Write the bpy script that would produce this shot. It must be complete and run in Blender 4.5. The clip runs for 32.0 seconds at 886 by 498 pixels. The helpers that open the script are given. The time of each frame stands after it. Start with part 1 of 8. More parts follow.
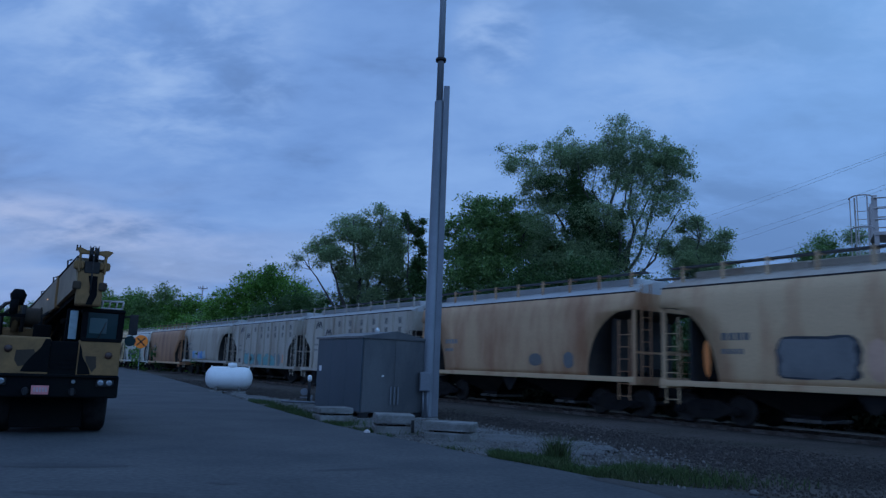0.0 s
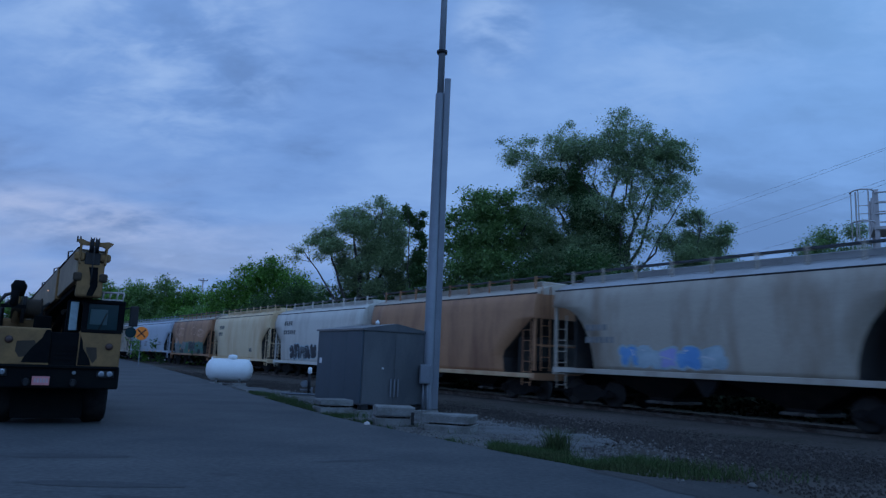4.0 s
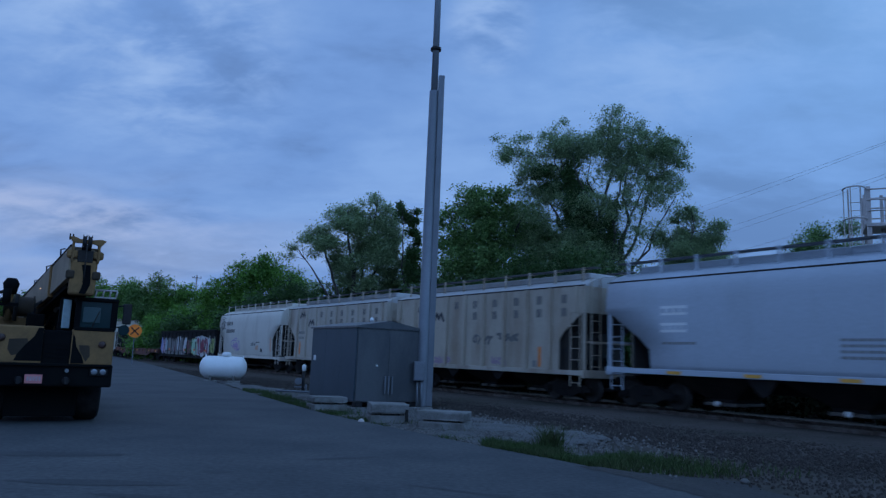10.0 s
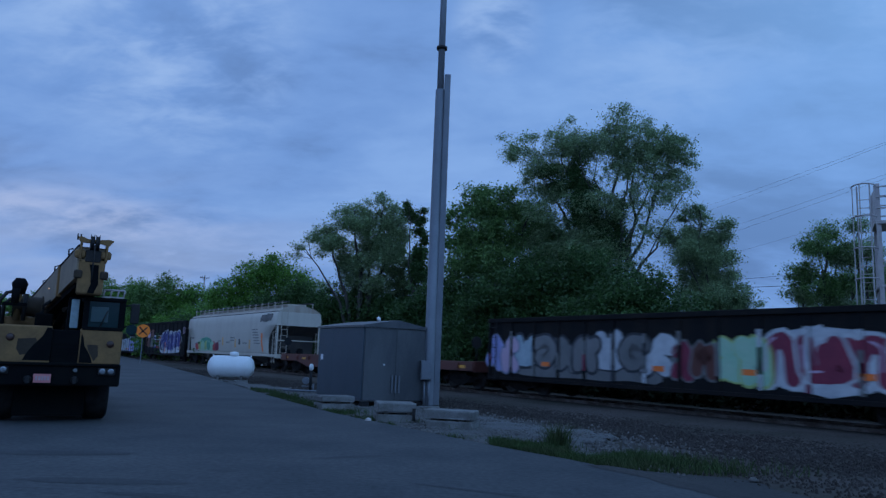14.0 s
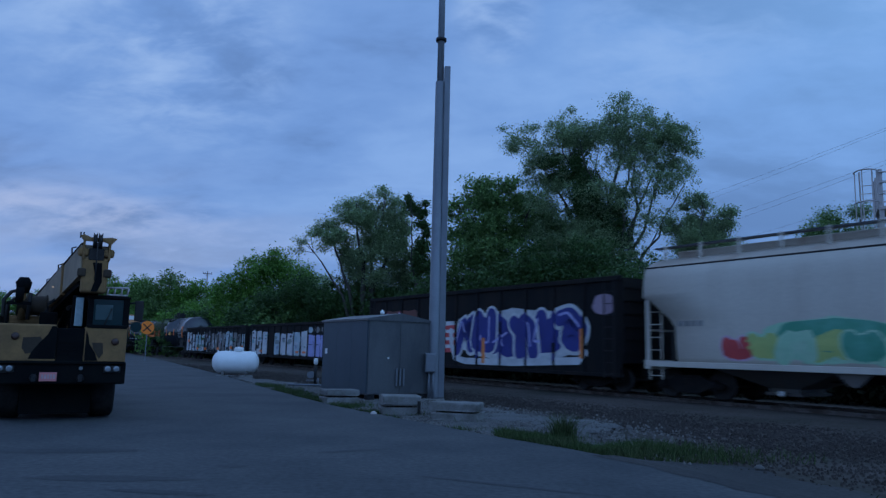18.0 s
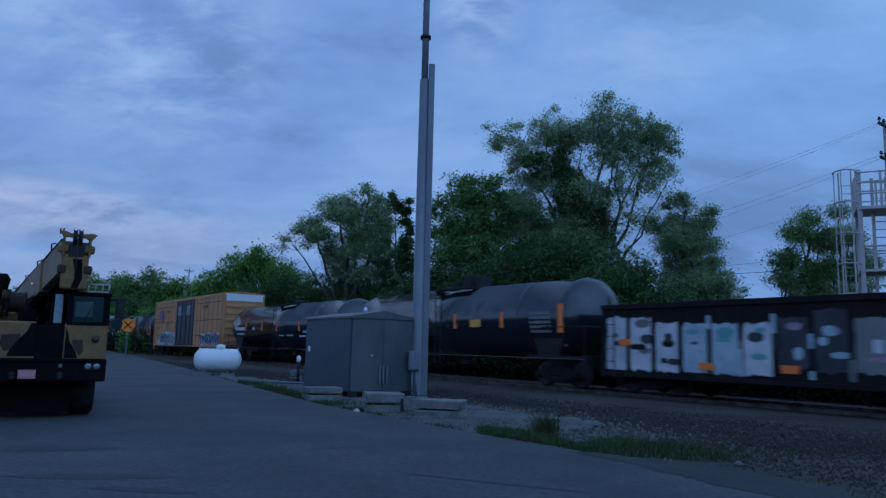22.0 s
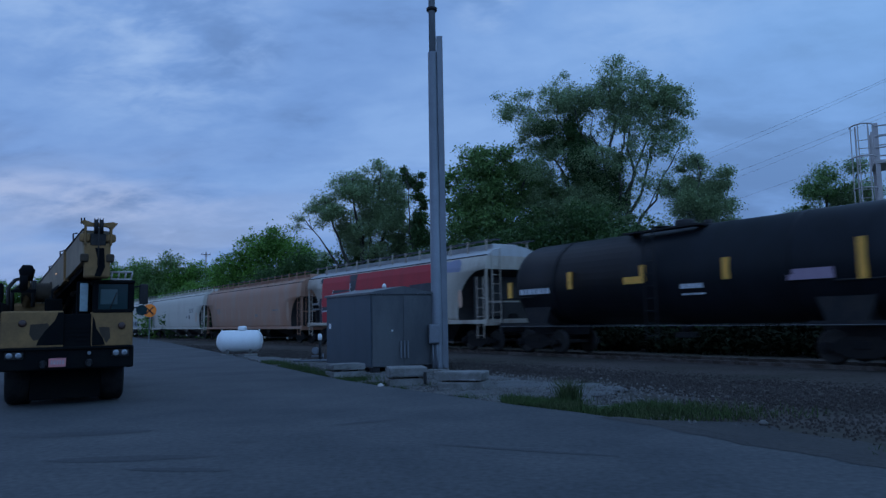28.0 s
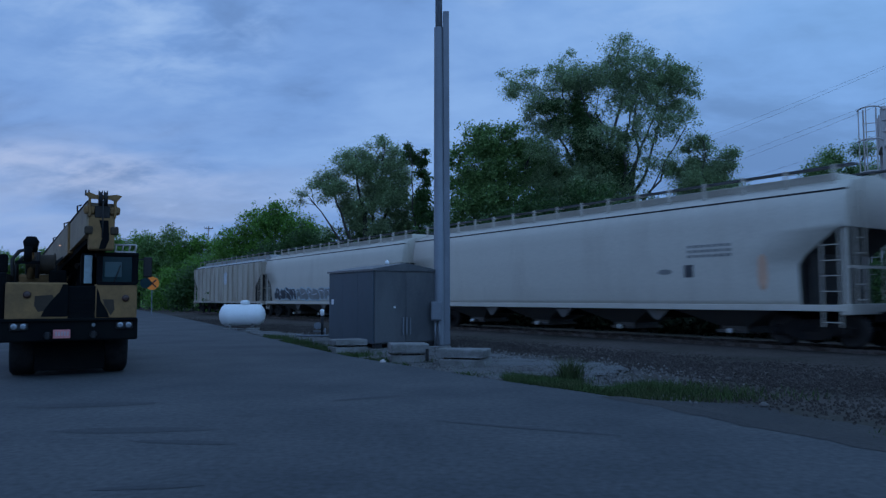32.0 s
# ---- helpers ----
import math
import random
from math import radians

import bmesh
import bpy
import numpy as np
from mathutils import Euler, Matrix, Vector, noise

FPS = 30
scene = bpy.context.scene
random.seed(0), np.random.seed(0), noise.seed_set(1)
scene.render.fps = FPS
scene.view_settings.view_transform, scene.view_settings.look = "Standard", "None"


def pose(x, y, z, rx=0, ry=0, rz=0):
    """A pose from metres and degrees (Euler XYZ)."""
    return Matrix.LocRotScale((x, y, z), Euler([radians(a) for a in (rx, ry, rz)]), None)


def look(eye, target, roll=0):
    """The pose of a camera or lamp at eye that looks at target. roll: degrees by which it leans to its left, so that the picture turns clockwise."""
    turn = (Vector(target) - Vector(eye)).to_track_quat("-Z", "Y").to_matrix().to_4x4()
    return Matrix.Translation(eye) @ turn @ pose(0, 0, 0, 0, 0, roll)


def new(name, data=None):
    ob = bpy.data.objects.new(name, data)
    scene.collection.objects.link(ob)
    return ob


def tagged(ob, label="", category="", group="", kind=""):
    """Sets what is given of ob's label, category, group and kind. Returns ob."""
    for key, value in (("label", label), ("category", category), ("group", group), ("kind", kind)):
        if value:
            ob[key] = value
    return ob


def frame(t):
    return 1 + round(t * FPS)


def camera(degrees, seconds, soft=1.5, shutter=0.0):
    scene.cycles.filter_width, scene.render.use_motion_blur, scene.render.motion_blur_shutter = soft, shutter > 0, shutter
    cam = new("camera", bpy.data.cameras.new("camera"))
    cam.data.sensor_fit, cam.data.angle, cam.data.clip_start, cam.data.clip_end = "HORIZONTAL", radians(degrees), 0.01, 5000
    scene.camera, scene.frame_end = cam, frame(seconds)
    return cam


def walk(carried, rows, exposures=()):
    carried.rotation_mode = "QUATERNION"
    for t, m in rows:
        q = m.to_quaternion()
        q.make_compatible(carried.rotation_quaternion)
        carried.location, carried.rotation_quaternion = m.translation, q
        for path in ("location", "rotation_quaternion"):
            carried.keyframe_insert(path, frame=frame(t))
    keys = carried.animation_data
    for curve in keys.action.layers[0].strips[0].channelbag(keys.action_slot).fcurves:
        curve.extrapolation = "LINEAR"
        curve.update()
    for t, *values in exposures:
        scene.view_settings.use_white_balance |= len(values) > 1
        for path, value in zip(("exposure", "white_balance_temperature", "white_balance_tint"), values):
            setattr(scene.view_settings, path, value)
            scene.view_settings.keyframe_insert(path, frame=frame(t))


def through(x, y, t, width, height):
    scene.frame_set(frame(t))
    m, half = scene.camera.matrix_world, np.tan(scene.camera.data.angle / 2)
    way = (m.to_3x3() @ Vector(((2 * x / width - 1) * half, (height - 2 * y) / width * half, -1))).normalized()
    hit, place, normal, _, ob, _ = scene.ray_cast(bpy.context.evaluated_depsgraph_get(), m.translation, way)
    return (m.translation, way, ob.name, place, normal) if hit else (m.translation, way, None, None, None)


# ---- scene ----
cam = camera(62.7, 32.0, soft=1.35, shutter=0.4)
walk(cam, [
    (0.0, pose(0.010, 0.005, 1.315, 99.32, -2.09, 0.35)),
    (0.5, pose(0.007, 0.009, 1.302, 99.45, -2.12, 0.43)),
    (1.0, pose(0.010, 0.001, 1.311, 99.49, -2.03, 0.43)),
    (1.5, pose(0.012, 0.007, 1.310, 99.65, -1.93, 0.47)),
    (2.0, pose(0.010, -0.004, 1.313, 99.62, -2.02, 0.49)),
    (2.5, pose(0.007, 0.010, 1.309, 99.37, -2.20, 0.49)),
    (3.0, pose(0.003, 0.006, 1.311, 98.98, -2.32, 0.42)),
    (3.5, pose(0.007, 0.007, 1.309, 98.77, -2.30, 0.35)),
    (5.5, pose(0.014, 0.001, 1.307, 98.87, -2.43, 0.46)),
    (6.0, pose(0.015, 0.011, 1.312, 99.07, -2.47, 0.60)),
    (6.5, pose(0.011, 0.005, 1.313, 99.15, -2.39, 0.68)),
    (7.0, pose(0.012, 0.005, 1.317, 99.13, -2.23, 0.68)),
    (7.5, pose(0.006, 0.005, 1.309, 99.06, -2.03, 0.56)),
    (8.0, pose(0.004, 0.021, 1.314, 98.92, -1.96, 0.38)),
    (8.5, pose(0.014, 0.006, 1.311, 98.78, -2.04, 0.20)),
    (9.0, pose(0.011, 0.008, 1.311, 98.60, -2.19, 0.03)),
    (9.5, pose(0.012, 0.004, 1.316, 98.52, -2.20, -0.04)),
    (10.0, pose(0.015, 0.002, 1.312, 98.55, -2.17, -0.09)),
    (10.5, pose(0.018, 0.008, 1.311, 98.57, -2.13, -0.21)),
    (11.0, pose(0.006, 0.014, 1.318, 98.49, -2.16, -0.51)),
    (11.5, pose(0.014, 0.011, 1.310, 98.37, -2.17, -0.89)),
    (12.0, pose(0.012, 0.006, 1.313, 98.28, -2.08, -1.24)),
    (12.5, pose(0.009, 0.018, 1.308, 98.30, -2.06, -1.21)),
    (13.0, pose(0.010, 0.009, 1.309, 98.35, -2.05, -0.74)),
    (13.5, pose(0.006, 0.016, 1.312, 98.40, -2.07, -0.06)),
    (14.0, pose(0.024, 0.013, 1.303, 98.48, -2.06, 0.48)),
    (14.5, pose(0.015, 0.013, 1.312, 98.43, -2.01, 0.71)),
    (16.5, pose(0.017, 0.009, 1.308, 97.85, -1.39, 1.07)),
    (17.0, pose(0.016, 0.011, 1.311, 97.87, -1.28, 1.01)),
    (17.5, pose(0.015, 0.019, 1.311, 97.89, -1.16, 0.90)),
    (18.0, pose(0.013, 0.019, 1.311, 97.86, -1.21, 0.77)),
    (18.5, pose(0.011, 0.013, 1.310, 97.80, -1.24, 0.68)),
    (19.0, pose(0.014, 0.015, 1.307, 97.70, -1.26, 0.60)),
    (19.5, pose(0.009, 0.023, 1.309, 97.61, -1.26, 0.46)),
    (20.0, pose(0.021, 0.013, 1.307, 97.54, -1.41, 0.27)),
    (20.5, pose(0.011, 0.016, 1.310, 97.45, -1.65, 0.01)),
    (21.0, pose(0.015, 0.016, 1.305, 97.41, -1.72, -0.22)),
    (21.5, pose(0.018, 0.017, 1.307, 97.44, -1.50, -0.41)),
    (22.0, pose(0.014, 0.007, 1.306, 97.72, -1.26, -0.53)),
    (22.5, pose(0.015, 0.011, 1.311, 98.13, -1.11, -0.64)),
    (23.0, pose(0.015, 0.010, 1.310, 98.47, -0.95, -0.75)),
    (23.5, pose(0.020, 0.014, 1.313, 98.64, -0.83, -0.93)),
    (24.0, pose(0.014, 0.007, 1.312, 98.66, -0.77, -1.19)),
    (24.5, pose(0.012, 0.007, 1.316, 98.54, -0.74, -1.41)),
    (26.5, pose(0.011, -0.054, 1.340, 99.08, 0.95, -0.88)),
    (27.0, pose(0.002, -0.081, 1.324, 97.94, 1.54, 0.38)),
    (27.5, pose(-0.021, -0.054, 1.307, 96.73, 1.58, 0.95)),
    (28.0, pose(-0.037, -0.035, 1.303, 95.61, 1.08, 0.86)),
    (28.5, pose(-0.054, -0.036, 1.303, 94.62, 0.03, 0.66)),
    (29.0, pose(-0.057, -0.027, 1.297, 93.85, -0.95, 0.64)),
    (29.5, pose(-0.063, -0.029, 1.303, 93.16, -1.39, 0.81)),
    (30.0, pose(-0.062, -0.027, 1.299, 92.80, -1.30, 1.12)),
    (30.5, pose(-0.071, -0.038, 1.298, 92.93, -0.79, 1.25)),
    (31.0, pose(-0.072, -0.024, 1.304, 93.32, -0.27, 1.20)),
    (31.5, pose(-0.075, -0.029, 1.303, 93.68, 0.08, 1.06)),
    (32.0, pose(-0.071, -0.026, 1.311, 93.82, 0.20, 0.95)),
], exposures=[(0.0, 0.13, 6650, 10), (25.0, 0.13, 6630, 10), (29.0, 0.19, 6900, 9), (32.0, 0.22, 6900, 8)])

# ---- world and light ----
world = bpy.data.worlds.new("world")
scene.world = world
world.use_nodes = True
wn, wl = world.node_tree.nodes, world.node_tree.links
wn.clear()


def wnode(kind, **values):
    n = wn.new(kind)
    for k, v in values.items():
        n.inputs[k].default_value = v
    return n


def wmath(op, a, b=None):
    n = wn.new("ShaderNodeMath")
    n.operation = op
    for i, v in enumerate((a, b)):
        if v is None:
            continue
        if isinstance(v, (int, float)):
            n.inputs[i].default_value = v
        else:
            wl.new(v, n.inputs[i])
    return n.outputs[0]


def wmix(fac, a, b):
    n = wn.new("ShaderNodeMix")
    n.data_type = "RGBA"
    for i, v in ((0, fac), (6, a), (7, b)):
        if isinstance(v, (int, float)):
            n.inputs[i].default_value = v
        elif isinstance(v, tuple):
            n.inputs[i].default_value = (*v, 1)
        else:
            wl.new(v, n.inputs[i])
    return n.outputs[2]


def wramp(fac, stops):
    n = wn.new("ShaderNodeMapRange")
    n.interpolation_type = "SMOOTHSTEP"
    n.inputs["From Min"].default_value, n.inputs["From Max"].default_value = stops
    wl.new(fac, n.inputs["Value"])
    return n.outputs[0]


SUN_UP, SUN_AROUND = 2.0, -40.0
sky = wn.new("ShaderNodeTexSky")
sky.sky_type, sky.sun_disc = "NISHITA", False
sky.sun_elevation, sky.sun_rotation = radians(SUN_UP), radians(SUN_AROUND)
coord = wn.new("ShaderNodeTexCoord")
split = wn.new("ShaderNodeSeparateXYZ")
wl.new(coord.outputs["Generated"], split.inputs[0])
dx, dy, dz = split.outputs
low = wmath("ADD", wmath("MAXIMUM", dz, 0.0), 0.27)
flat = wn.new("ShaderNodeCombineXYZ")
wl.new(wmath("DIVIDE", dx, low), flat.inputs[0])
wl.new(wmath("DIVIDE", dy, low), flat.inputs[1])


def clouds(scale, detail, rough, turn, stretch, shift):
    m = wn.new("ShaderNodeMapping")
    m.inputs["Rotation"].default_value = (0, 0, radians(turn))
    m.inputs["Scale"].default_value = (1, stretch, 1)
    m.inputs["Location"].default_value = shift
    wl.new(flat.outputs[0], m.inputs[0])
    n = wnode("ShaderNodeTexNoise", Scale=scale, Detail=detail, Roughness=rough, Distortion=0.3)
    wl.new(m.outputs[0], n.inputs["Vector"])
    return n.outputs["Fac"]


big = clouds(0.8, 4, 0.5, 25, 1.25, (3.1, 1.7, 0))
mid = clouds(2.3, 5, 0.55, 40, 1.5, (0.4, 6.2, 2))
fine = clouds(6.5, 4, 0.6, 30, 1.5, (5.5, 2.2, 4))
heap = wmath("ADD", wmath("MULTIPLY", big, 0.5), wmath("ADD", wmath("MULTIPLY", mid, 0.36), wmath("MULTIPLY", fine, 0.14)))
tone = wmix(wramp(heap, (0.38, 0.52)), (0.098, 0.196, 0.435), (0.145, 0.29, 0.63))
tone = wmix(wmath("MULTIPLY", wramp(heap, (0.48, 0.66)), 0.85), tone, (0.215, 0.385, 0.74))
# clearer blue towards the right and overhead, a pale bank where the sun went down
clear = wmath("MULTIPLY", wramp(dx, (-0.1, 0.75)), wramp(dz, (0.02, 0.5)))
tone = wmix(wmath("MULTIPLY", clear, 0.85), tone, (0.205, 0.44, 0.86))
bank = wmath("MULTIPLY", wramp(dx, (0.15, -0.5)), wmath("SUBTRACT", 1.0, wramp(wmath("ABSOLUTE", wmath("SUBTRACT", dz, 0.12)), (0.01, 0.15))))
streak = wramp(clouds(1.5, 4, 0.5, 64, 2.0, (1.3, 0.2, 7)), (0.36, 0.64))
tone = wmix(wmath("MULTIPLY", bank, wmath("ADD", wmath("MULTIPLY", streak, 0.5), 0.12)), tone, (0.285, 0.395, 0.655))


def wisp(az, el, size, amount, tone, colour=(0.34, 0.50, 0.80), squash=1.0):
    """A lighter patch of cloud, broken up by the finer clouds."""
    c = (math.sin(radians(az)) * math.cos(radians(el)), math.cos(radians(az)) * math.cos(radians(el)), math.sin(radians(el)))
    d = wn.new("ShaderNodeVectorMath")
    d.operation = "DOT_PRODUCT"
    d.inputs[1].default_value = c
    wl.new(coord.outputs["Generated"], d.inputs[0])
    if squash > 1:
        m = wn.new("ShaderNodeMapping")
        m.inputs["Scale"].default_value = (1, 1, squash)
        m.inputs["Location"].default_value = (0, 0, (1 - squash) * c[2])
        unit = wn.new("ShaderNodeVectorMath")
        unit.operation = "NORMALIZE"
        wl.new(coord.outputs["Generated"], m.inputs[0])
        wl.new(m.outputs[0], unit.inputs[0])
        wl.new(unit.outputs[0], d.inputs[0])
    near = wramp(d.outputs["Value"], (math.cos(radians(size)), math.cos(radians(size * 0.15))))
    broken = wramp(wmath("ADD", wmath("MULTIPLY", mid, 0.55), wmath("MULTIPLY", fine, 0.45)), (0.40, 0.62))
    return wmix(wmath("MULTIPLY", wmath("MULTIPLY", near, broken), amount), tone, colour)


tone = wisp(3.0, 25.5, 4.0, 0.65, tone)
tone = wisp(-25.0, 26.0, 13.0, 0.5, tone)
tone = wisp(-20.0, 20.0, 8.0, 0.25, tone)
tone = wisp(-29.0, 9.0, 9.0, 0.55, tone, (0.41, 0.49, 0.72), 4.0)
tone = wisp(-20.0, 8.0, 9.0, 0.25, tone, (0.40, 0.48, 0.72), 3.0)
tone = wisp(16.0, 24.0, 8.0, 0.25, tone)
tone = wisp(28.0, 27.0, 9.0, 0.2, tone)
tone = wmix(0.001, tone, sky.outputs[0])
# the open western half of the sky behind the road is the brighter one
bright = wmath("ADD", 1.0, wmath("MULTIPLY", wramp(dy, (0.25, -0.6)), 0.8))
back = wnode("ShaderNodeBackground", Strength=1.0)
wl.new(tone, back.inputs[0])
wl.new(bright, back.inputs[1])
out = wn.new("ShaderNodeOutputWorld")
wl.new(back.outputs[0], out.inputs[0])

sun = new("sun", bpy.data.lights.new("sun", "SUN"))
sun.data.energy, sun.data.angle, sun.data.color = 0.03, radians(60), (1.0, 0.93, 0.88)
sun.matrix_world = look((-40, 48, 30), (0, 0, 0))

# ---- materials ----
MATS = {}


def mat(name, base, rough=0.7, metal=0.0, other=None, amount=0.5, scale=1.2, grain=0.12, grain_scale=25.0, bump=0.15, stretch=(1, 1, 1), spec=0.5,
        island=0.0, edge=(0.42, 0.62)):
    """Paint, earth, stone: base colour, a second colour in large uneven stains, fine grain and relief, at real size."""
    if name in MATS:
        return MATS[name]
    m = bpy.data.materials.new(name)
    m.use_nodes = True
    n, l = m.node_tree.nodes, m.node_tree.links
    b = n["Principled BSDF"]
    b.inputs["Roughness"].default_value, b.inputs["Metallic"].default_value = rough, metal
    b.inputs["Specular IOR Level"].default_value = spec
    tc = n.new("ShaderNodeTexCoord")
    info = n.new("ShaderNodeObjectInfo")
    mp = n.new("ShaderNodeMapping")
    mp.inputs["Scale"].default_value = stretch
    l.new(tc.outputs["Object"], mp.inputs[0])
    shift = n.new("ShaderNodeVectorMath")
    shift.operation = "SCALE"
    shift.inputs[0].default_value = (37, 53, 71)
    l.new(info.outputs["Random"], shift.inputs["Scale"])
    l.new(shift.outputs[0], mp.inputs["Location"])
    large = n.new("ShaderNodeTexNoise")
    large.inputs["Scale"].default_value, large.inputs["Detail"].default_value, large.inputs["Roughness"].default_value = scale, 6, 0.62
    l.new(mp.outputs[0], large.inputs["Vector"])
    small = n.new("ShaderNodeTexNoise")
    small.inputs["Scale"].default_value, small.inputs["Detail"].default_value = grain_scale, 4
    l.new(tc.outputs["Object"], small.inputs["Vector"])
    reach = n.new("ShaderNodeMapRange")
    reach.inputs["From Min"].default_value, reach.inputs["From Max"].default_value = edge
    reach.inputs["To Max"].default_value = amount
    l.new(large.outputs["Fac"], reach.inputs["Value"])
    mix = n.new("ShaderNodeMix")
    mix.data_type = "RGBA"
    mix.inputs[6].default_value = (*base, 1)
    mix.inputs[7].default_value = (*(other or tuple(c * 0.6 for c in base)), 1)
    l.new(reach.outputs[0], mix.inputs[0])
    grainy = n.new("ShaderNodeMapRange")
    grainy.inputs["From Min"].default_value, grainy.inputs["From Max"].default_value = 0.3, 0.7
    grainy.inputs["To Min"].default_value, grainy.inputs["To Max"].default_value = 1 - grain, 1 + grain
    l.new(small.outputs["Fac"], grainy.inputs["Value"])
    tint = n.new("ShaderNodeMix")
    tint.data_type, tint.blend_type = "RGBA", "MULTIPLY"
    tint.inputs[0].default_value = 1
    l.new(mix.outputs[2], tint.inputs[6])
    l.new(grainy.outputs[0], tint.inputs[7])
    colour = tint.outputs[2]
    if island:
        geo = n.new("ShaderNodeNewGeometry")
        each = n.new("ShaderNodeMapRange")
        each.inputs["To Min"].default_value, each.inputs["To Max"].default_value = 1 - island, 1 + island
        l.new(geo.outputs["Random Per Island"], each.inputs["Value"])
        more = n.new("ShaderNodeMix")
        more.data_type, more.blend_type = "RGBA", "MULTIPLY"
        more.inputs[0].default_value = 1
        l.new(colour, more.inputs[6])
        l.new(each.outputs[0], more.inputs[7])
        colour = more.outputs[2]
    l.new(colour, b.inputs["Base Color"])
    if bump:
        bp = n.new("ShaderNodeBump")
        bp.inputs["Strength"].default_value, bp.inputs["Distance"].default_value = bump, 0.02
        l.new(small.outputs["Fac"], bp.inputs["Height"])
        l.new(bp.outputs[0], b.inputs["Normal"])
    MATS[name] = m
    return m


def paint(name, base, rust=(0.16, 0.075, 0.04), amount=0.35, rough=0.55, edge=(0.5, 0.72)):
    """Weathered car paint with streaks that run down the side."""
    return mat(name, base, rough, 0.0, rust, amount, 1.1, 0.07, 18, 0.05, (0.9, 0.9, 0.22), 0.4, edge=edge)


ASPHALT = mat("asphalt", (0.032, 0.036, 0.040), 0.9, 0, (0.072, 0.073, 0.074), 0.9, 0.42, 0.3, 14, 0.2, edge=(0.36, 0.68))
TAR = mat("tar", (0.030, 0.033, 0.036), 0.88, 0, (0.046, 0.048, 0.050), 0.6, 2.0, 0.2, 20, 0.2)
SHOULDER = mat("shoulder_dirt", (0.060, 0.056, 0.053), 0.95, 0, (0.045, 0.044, 0.044), 0.7, 0.8, 0.25, 18, 0.4, spec=0.15)
DIRT = mat("dirt", (0.080, 0.065, 0.056), 0.95, 0, (0.032, 0.032, 0.022), 0.8, 0.25, 0.3, 16, 0.5, spec=0.15)
GRAVEL = mat("gravel", (0.105, 0.103, 0.10), 0.95, 0, (0.066, 0.062, 0.058), 0.7, 0.5, 0.35, 22, 0.6)
BALLAST = mat("ballast", (0.055, 0.046, 0.041), 0.95, 0, (0.034, 0.027, 0.023), 0.7, 0.6, 0.3, 18, 0.6, spec=0.15)
STONE = mat("ballast_stone", (0.068, 0.058, 0.052), 0.95, 0, (0.042, 0.033, 0.029), 0.6, 0.8, 0.2, 30, 0.3, island=0.24, spec=0.1)
PALE_STONE = mat("pale_stone", (0.135, 0.125, 0.115), 0.95, 0, None, 0.5, 2, 0.2, 30, 0.3, island=0.35)
TIE = mat("creosoted_wood", (0.05, 0.04, 0.033), 0.9, 0, (0.09, 0.08, 0.07), 0.5, 2, 0.25, 14, 0.4, (0.3, 3, 3), spec=0.15)
RAIL = mat("rail_steel", (0.07, 0.048, 0.038), 0.55, 0.5, (0.25, 0.22, 0.2), 0.4, 3, 0.1, 30, 0.1)
CONCRETE = mat("concrete", (0.195, 0.19, 0.18), 0.92, 0, (0.105, 0.10, 0.09), 0.8, 2.8, 0.16, 40, 0.4)
GALV_PALE = mat("pale_galvanised_steel", (0.20, 0.215, 0.235), 0.7, 0.0, (0.16, 0.175, 0.195), 0.5, 1.5, 0.08, 30, 0.05)
GALV = mat("galvanised_steel", (0.165, 0.18, 0.20), 0.55, 0.4, (0.12, 0.135, 0.15), 0.5, 1.5, 0.08, 30, 0.05)
BOXGREY = mat("box_grey_steel", (0.105, 0.11, 0.115), 0.36, 0.15, (0.055, 0.06, 0.066), 0.75, 0.9, 0.06, 20, 0.04, (1, 1, 0.35))
BOXBLUE = mat("box_blue_paint", (0.042, 0.066, 0.086), 0.5, 0.1, (0.034, 0.054, 0.07), 0.6, 1.2, 0.06, 25, 0.04)
WHITE = mat("white_paint", (0.71, 0.715, 0.71), 0.4, 0, (0.62, 0.61, 0.58), 0.35, 1.6, 0.04, 20, 0.02)
BLACK = mat("black_metal", (0.022, 0.022, 0.024), 0.6, 0.1, (0.045, 0.038, 0.033), 0.5, 2, 0.15, 25, 0.08, spec=0.15)
UNDER = mat("grimy_underframe", (0.012, 0.0115, 0.012), 0.9, 0.0, (0.028, 0.022, 0.019), 0.6, 1.6, 0.2, 22, 0.15, spec=0.15)
WHEEL = mat("wheel_steel", (0.022, 0.018, 0.017), 0.7, 0.2, (0.045, 0.038, 0.034), 0.4, 3, 0.15, 25, 0.1)
RUBBER = mat("tyre_rubber", (0.010, 0.010, 0.011), 0.85, 0, (0.04, 0.037, 0.033), 0.4, 3, 0.15, 30, 0.2, spec=0.15)
GLASS = mat("dark_glass", (0.02, 0.028, 0.032), 0.06, 0, (0.03, 0.036, 0.04), 0.3, 2, 0.02, 10, 0.0, spec=0.8)
BARK = mat("bark", (0.07, 0.062, 0.052), 0.95, 0, (0.035, 0.032, 0.026), 0.7, 2.5, 0.3, 14, 0.5, (1, 1, 0.25))
GREY_BARK = mat("grey_bark", (0.11, 0.105, 0.095), 0.9, 0, (0.055, 0.052, 0.046), 0.7, 2.5, 0.2, 14, 0.4, (1, 1, 0.3), spec=0.2)
PALE_BARK = mat("pale_bark", (0.23, 0.215, 0.19), 0.9, 0, (0.10, 0.095, 0.08), 0.7, 2.5, 0.2, 14, 0.4, (1, 1, 0.3))


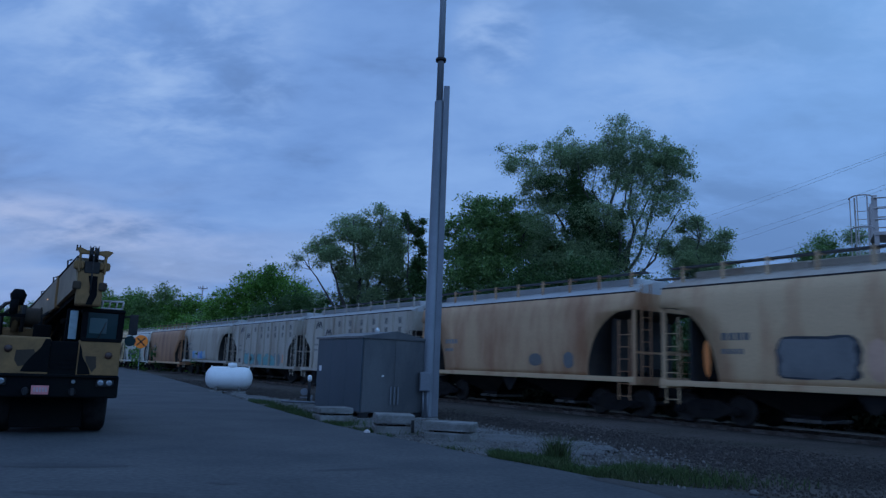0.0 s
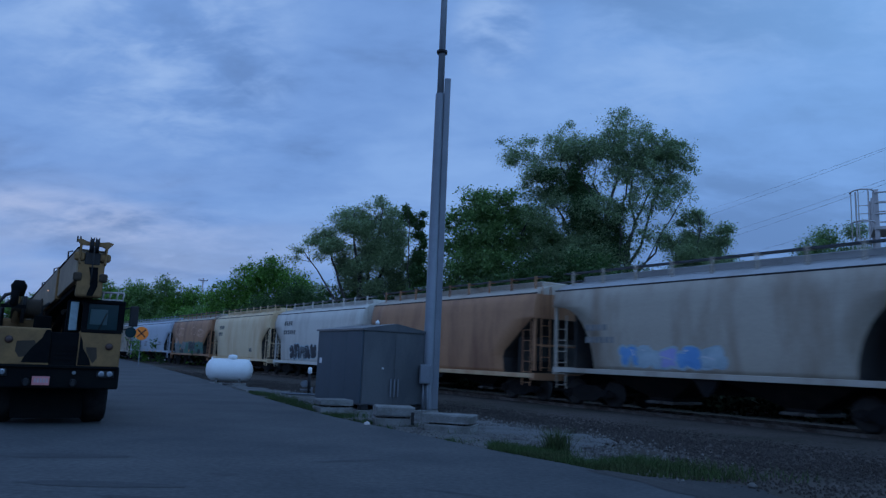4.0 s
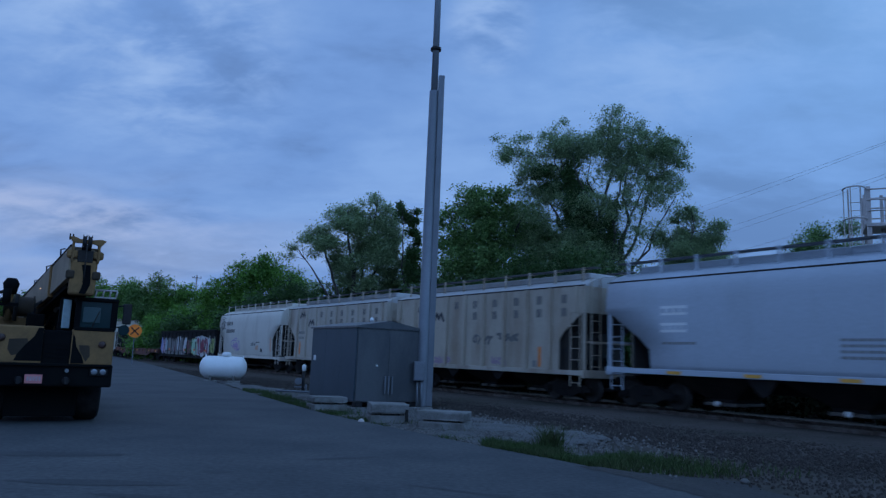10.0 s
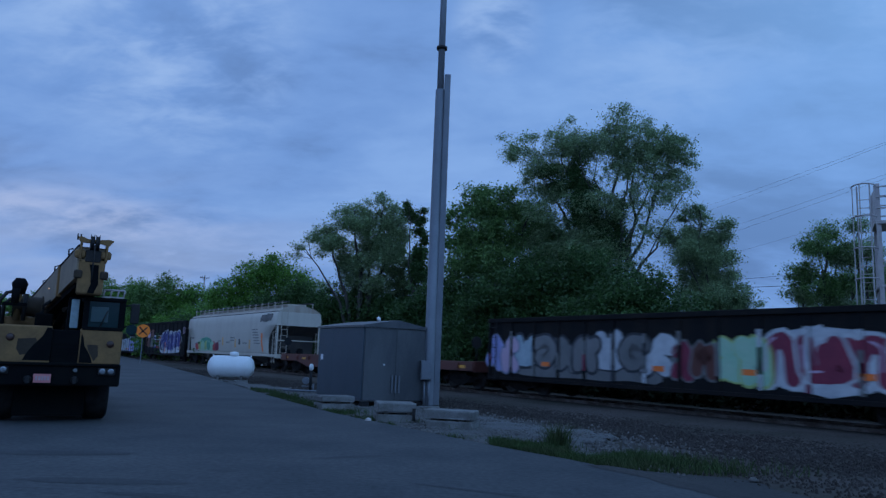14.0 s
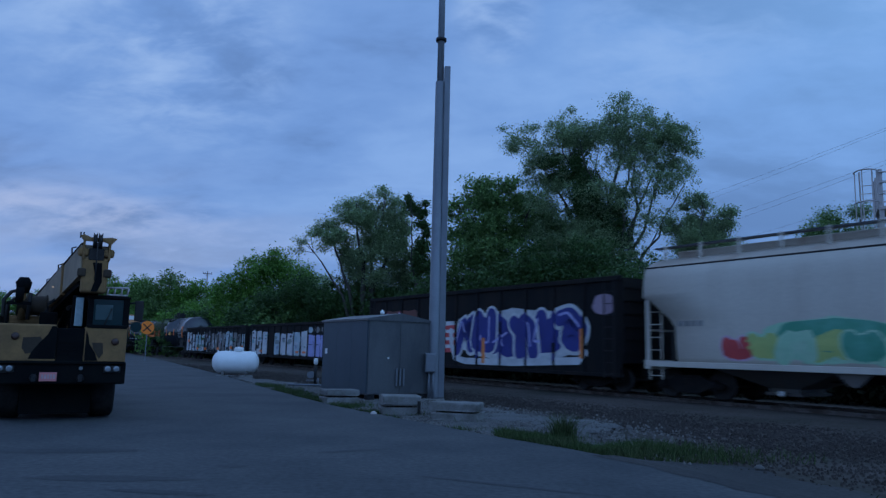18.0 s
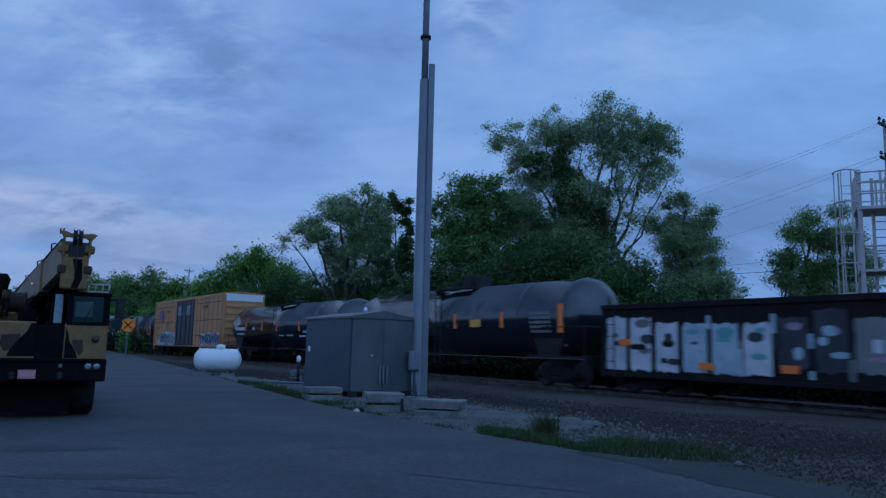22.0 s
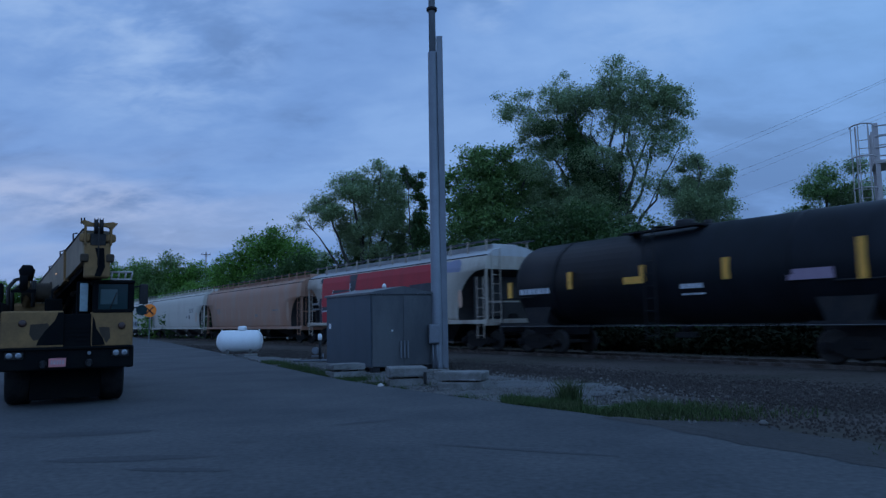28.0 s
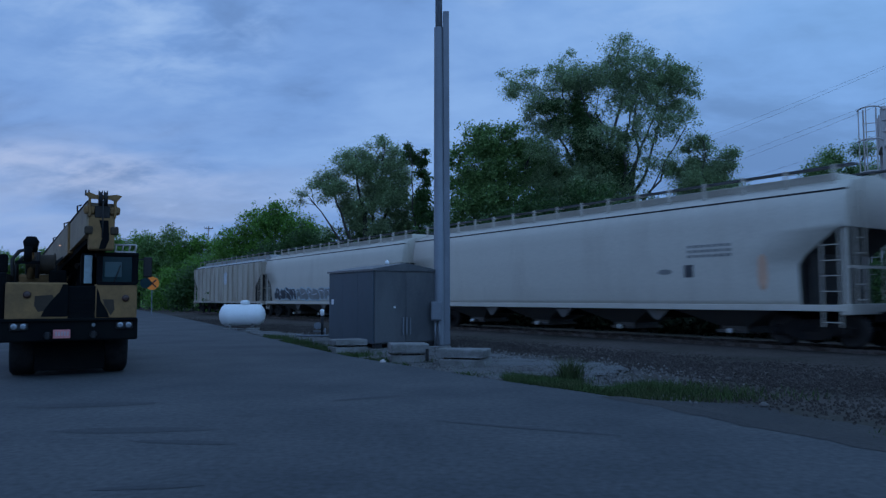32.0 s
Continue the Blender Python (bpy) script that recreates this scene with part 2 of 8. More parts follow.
def leafy(name, base, other, through=0.45):
    """Leaves: matt upper side, light that shines through, tone from leaf to leaf and from bough to bough."""
    m = mat(name, base, 0.5, 0, other, 0.8, 0.3, 0.1, 6, 0, island=0.4, spec=0.38)
    n, l = m.node_tree.nodes, m.node_tree.links
    b = n["Principled BSDF"]
    t = n.new("ShaderNodeBsdfTranslucent")
    l.new(b.inputs["Base Color"].links[0].from_socket, t.inputs[0])
    mix = n.new("ShaderNodeMixShader")
    mix.inputs[0].default_value = through
    l.new(b.outputs[0], mix.inputs[1])
    l.new(t.outputs[0], mix.inputs[2])
    l.new(mix.outputs[0], n["Material Output"].inputs[0])
    return m


LEAF = leafy("leaf_green", (0.165, 0.28, 0.09), (0.12, 0.21, 0.066))
LEAF_GREY = leafy("leaf_grey_green", (0.27, 0.36, 0.185), (0.215, 0.30, 0.14), 0.5)
LEAF_BRIGHT = leafy("leaf_fresh_green", (0.14, 0.285, 0.05), (0.10, 0.22, 0.042))
IVY = leafy("ivy_green", (0.070, 0.135, 0.040), (0.050, 0.10, 0.030), 0.4)
# green taken down to near-black: the shade behind the train is in it
WEED = mat("weed_shade_green", (0.015, 0.02, 0.010), 0.9, 0, (0.018, 0.016, 0.011), 0.6, 0.6, 0.2, 8, 0, island=0.4, spec=0.05)
GRASS = mat("grass_blade", (0.042, 0.074, 0.022), 0.9, 0, (0.062, 0.066, 0.030), 0.6, 1.2, 0.1, 6, 0, island=0.4, spec=0.2)
ORANGE = mat("orange_reflective", (0.95, 0.20, 0.035), 0.5, 0, (0.75, 0.15, 0.03), 0.4, 3, 0.05, 20, 0)
SIGN_ORANGE = mat("fluorescent_sign_orange", (1.0, 0.23, 0.015), 0.6, 0, (0.9, 0.19, 0.012), 0.4, 3, 0.04, 20, 0)
LINE = mat("weathered_wire", (0.12, 0.125, 0.13), 0.6)
YELLOW = mat("yellow_tape", (0.80, 0.36, 0.05), 0.5, 0, (0.5, 0.26, 0.04), 0.5, 3, 0.05, 20, 0)
TAN = mat("camouflage_tan", (0.25, 0.14, 0.06), 0.75, 0, (0.13, 0.08, 0.042), 0.6, 2.2, 0.08, 25, 0.06, spec=0.15)
CAMO_DARK = mat("camouflage_black", (0.005, 0.006, 0.007), 0.85, 0, (0.010, 0.011, 0.010), 0.5, 2.2, 0.08, 25, 0.06, spec=0.06)
CAMO_GREEN = mat("camouflage_brown", (0.06, 0.043, 0.03), 0.75, 0, (0.035, 0.028, 0.022), 0.5, 2.2, 0.08, 25, 0.06, spec=0.15)
PINK = mat("red_plate", (0.62, 0.20, 0.20), 0.5, 0, (0.5, 0.16, 0.16), 0.4, 6, 0.05, 30, 0)
LAMP_GLASS = mat("headlamp_glass", (0.26, 0.28, 0.30), 0.12, 0.35, None, 0.3, 6, 0.03, 20, 0)

POLEWOOD = mat("pole_wood", (0.36, 0.315, 0.29), 0.9, 0, (0.09, 0.075, 0.062), 0.6, 1.5, 0.2, 14, 0.3, (1, 1, 0.2))
PALESTEEL = mat("pale_painted_steel", (0.45, 0.395, 0.375), 0.5, 0.1, (0.33, 0.29, 0.26), 0.5, 2, 0.08, 25, 0.04)

# ---- mesh helpers ----
SHARED = {}


def box(bm, x0, x1, y0, y1, z0, z1, bevel=0.0, m=None):
    v = [bm.verts.new((x, y, z)) for x in (x0, x1) for y in (y0, y1) for z in (z0, z1)]
    f = [bm.faces.new([v[i] for i in q]) for q in ((0, 1, 3, 2), (4, 6, 7, 5), (0, 4, 5, 1), (2, 3, 7, 6), (0, 2, 6, 4), (1, 5, 7, 3))]
    if bevel:
        made = bmesh.ops.bevel(bm, geom=list({e for q in f for e in q.edges}), offset=bevel, segments=2, affect="EDGES", profile=0.5)
        v = list({w for q in made["faces"] for w in q.verts} | {w for w in v if w.is_valid})
    if m is not None:
        for w in v:
            w.co = m @ w.co
    return bm


def prism(bm, outline, depth, m=None):
    """An outline in x, z, given depth along y (from y = 0 to depth)."""
    a = [bm.verts.new((x, 0, z)) for x, z in outline]
    b = [bm.verts.new((x, depth, z)) for x, z in outline]
    bm.faces.new(a)
    bm.faces.new(b[::-1])
    k = len(a)
    for i in range(k):
        bm.faces.new((a[i], b[i], b[(i + 1) % k], a[(i + 1) % k]))
    if m is not None:
        for w in a + b:
            w.co = m @ w.co
    return bm


def bar(bm, p, q, r, sides=8, r2=None, caps=True):
    p, q = Vector(p), Vector(q)
    axis = (q - p).normalized()
    side = axis.orthogonal().normalized()
    other = axis.cross(side)
    rings = []
    for c, rr in ((p, r), (q, r if r2 is None else r2)):
        rings.append([bm.verts.new(c + (side * math.cos(2 * math.pi * i / sides) + other * math.sin(2 * math.pi * i / sides)) * rr) for i in range(sides)])
    for i in range(sides):
        f = bm.faces.new((rings[0][i], rings[0][(i + 1) % sides], rings[1][(i + 1) % sides], rings[1][i]))
        f.smooth = sides > 6
    if caps:
        bm.faces.new(rings[0][::-1])
        bm.faces.new(rings[1])
    return bm


def beam(bm, p, q, w, h):
    """A square bar from p to q, w wide across and h high."""
    p, q = Vector(p), Vector(q)
    axis = (q - p).normalized()
    side = axis.cross(Vector((0, 0, 1)))
    side = side.normalized() if side.length > 1e-4 else Vector((1, 0, 0))
    up = side.cross(axis)
    c = [[bm.verts.new(e + side * sx * w / 2 + up * sz * h / 2) for sx, sz in ((-1, -1), (1, -1), (1, 1), (-1, 1))] for e in (p, q)]
    for i in range(4):
        bm.faces.new((c[0][i], c[0][(i + 1) % 4], c[1][(i + 1) % 4], c[1][i]))
    bm.faces.new(c[0][::-1])
    bm.faces.new(c[1])
    return bm


def tube(bm, points, r, sides=6):
    """One bent rod through all the points."""
    pts = [Vector(p) for p in points]
    rings = []
    side = None
    for i, p in enumerate(pts):
        d = (pts[min(i + 1, len(pts) - 1)] - pts[max(i - 1, 0)]).normalized()
        side = d.orthogonal().normalized() if side is None else (side - d * side.dot(d)).normalized()
        up = d.cross(side)
        rings.append([bm.verts.new(p + (side * math.cos(2 * math.pi * k / sides) + up * math.sin(2 * math.pi * k / sides)) * r) for k in range(sides)])
    for a, b in zip(rings, rings[1:]):
        for k in range(sides):
            bm.faces.new((a[k], a[(k + 1) % sides], b[(k + 1) % sides], b[k])).smooth = True
    bm.faces.new(rings[0][::-1])
    bm.faces.new(rings[-1])
    return bm


def lathe(bm, rings, sides=24, axis="z", at=(0, 0, 0), caps=True):
    """Rings of (place along the axis, radius)."""
    made = []
    for s, r in rings:
        ring = []
        for i in range(sides):
            a, b = r * math.cos(2 * math.pi * i / sides), r * math.sin(2 * math.pi * i / sides)
            co = {"z": (a, b, s), "x": (s, a, b), "y": (b, s, a)}[axis]
            ring.append(bm.verts.new(Vector(co) + Vector(at)))
        made.append(ring)
    for j in range(len(made) - 1):
        for i in range(sides):
            bm.faces.new((made[j][i], made[j][(i + 1) % sides], made[j + 1][(i + 1) % sides], made[j + 1][i])).smooth = True
    if caps:
        bm.faces.new(made[0][::-1])
        bm.faces.new(made[-1])
    return bm


def mesh_of(bm, material, name):
    bmesh.ops.recalc_face_normals(bm, faces=bm.faces)
    me = bpy.data.meshes.new(name)
    bm.to_mesh(me)
    bm.free()
    me.materials.append(material)
    return me


def part(name, bm, material, parent, label="", at=None):
    """Links a bmesh (or a mesh that is there already) as one mesh object under a thing."""
    me = bm if isinstance(bm, bpy.types.Mesh) else mesh_of(bm, material, name)
    ob = new(name, me)
    ob.parent = parent
    if at is not None:
        ob.matrix_basis = at
    if label:
        ob["label"] = label
    return ob


def shared(key, make, material):
    """A mesh made once and used again by alike parts."""
    if key not in SHARED:
        bm = bmesh.new()
        make(bm)
        SHARED[key] = mesh_of(bm, material, str(key[0]))
    return SHARED[key]


def empty(name, m, label, category, group="", kind=""):
    ob = new(name)
    ob.empty_display_size = 0.3
    ob.matrix_basis = m
    return tagged(ob, label, category, group, kind)


def solo(name, bm, material, label, category="", group="", kind="", m=None):
    ob = new(name, mesh_of(bm, material, name))
    if m is not None:
        ob.matrix_basis = m
    return tagged(ob, label, category, group, kind)


B = bmesh.new

# ---- the plan: the track runs past at NEAR metres, heading HEAD ----
ACROSS = Vector((math.sin(radians(55.58)), math.cos(radians(55.58)), 0))
ALONG = Vector((ACROSS.y, -ACROSS.x, 0))
NEAR = 19.15
HEAD = math.degrees(math.atan2(ALONG.y, ALONG.x))
SPEED, GAIN = 12.02, 0.0565


def spot(s, off=0.0, z=0.0):
    """A place s metres along the track and off metres beyond its middle."""
    p = ACROSS * (NEAR + off) + ALONG * s
    return Vector((p.x, p.y, z))


def polar(az, r, z=0.0):
    return Vector((r * math.sin(radians(az)), r * math.cos(radians(az)), z))


# ---- ground, road and track ----
bm = B()
ring = [bm.verts.new((x, y, -0.10)) for x, y in ((-1800, -600), (1800, -600), (1800, 2600), (-1800, 2600))]
bm.faces.new(ring)
solo("ground", bm, DIRT, "dark weedy dirt and gravel ground", "ground", kind="structure")

EDGE = [(6.2, -8), (5.4, 2.0), (3.75, 6.2), (2.55, 8.75), (1.7, 10.2), (0.55, 11.75), (-0.7, 13.7), (-2.45, 16.4), (-4.3, 20.0), (-7.0, 25.5), (-10.2, 32.5), (-16.5, 45), (-25, 62), (-41, 92)]
OUTER = [(-30, -8), (-30, 10), (-27, 32), (-30, 60), (-47, 95)]
bm = B()
top = [bm.verts.new((x, y, 0.0)) for x, y in EDGE + OUTER[::-1]]
low = [bm.verts.new((x, y, -0.16)) for x, y in EDGE + OUTER[::-1]]
bm.faces.new(top)
for i in range(len(top)):
    bm.faces.new((top[i], low[i], low[(i + 1) % len(top)], top[(i + 1) % len(top)]))
road = solo("road", bm, ASPHALT, "worn grey asphalt road with patches and cracks", "road", kind="structure")


# compacted dirt that runs out over the asphalt's ragged edge, and old tar patches
bm = B()
last = None
for k in range(60):
    y = 1.0 + k * 8.7 / 59
    x = float(np.interp(y, [q[1] for q in EDGE], [q[0] for q in EDGE]))
    row = [bm.verts.new((x - 0.22 + 0.2 * noise.noise((y * 1.4, 3, 0)) + 0.1 * noise.noise((y * 5, 8, 0)), y, 0.004)), bm.verts.new((x + 0.12, y, 0.0055)), bm.verts.new((x + 0.55, y, -0.045)), bm.verts.new((x + 1.5 + 0.4 * noise.noise((y, 5, 0)), y, -0.094))]
    if last:
        for i in range(3):
            bm.faces.new((last[i], row[i], row[i + 1], last[i + 1]))
    last = row
solo("dirt_shoulder", bm, SHOULDER, "compacted brown dirt along the asphalt's edge", "dirt", kind="structure")
for x, y, w, d, turn in ((-3.3, 7.28, 0.75, 0.16, 4), (-2.55, 6.68, 0.5, 0.09, -8), (-2.36, 8.18, 0.16, 0.1, 0), (-2.2, 5.1, 0.4, 0.06, 10), (-1.2, 9.6, 0.5, 0.08, 30), (0.6, 7.4, 0.9, 0.05, -25), (-4.6, 9.0, 0.8, 0.2, 12)):
    bm = B()
    m = pose(x, y, 0.003, 0, 0, turn)
    bm.faces.new([bm.verts.new(m @ Vector((w * math.cos(a) * (1 + 0.25 * noise.noise((x + math.cos(a) * 2, y + math.sin(a) * 2, 4))), d * math.sin(a) * (1 + 0.3 * noise.noise((x * 3 + math.cos(a) * 3, math.sin(a) * 3, 7))), 0))) for a in (6.283 * i / 28 for i in range(28))])
    part("tar_patch", bm, TAR, road, "dark tar patch in the asphalt")


def uneven(bm, x0, x1, y0, y1, step, height, inside, seed=0):
    """A sheet of small slopes over the part of the plan that inside() names."""
    nx, ny = int((x1 - x0) / step), int((y1 - y0) / step)
    grid = {}
    for i in range(nx + 1):
        for j in range(ny + 1):
            x, y = x0 + i * step, y0 + j * step
            if inside(x, y):
                grid[i, j] = bm.verts.new((x, y, height(x, y) + 0.03 * noise.noise((x * 1.3, y * 1.3, seed)) + 0.012 * noise.noise((x * 6, y * 6, seed))))
    for (i, j), v in grid.items():
        q = [grid.get(k) for k in ((i, j), (i + 1, j), (i + 1, j + 1), (i, j + 1))]
        if all(q):
            bm.faces.new(q).smooth = True


def edge_x(y):
    ys, xs = [p[1] for p in EDGE], [p[0] for p in EDGE]
    return float(np.interp(y, ys, xs))


def off_track(x, y):
    return ACROSS.x * x + ACROSS.y * y - NEAR


# ballast bed with sleepers and rails
PROFILE = [(-3.6, -0.14), (-2.6, -0.2 + 0.06), (-1.75, -0.17 + 0.02), (-1.3, -0.16), (1.3, -0.16), (1.75, -0.15), (3.0, -0.2)]
bm = B()
rows = []
for s in np.arange(-260, 61, 2.0):
    rows.append([bm.verts.new(spot(s, o, z + 0.02 * noise.noise((s * 0.7, o * 2, 0)))) for o, z in PROFILE])
for a, b in zip(rows, rows[1:]):
    for i in range(len(PROFILE) - 1):
        bm.faces.new((a[i], b[i], b[i + 1], a[i + 1]))
solo("track_bed", bm, BALLAST, "bed of dark crushed stone under the railway track", "track bed", kind="structure")
TURN = math.degrees(math.atan2(ALONG.y, ALONG.x))
track = empty("railway_track", pose(0, 0, 0), "rusty steel rails on dark wooden sleepers", "railway track", kind="structure")
for o in (-0.76, 0.76):
    bm = B()
    for a, b, c, d in ((-0.07, 0.07, -0.165, -0.14), (-0.012, 0.012, -0.14, -0.04), (-0.037, 0.037, -0.04, 0.0)):
        box(bm, -260, 60, a, b, c, d)
    p = spot(0, o)
    part("rail", bm, RAIL, track, at=pose(p.x, p.y, 0, 0, 0, TURN))
tie = mesh_of(box(B(), -0.115, 0.115, -1.3, 1.3, -0.27, -0.135, 0.012), TIE, "sleeper")
for k in range(130):
    p = spot(8 - k * 0.53)
    part("sleeper", tie, TIE, track, at=pose(p.x, p.y, 0.001 * (k % 3), 0, 0, TURN + random.uniform(-0.8, 0.8)))

# pale gravel between road and track
bm = B()


def on_gravel(x, y):
    o = off_track(x, y)
    return edge_x(y) + 0.02 < x and -12.5 < o < -3.2 and 9.5 < y < 48 and math.degrees(math.atan2(x, y)) < 13 + 5 * noise.noise((x * 0.6, y * 0.6, 1)) and o < -8.3 + 0.5 * noise.noise((x * 0.7, y * 0.7, 3))


uneven(bm, -22, 7.5, 8, 48, 0.3, lambda x, y: -0.045 if x > edge_x(y) + 0.4 else -0.06, on_gravel)
solo("gravel_verge", bm, GRAVEL, "pale crushed gravel strip between road and track", "gravel", kind="structure")


def pebbles(name, count, material, place, size, label):
    """Loose stones, many and small, joined."""
    rnd = random.Random(len(name))
    verts, faces = [], []
    for _ in range(count):
        p, k = place(rnd)
        r = size * rnd.uniform(0.5, 1.5) * k
        a = rnd.uniform(0, 6.28)
        base = len(verts)
        for i in range(5):
            t = a + 6.283 * i / 5
            q = r * rnd.uniform(0.75, 1.2)
            verts.append((p.x + q * math.cos(t), p.y + q * math.sin(t), p.z - 0.01))
        for i in range(5):
            t = a + 0.5 + 6.283 * i / 5
            q = r * rnd.uniform(0.35, 0.7)
            verts.append((p.x + q * math.cos(t), p.y + q * math.sin(t), p.z + r * rnd.uniform(0.5, 0.9)))
        for i in range(5):
            j = (i + 1) % 5
            faces.append((base + i, base + j, base + 5 + j, base + 5 + i))
        faces.append(tuple(base + 5 + i for i in range(5)))
    me = bpy.data.meshes.new(name)
    me.from_pydata(verts, [], faces)
    me.materials.append(material)
    return tagged(new(name, me), label, "stones", kind="stuff")


def by_track(rnd):
    o = rnd.uniform(-8.6, -1.2)
    return spot(rnd.triangular(-60, 2, -8), o, float(np.interp(o, [-8.6, -6.4, -3.6, -2.6, -1.75, -1.2], [-0.1, -0.09, -0.13, -0.13, -0.14, -0.15]))), 1


pebbles("ballast_stones", 46000, STONE, by_track, 0.029, "dark crushed stones along the track")


def on_verge(rnd):
    while True:
        y = rnd.triangular(8.5, 30, 11)
        x = edge_x(y) + rnd.uniform(0.1, 7)
        o = off_track(x, y)
        if -12.5 < o < rnd.gauss(-8.2, 0.4) and math.degrees(math.atan2(x, y)) < rnd.gauss(12, 4):
            return Vector((x, y, -0.055)), 1


pebbles("verge_stones", 12000, PALE_STONE, on_verge, 0.022, "scattered pale gravel stones")


def at_right(rnd):
    while True:
        y = rnd.uniform(3.5, 12.5)
        x = edge_x(y) + rnd.uniform(0.15, 8)
        if off_track(x, y) < -4.5 and (y > 9.5 or x > edge_x(y) + 1.3 + rnd.uniform(0, 0.8)):
            return Vector((x, y, -0.09)), 1


pebbles("dirt_stones", 9000, STONE, at_right, 0.018, "dark stones lying in the dirt")

# wooded skyline behind the road, closing the place
bm = B()
rnd = random.Random(77)
ring = []
for k in range(90):
    a = radians(105 + k * 190 / 89)
    h = 8.5 + 3.5 * noise.noise((k * 0.35, 3, 1)) + rnd.uniform(-0.8, 0.8)
    ring.append((bm.verts.new((95 * math.sin(a), 95 * math.cos(a), -1)), bm.verts.new((95 * math.sin(a), 95 * math.cos(a), h))))
for a, b in zip(ring, ring[1:]):
    bm.faces.new((a[0], b[0], b[1], a[1]))
solo("backdrop", bm, IVY, "distant dark wooded skyline behind the road", "woods", kind="structure")

# ---- plants ----
def leaf_mesh(name, points, size, material, rnd, up=0.75):
    """Small bent leaves at the given points, turned mostly to the sky, joined."""
    p = np.array([tuple(q) for q in points], dtype=float).reshape(-1, 3)
    gen, n = np.random.default_rng(rnd.randrange(1 << 30)), len(p)

    def unit(v):
        return v / np.maximum(np.linalg.norm(v, axis=1, keepdims=True), 1e-6)

    s = size * gen.uniform(0.6, 1.35, (n, 1))
    normal = unit(gen.normal(0, 1, (n, 3)) + np.array((0, 0, up * 1.6)))
    u = unit(np.cross(normal, gen.normal(0, 1, (n, 3))))
    v = np.cross(normal, u)
    w = normal * s * 0.22
    verts = np.stack((p - u * s, p - v * s * 0.55 + w, p + u * s, p + v * s * 0.55 + w), 1).reshape(-1, 3)
    b = np.arange(n)[:, None] * 4
    faces = np.concatenate((b, b + 1, b + 2, b, b + 2, b + 3), 1).reshape(-1, 3)
    me = bpy.data.meshes.new(name)
    me.vertices.add(len(verts))
    me.vertices.foreach_set("co", verts.ravel())
    me.loops.add(faces.size)
    me.loops.foreach_set("vertex_index", faces.ravel())
    me.polygons.add(len(faces))
    me.polygons.foreach_set("loop_start", np.arange(0, faces.size, 3))
    me.update(calc_edges=True)
    me.materials.append(material)
    return me


def limb(bm, p, q, r0, r1, rnd, bend=0.12, steps=3, sides=6):
    d = q - p
    last, lr = p, r0
    for i in range(1, steps + 1):
        t = i / steps
        c = p + d * t + (Vector((rnd.gauss(0, 1), rnd.gauss(0, 1), rnd.gauss(0, 0.5))) * bend * d.length * 0.5 if i < steps else Vector())
        r = r0 + (r1 - r0) * t
        bar(bm, last, c, lr, sides, r, caps=False)
        last, lr = c, r


def boughs(lobes, frame_of, size, gen, fill, rnd, wood=None, starts=(), twig=0.012):
    """Leaf points of leafy boughs, each bough a spray of twigs that ends in small clusters."""
    clouds_of = []
    right, away = frame_of
    for x, z, rx, rz, dense in lobes:
        c = np.array(right) * x + np.array(away) * rnd.uniform(-0.9, 0.9) * min(rx, 1.2) + np.array((0, 0, z))
        count = max(6, int(rx * rz * dense ** 1.4 * 19))
        d = gen.normal(0, 1, (count, 3))
        d /= np.linalg.norm(d, axis=1, keepdims=True)
        d *= gen.random((count, 1)) ** 0.42 * gen.uniform(0.72, 1.12, (count, 1))
        tips = c + np.outer(d[:, 0] * rx, right) + np.outer(d[:, 1] * rx, away) + np.outer(d[:, 2] * rz, (0, 0, 1))
        each = max(7, int(fill / 2.6 / (size * size * 100)))
        many = gen.poisson(each * gen.uniform(0.4, 1.6, count))
        puff = np.repeat(gen.uniform(0.6, 1.3, count), many)[:, None]
        clouds_of.append(np.repeat(tips, many, axis=0) + gen.normal(0, 1, (many.sum(), 3)) * np.array((1, 1, 0.75)) * puff * min(0.26, 0.55 * min(rx, rz)) * (0.7 + size * 3))
        if wood is not None:
            mid_ = Vector(c)
            start = min(starts, key=lambda q: (q - mid_).length + 3 * max(0.0, q.z - mid_.z)) if starts else mid_ - Vector((0, 0, rz))
            limb(wood, start, mid_, twig * 2.2, twig, rnd, 0.1, 3, 5)
            for k in range(0, count, 4 if count < 45 else 10):
                limb(wood, start.lerp(mid_, rnd.uniform(0.5, 1)), Vector(tips[k]), twig * 0.8, twig * 0.35, rnd, 0.1, 2, 3)
    return np.concatenate(clouds_of) if clouds_of else np.zeros((0, 3))


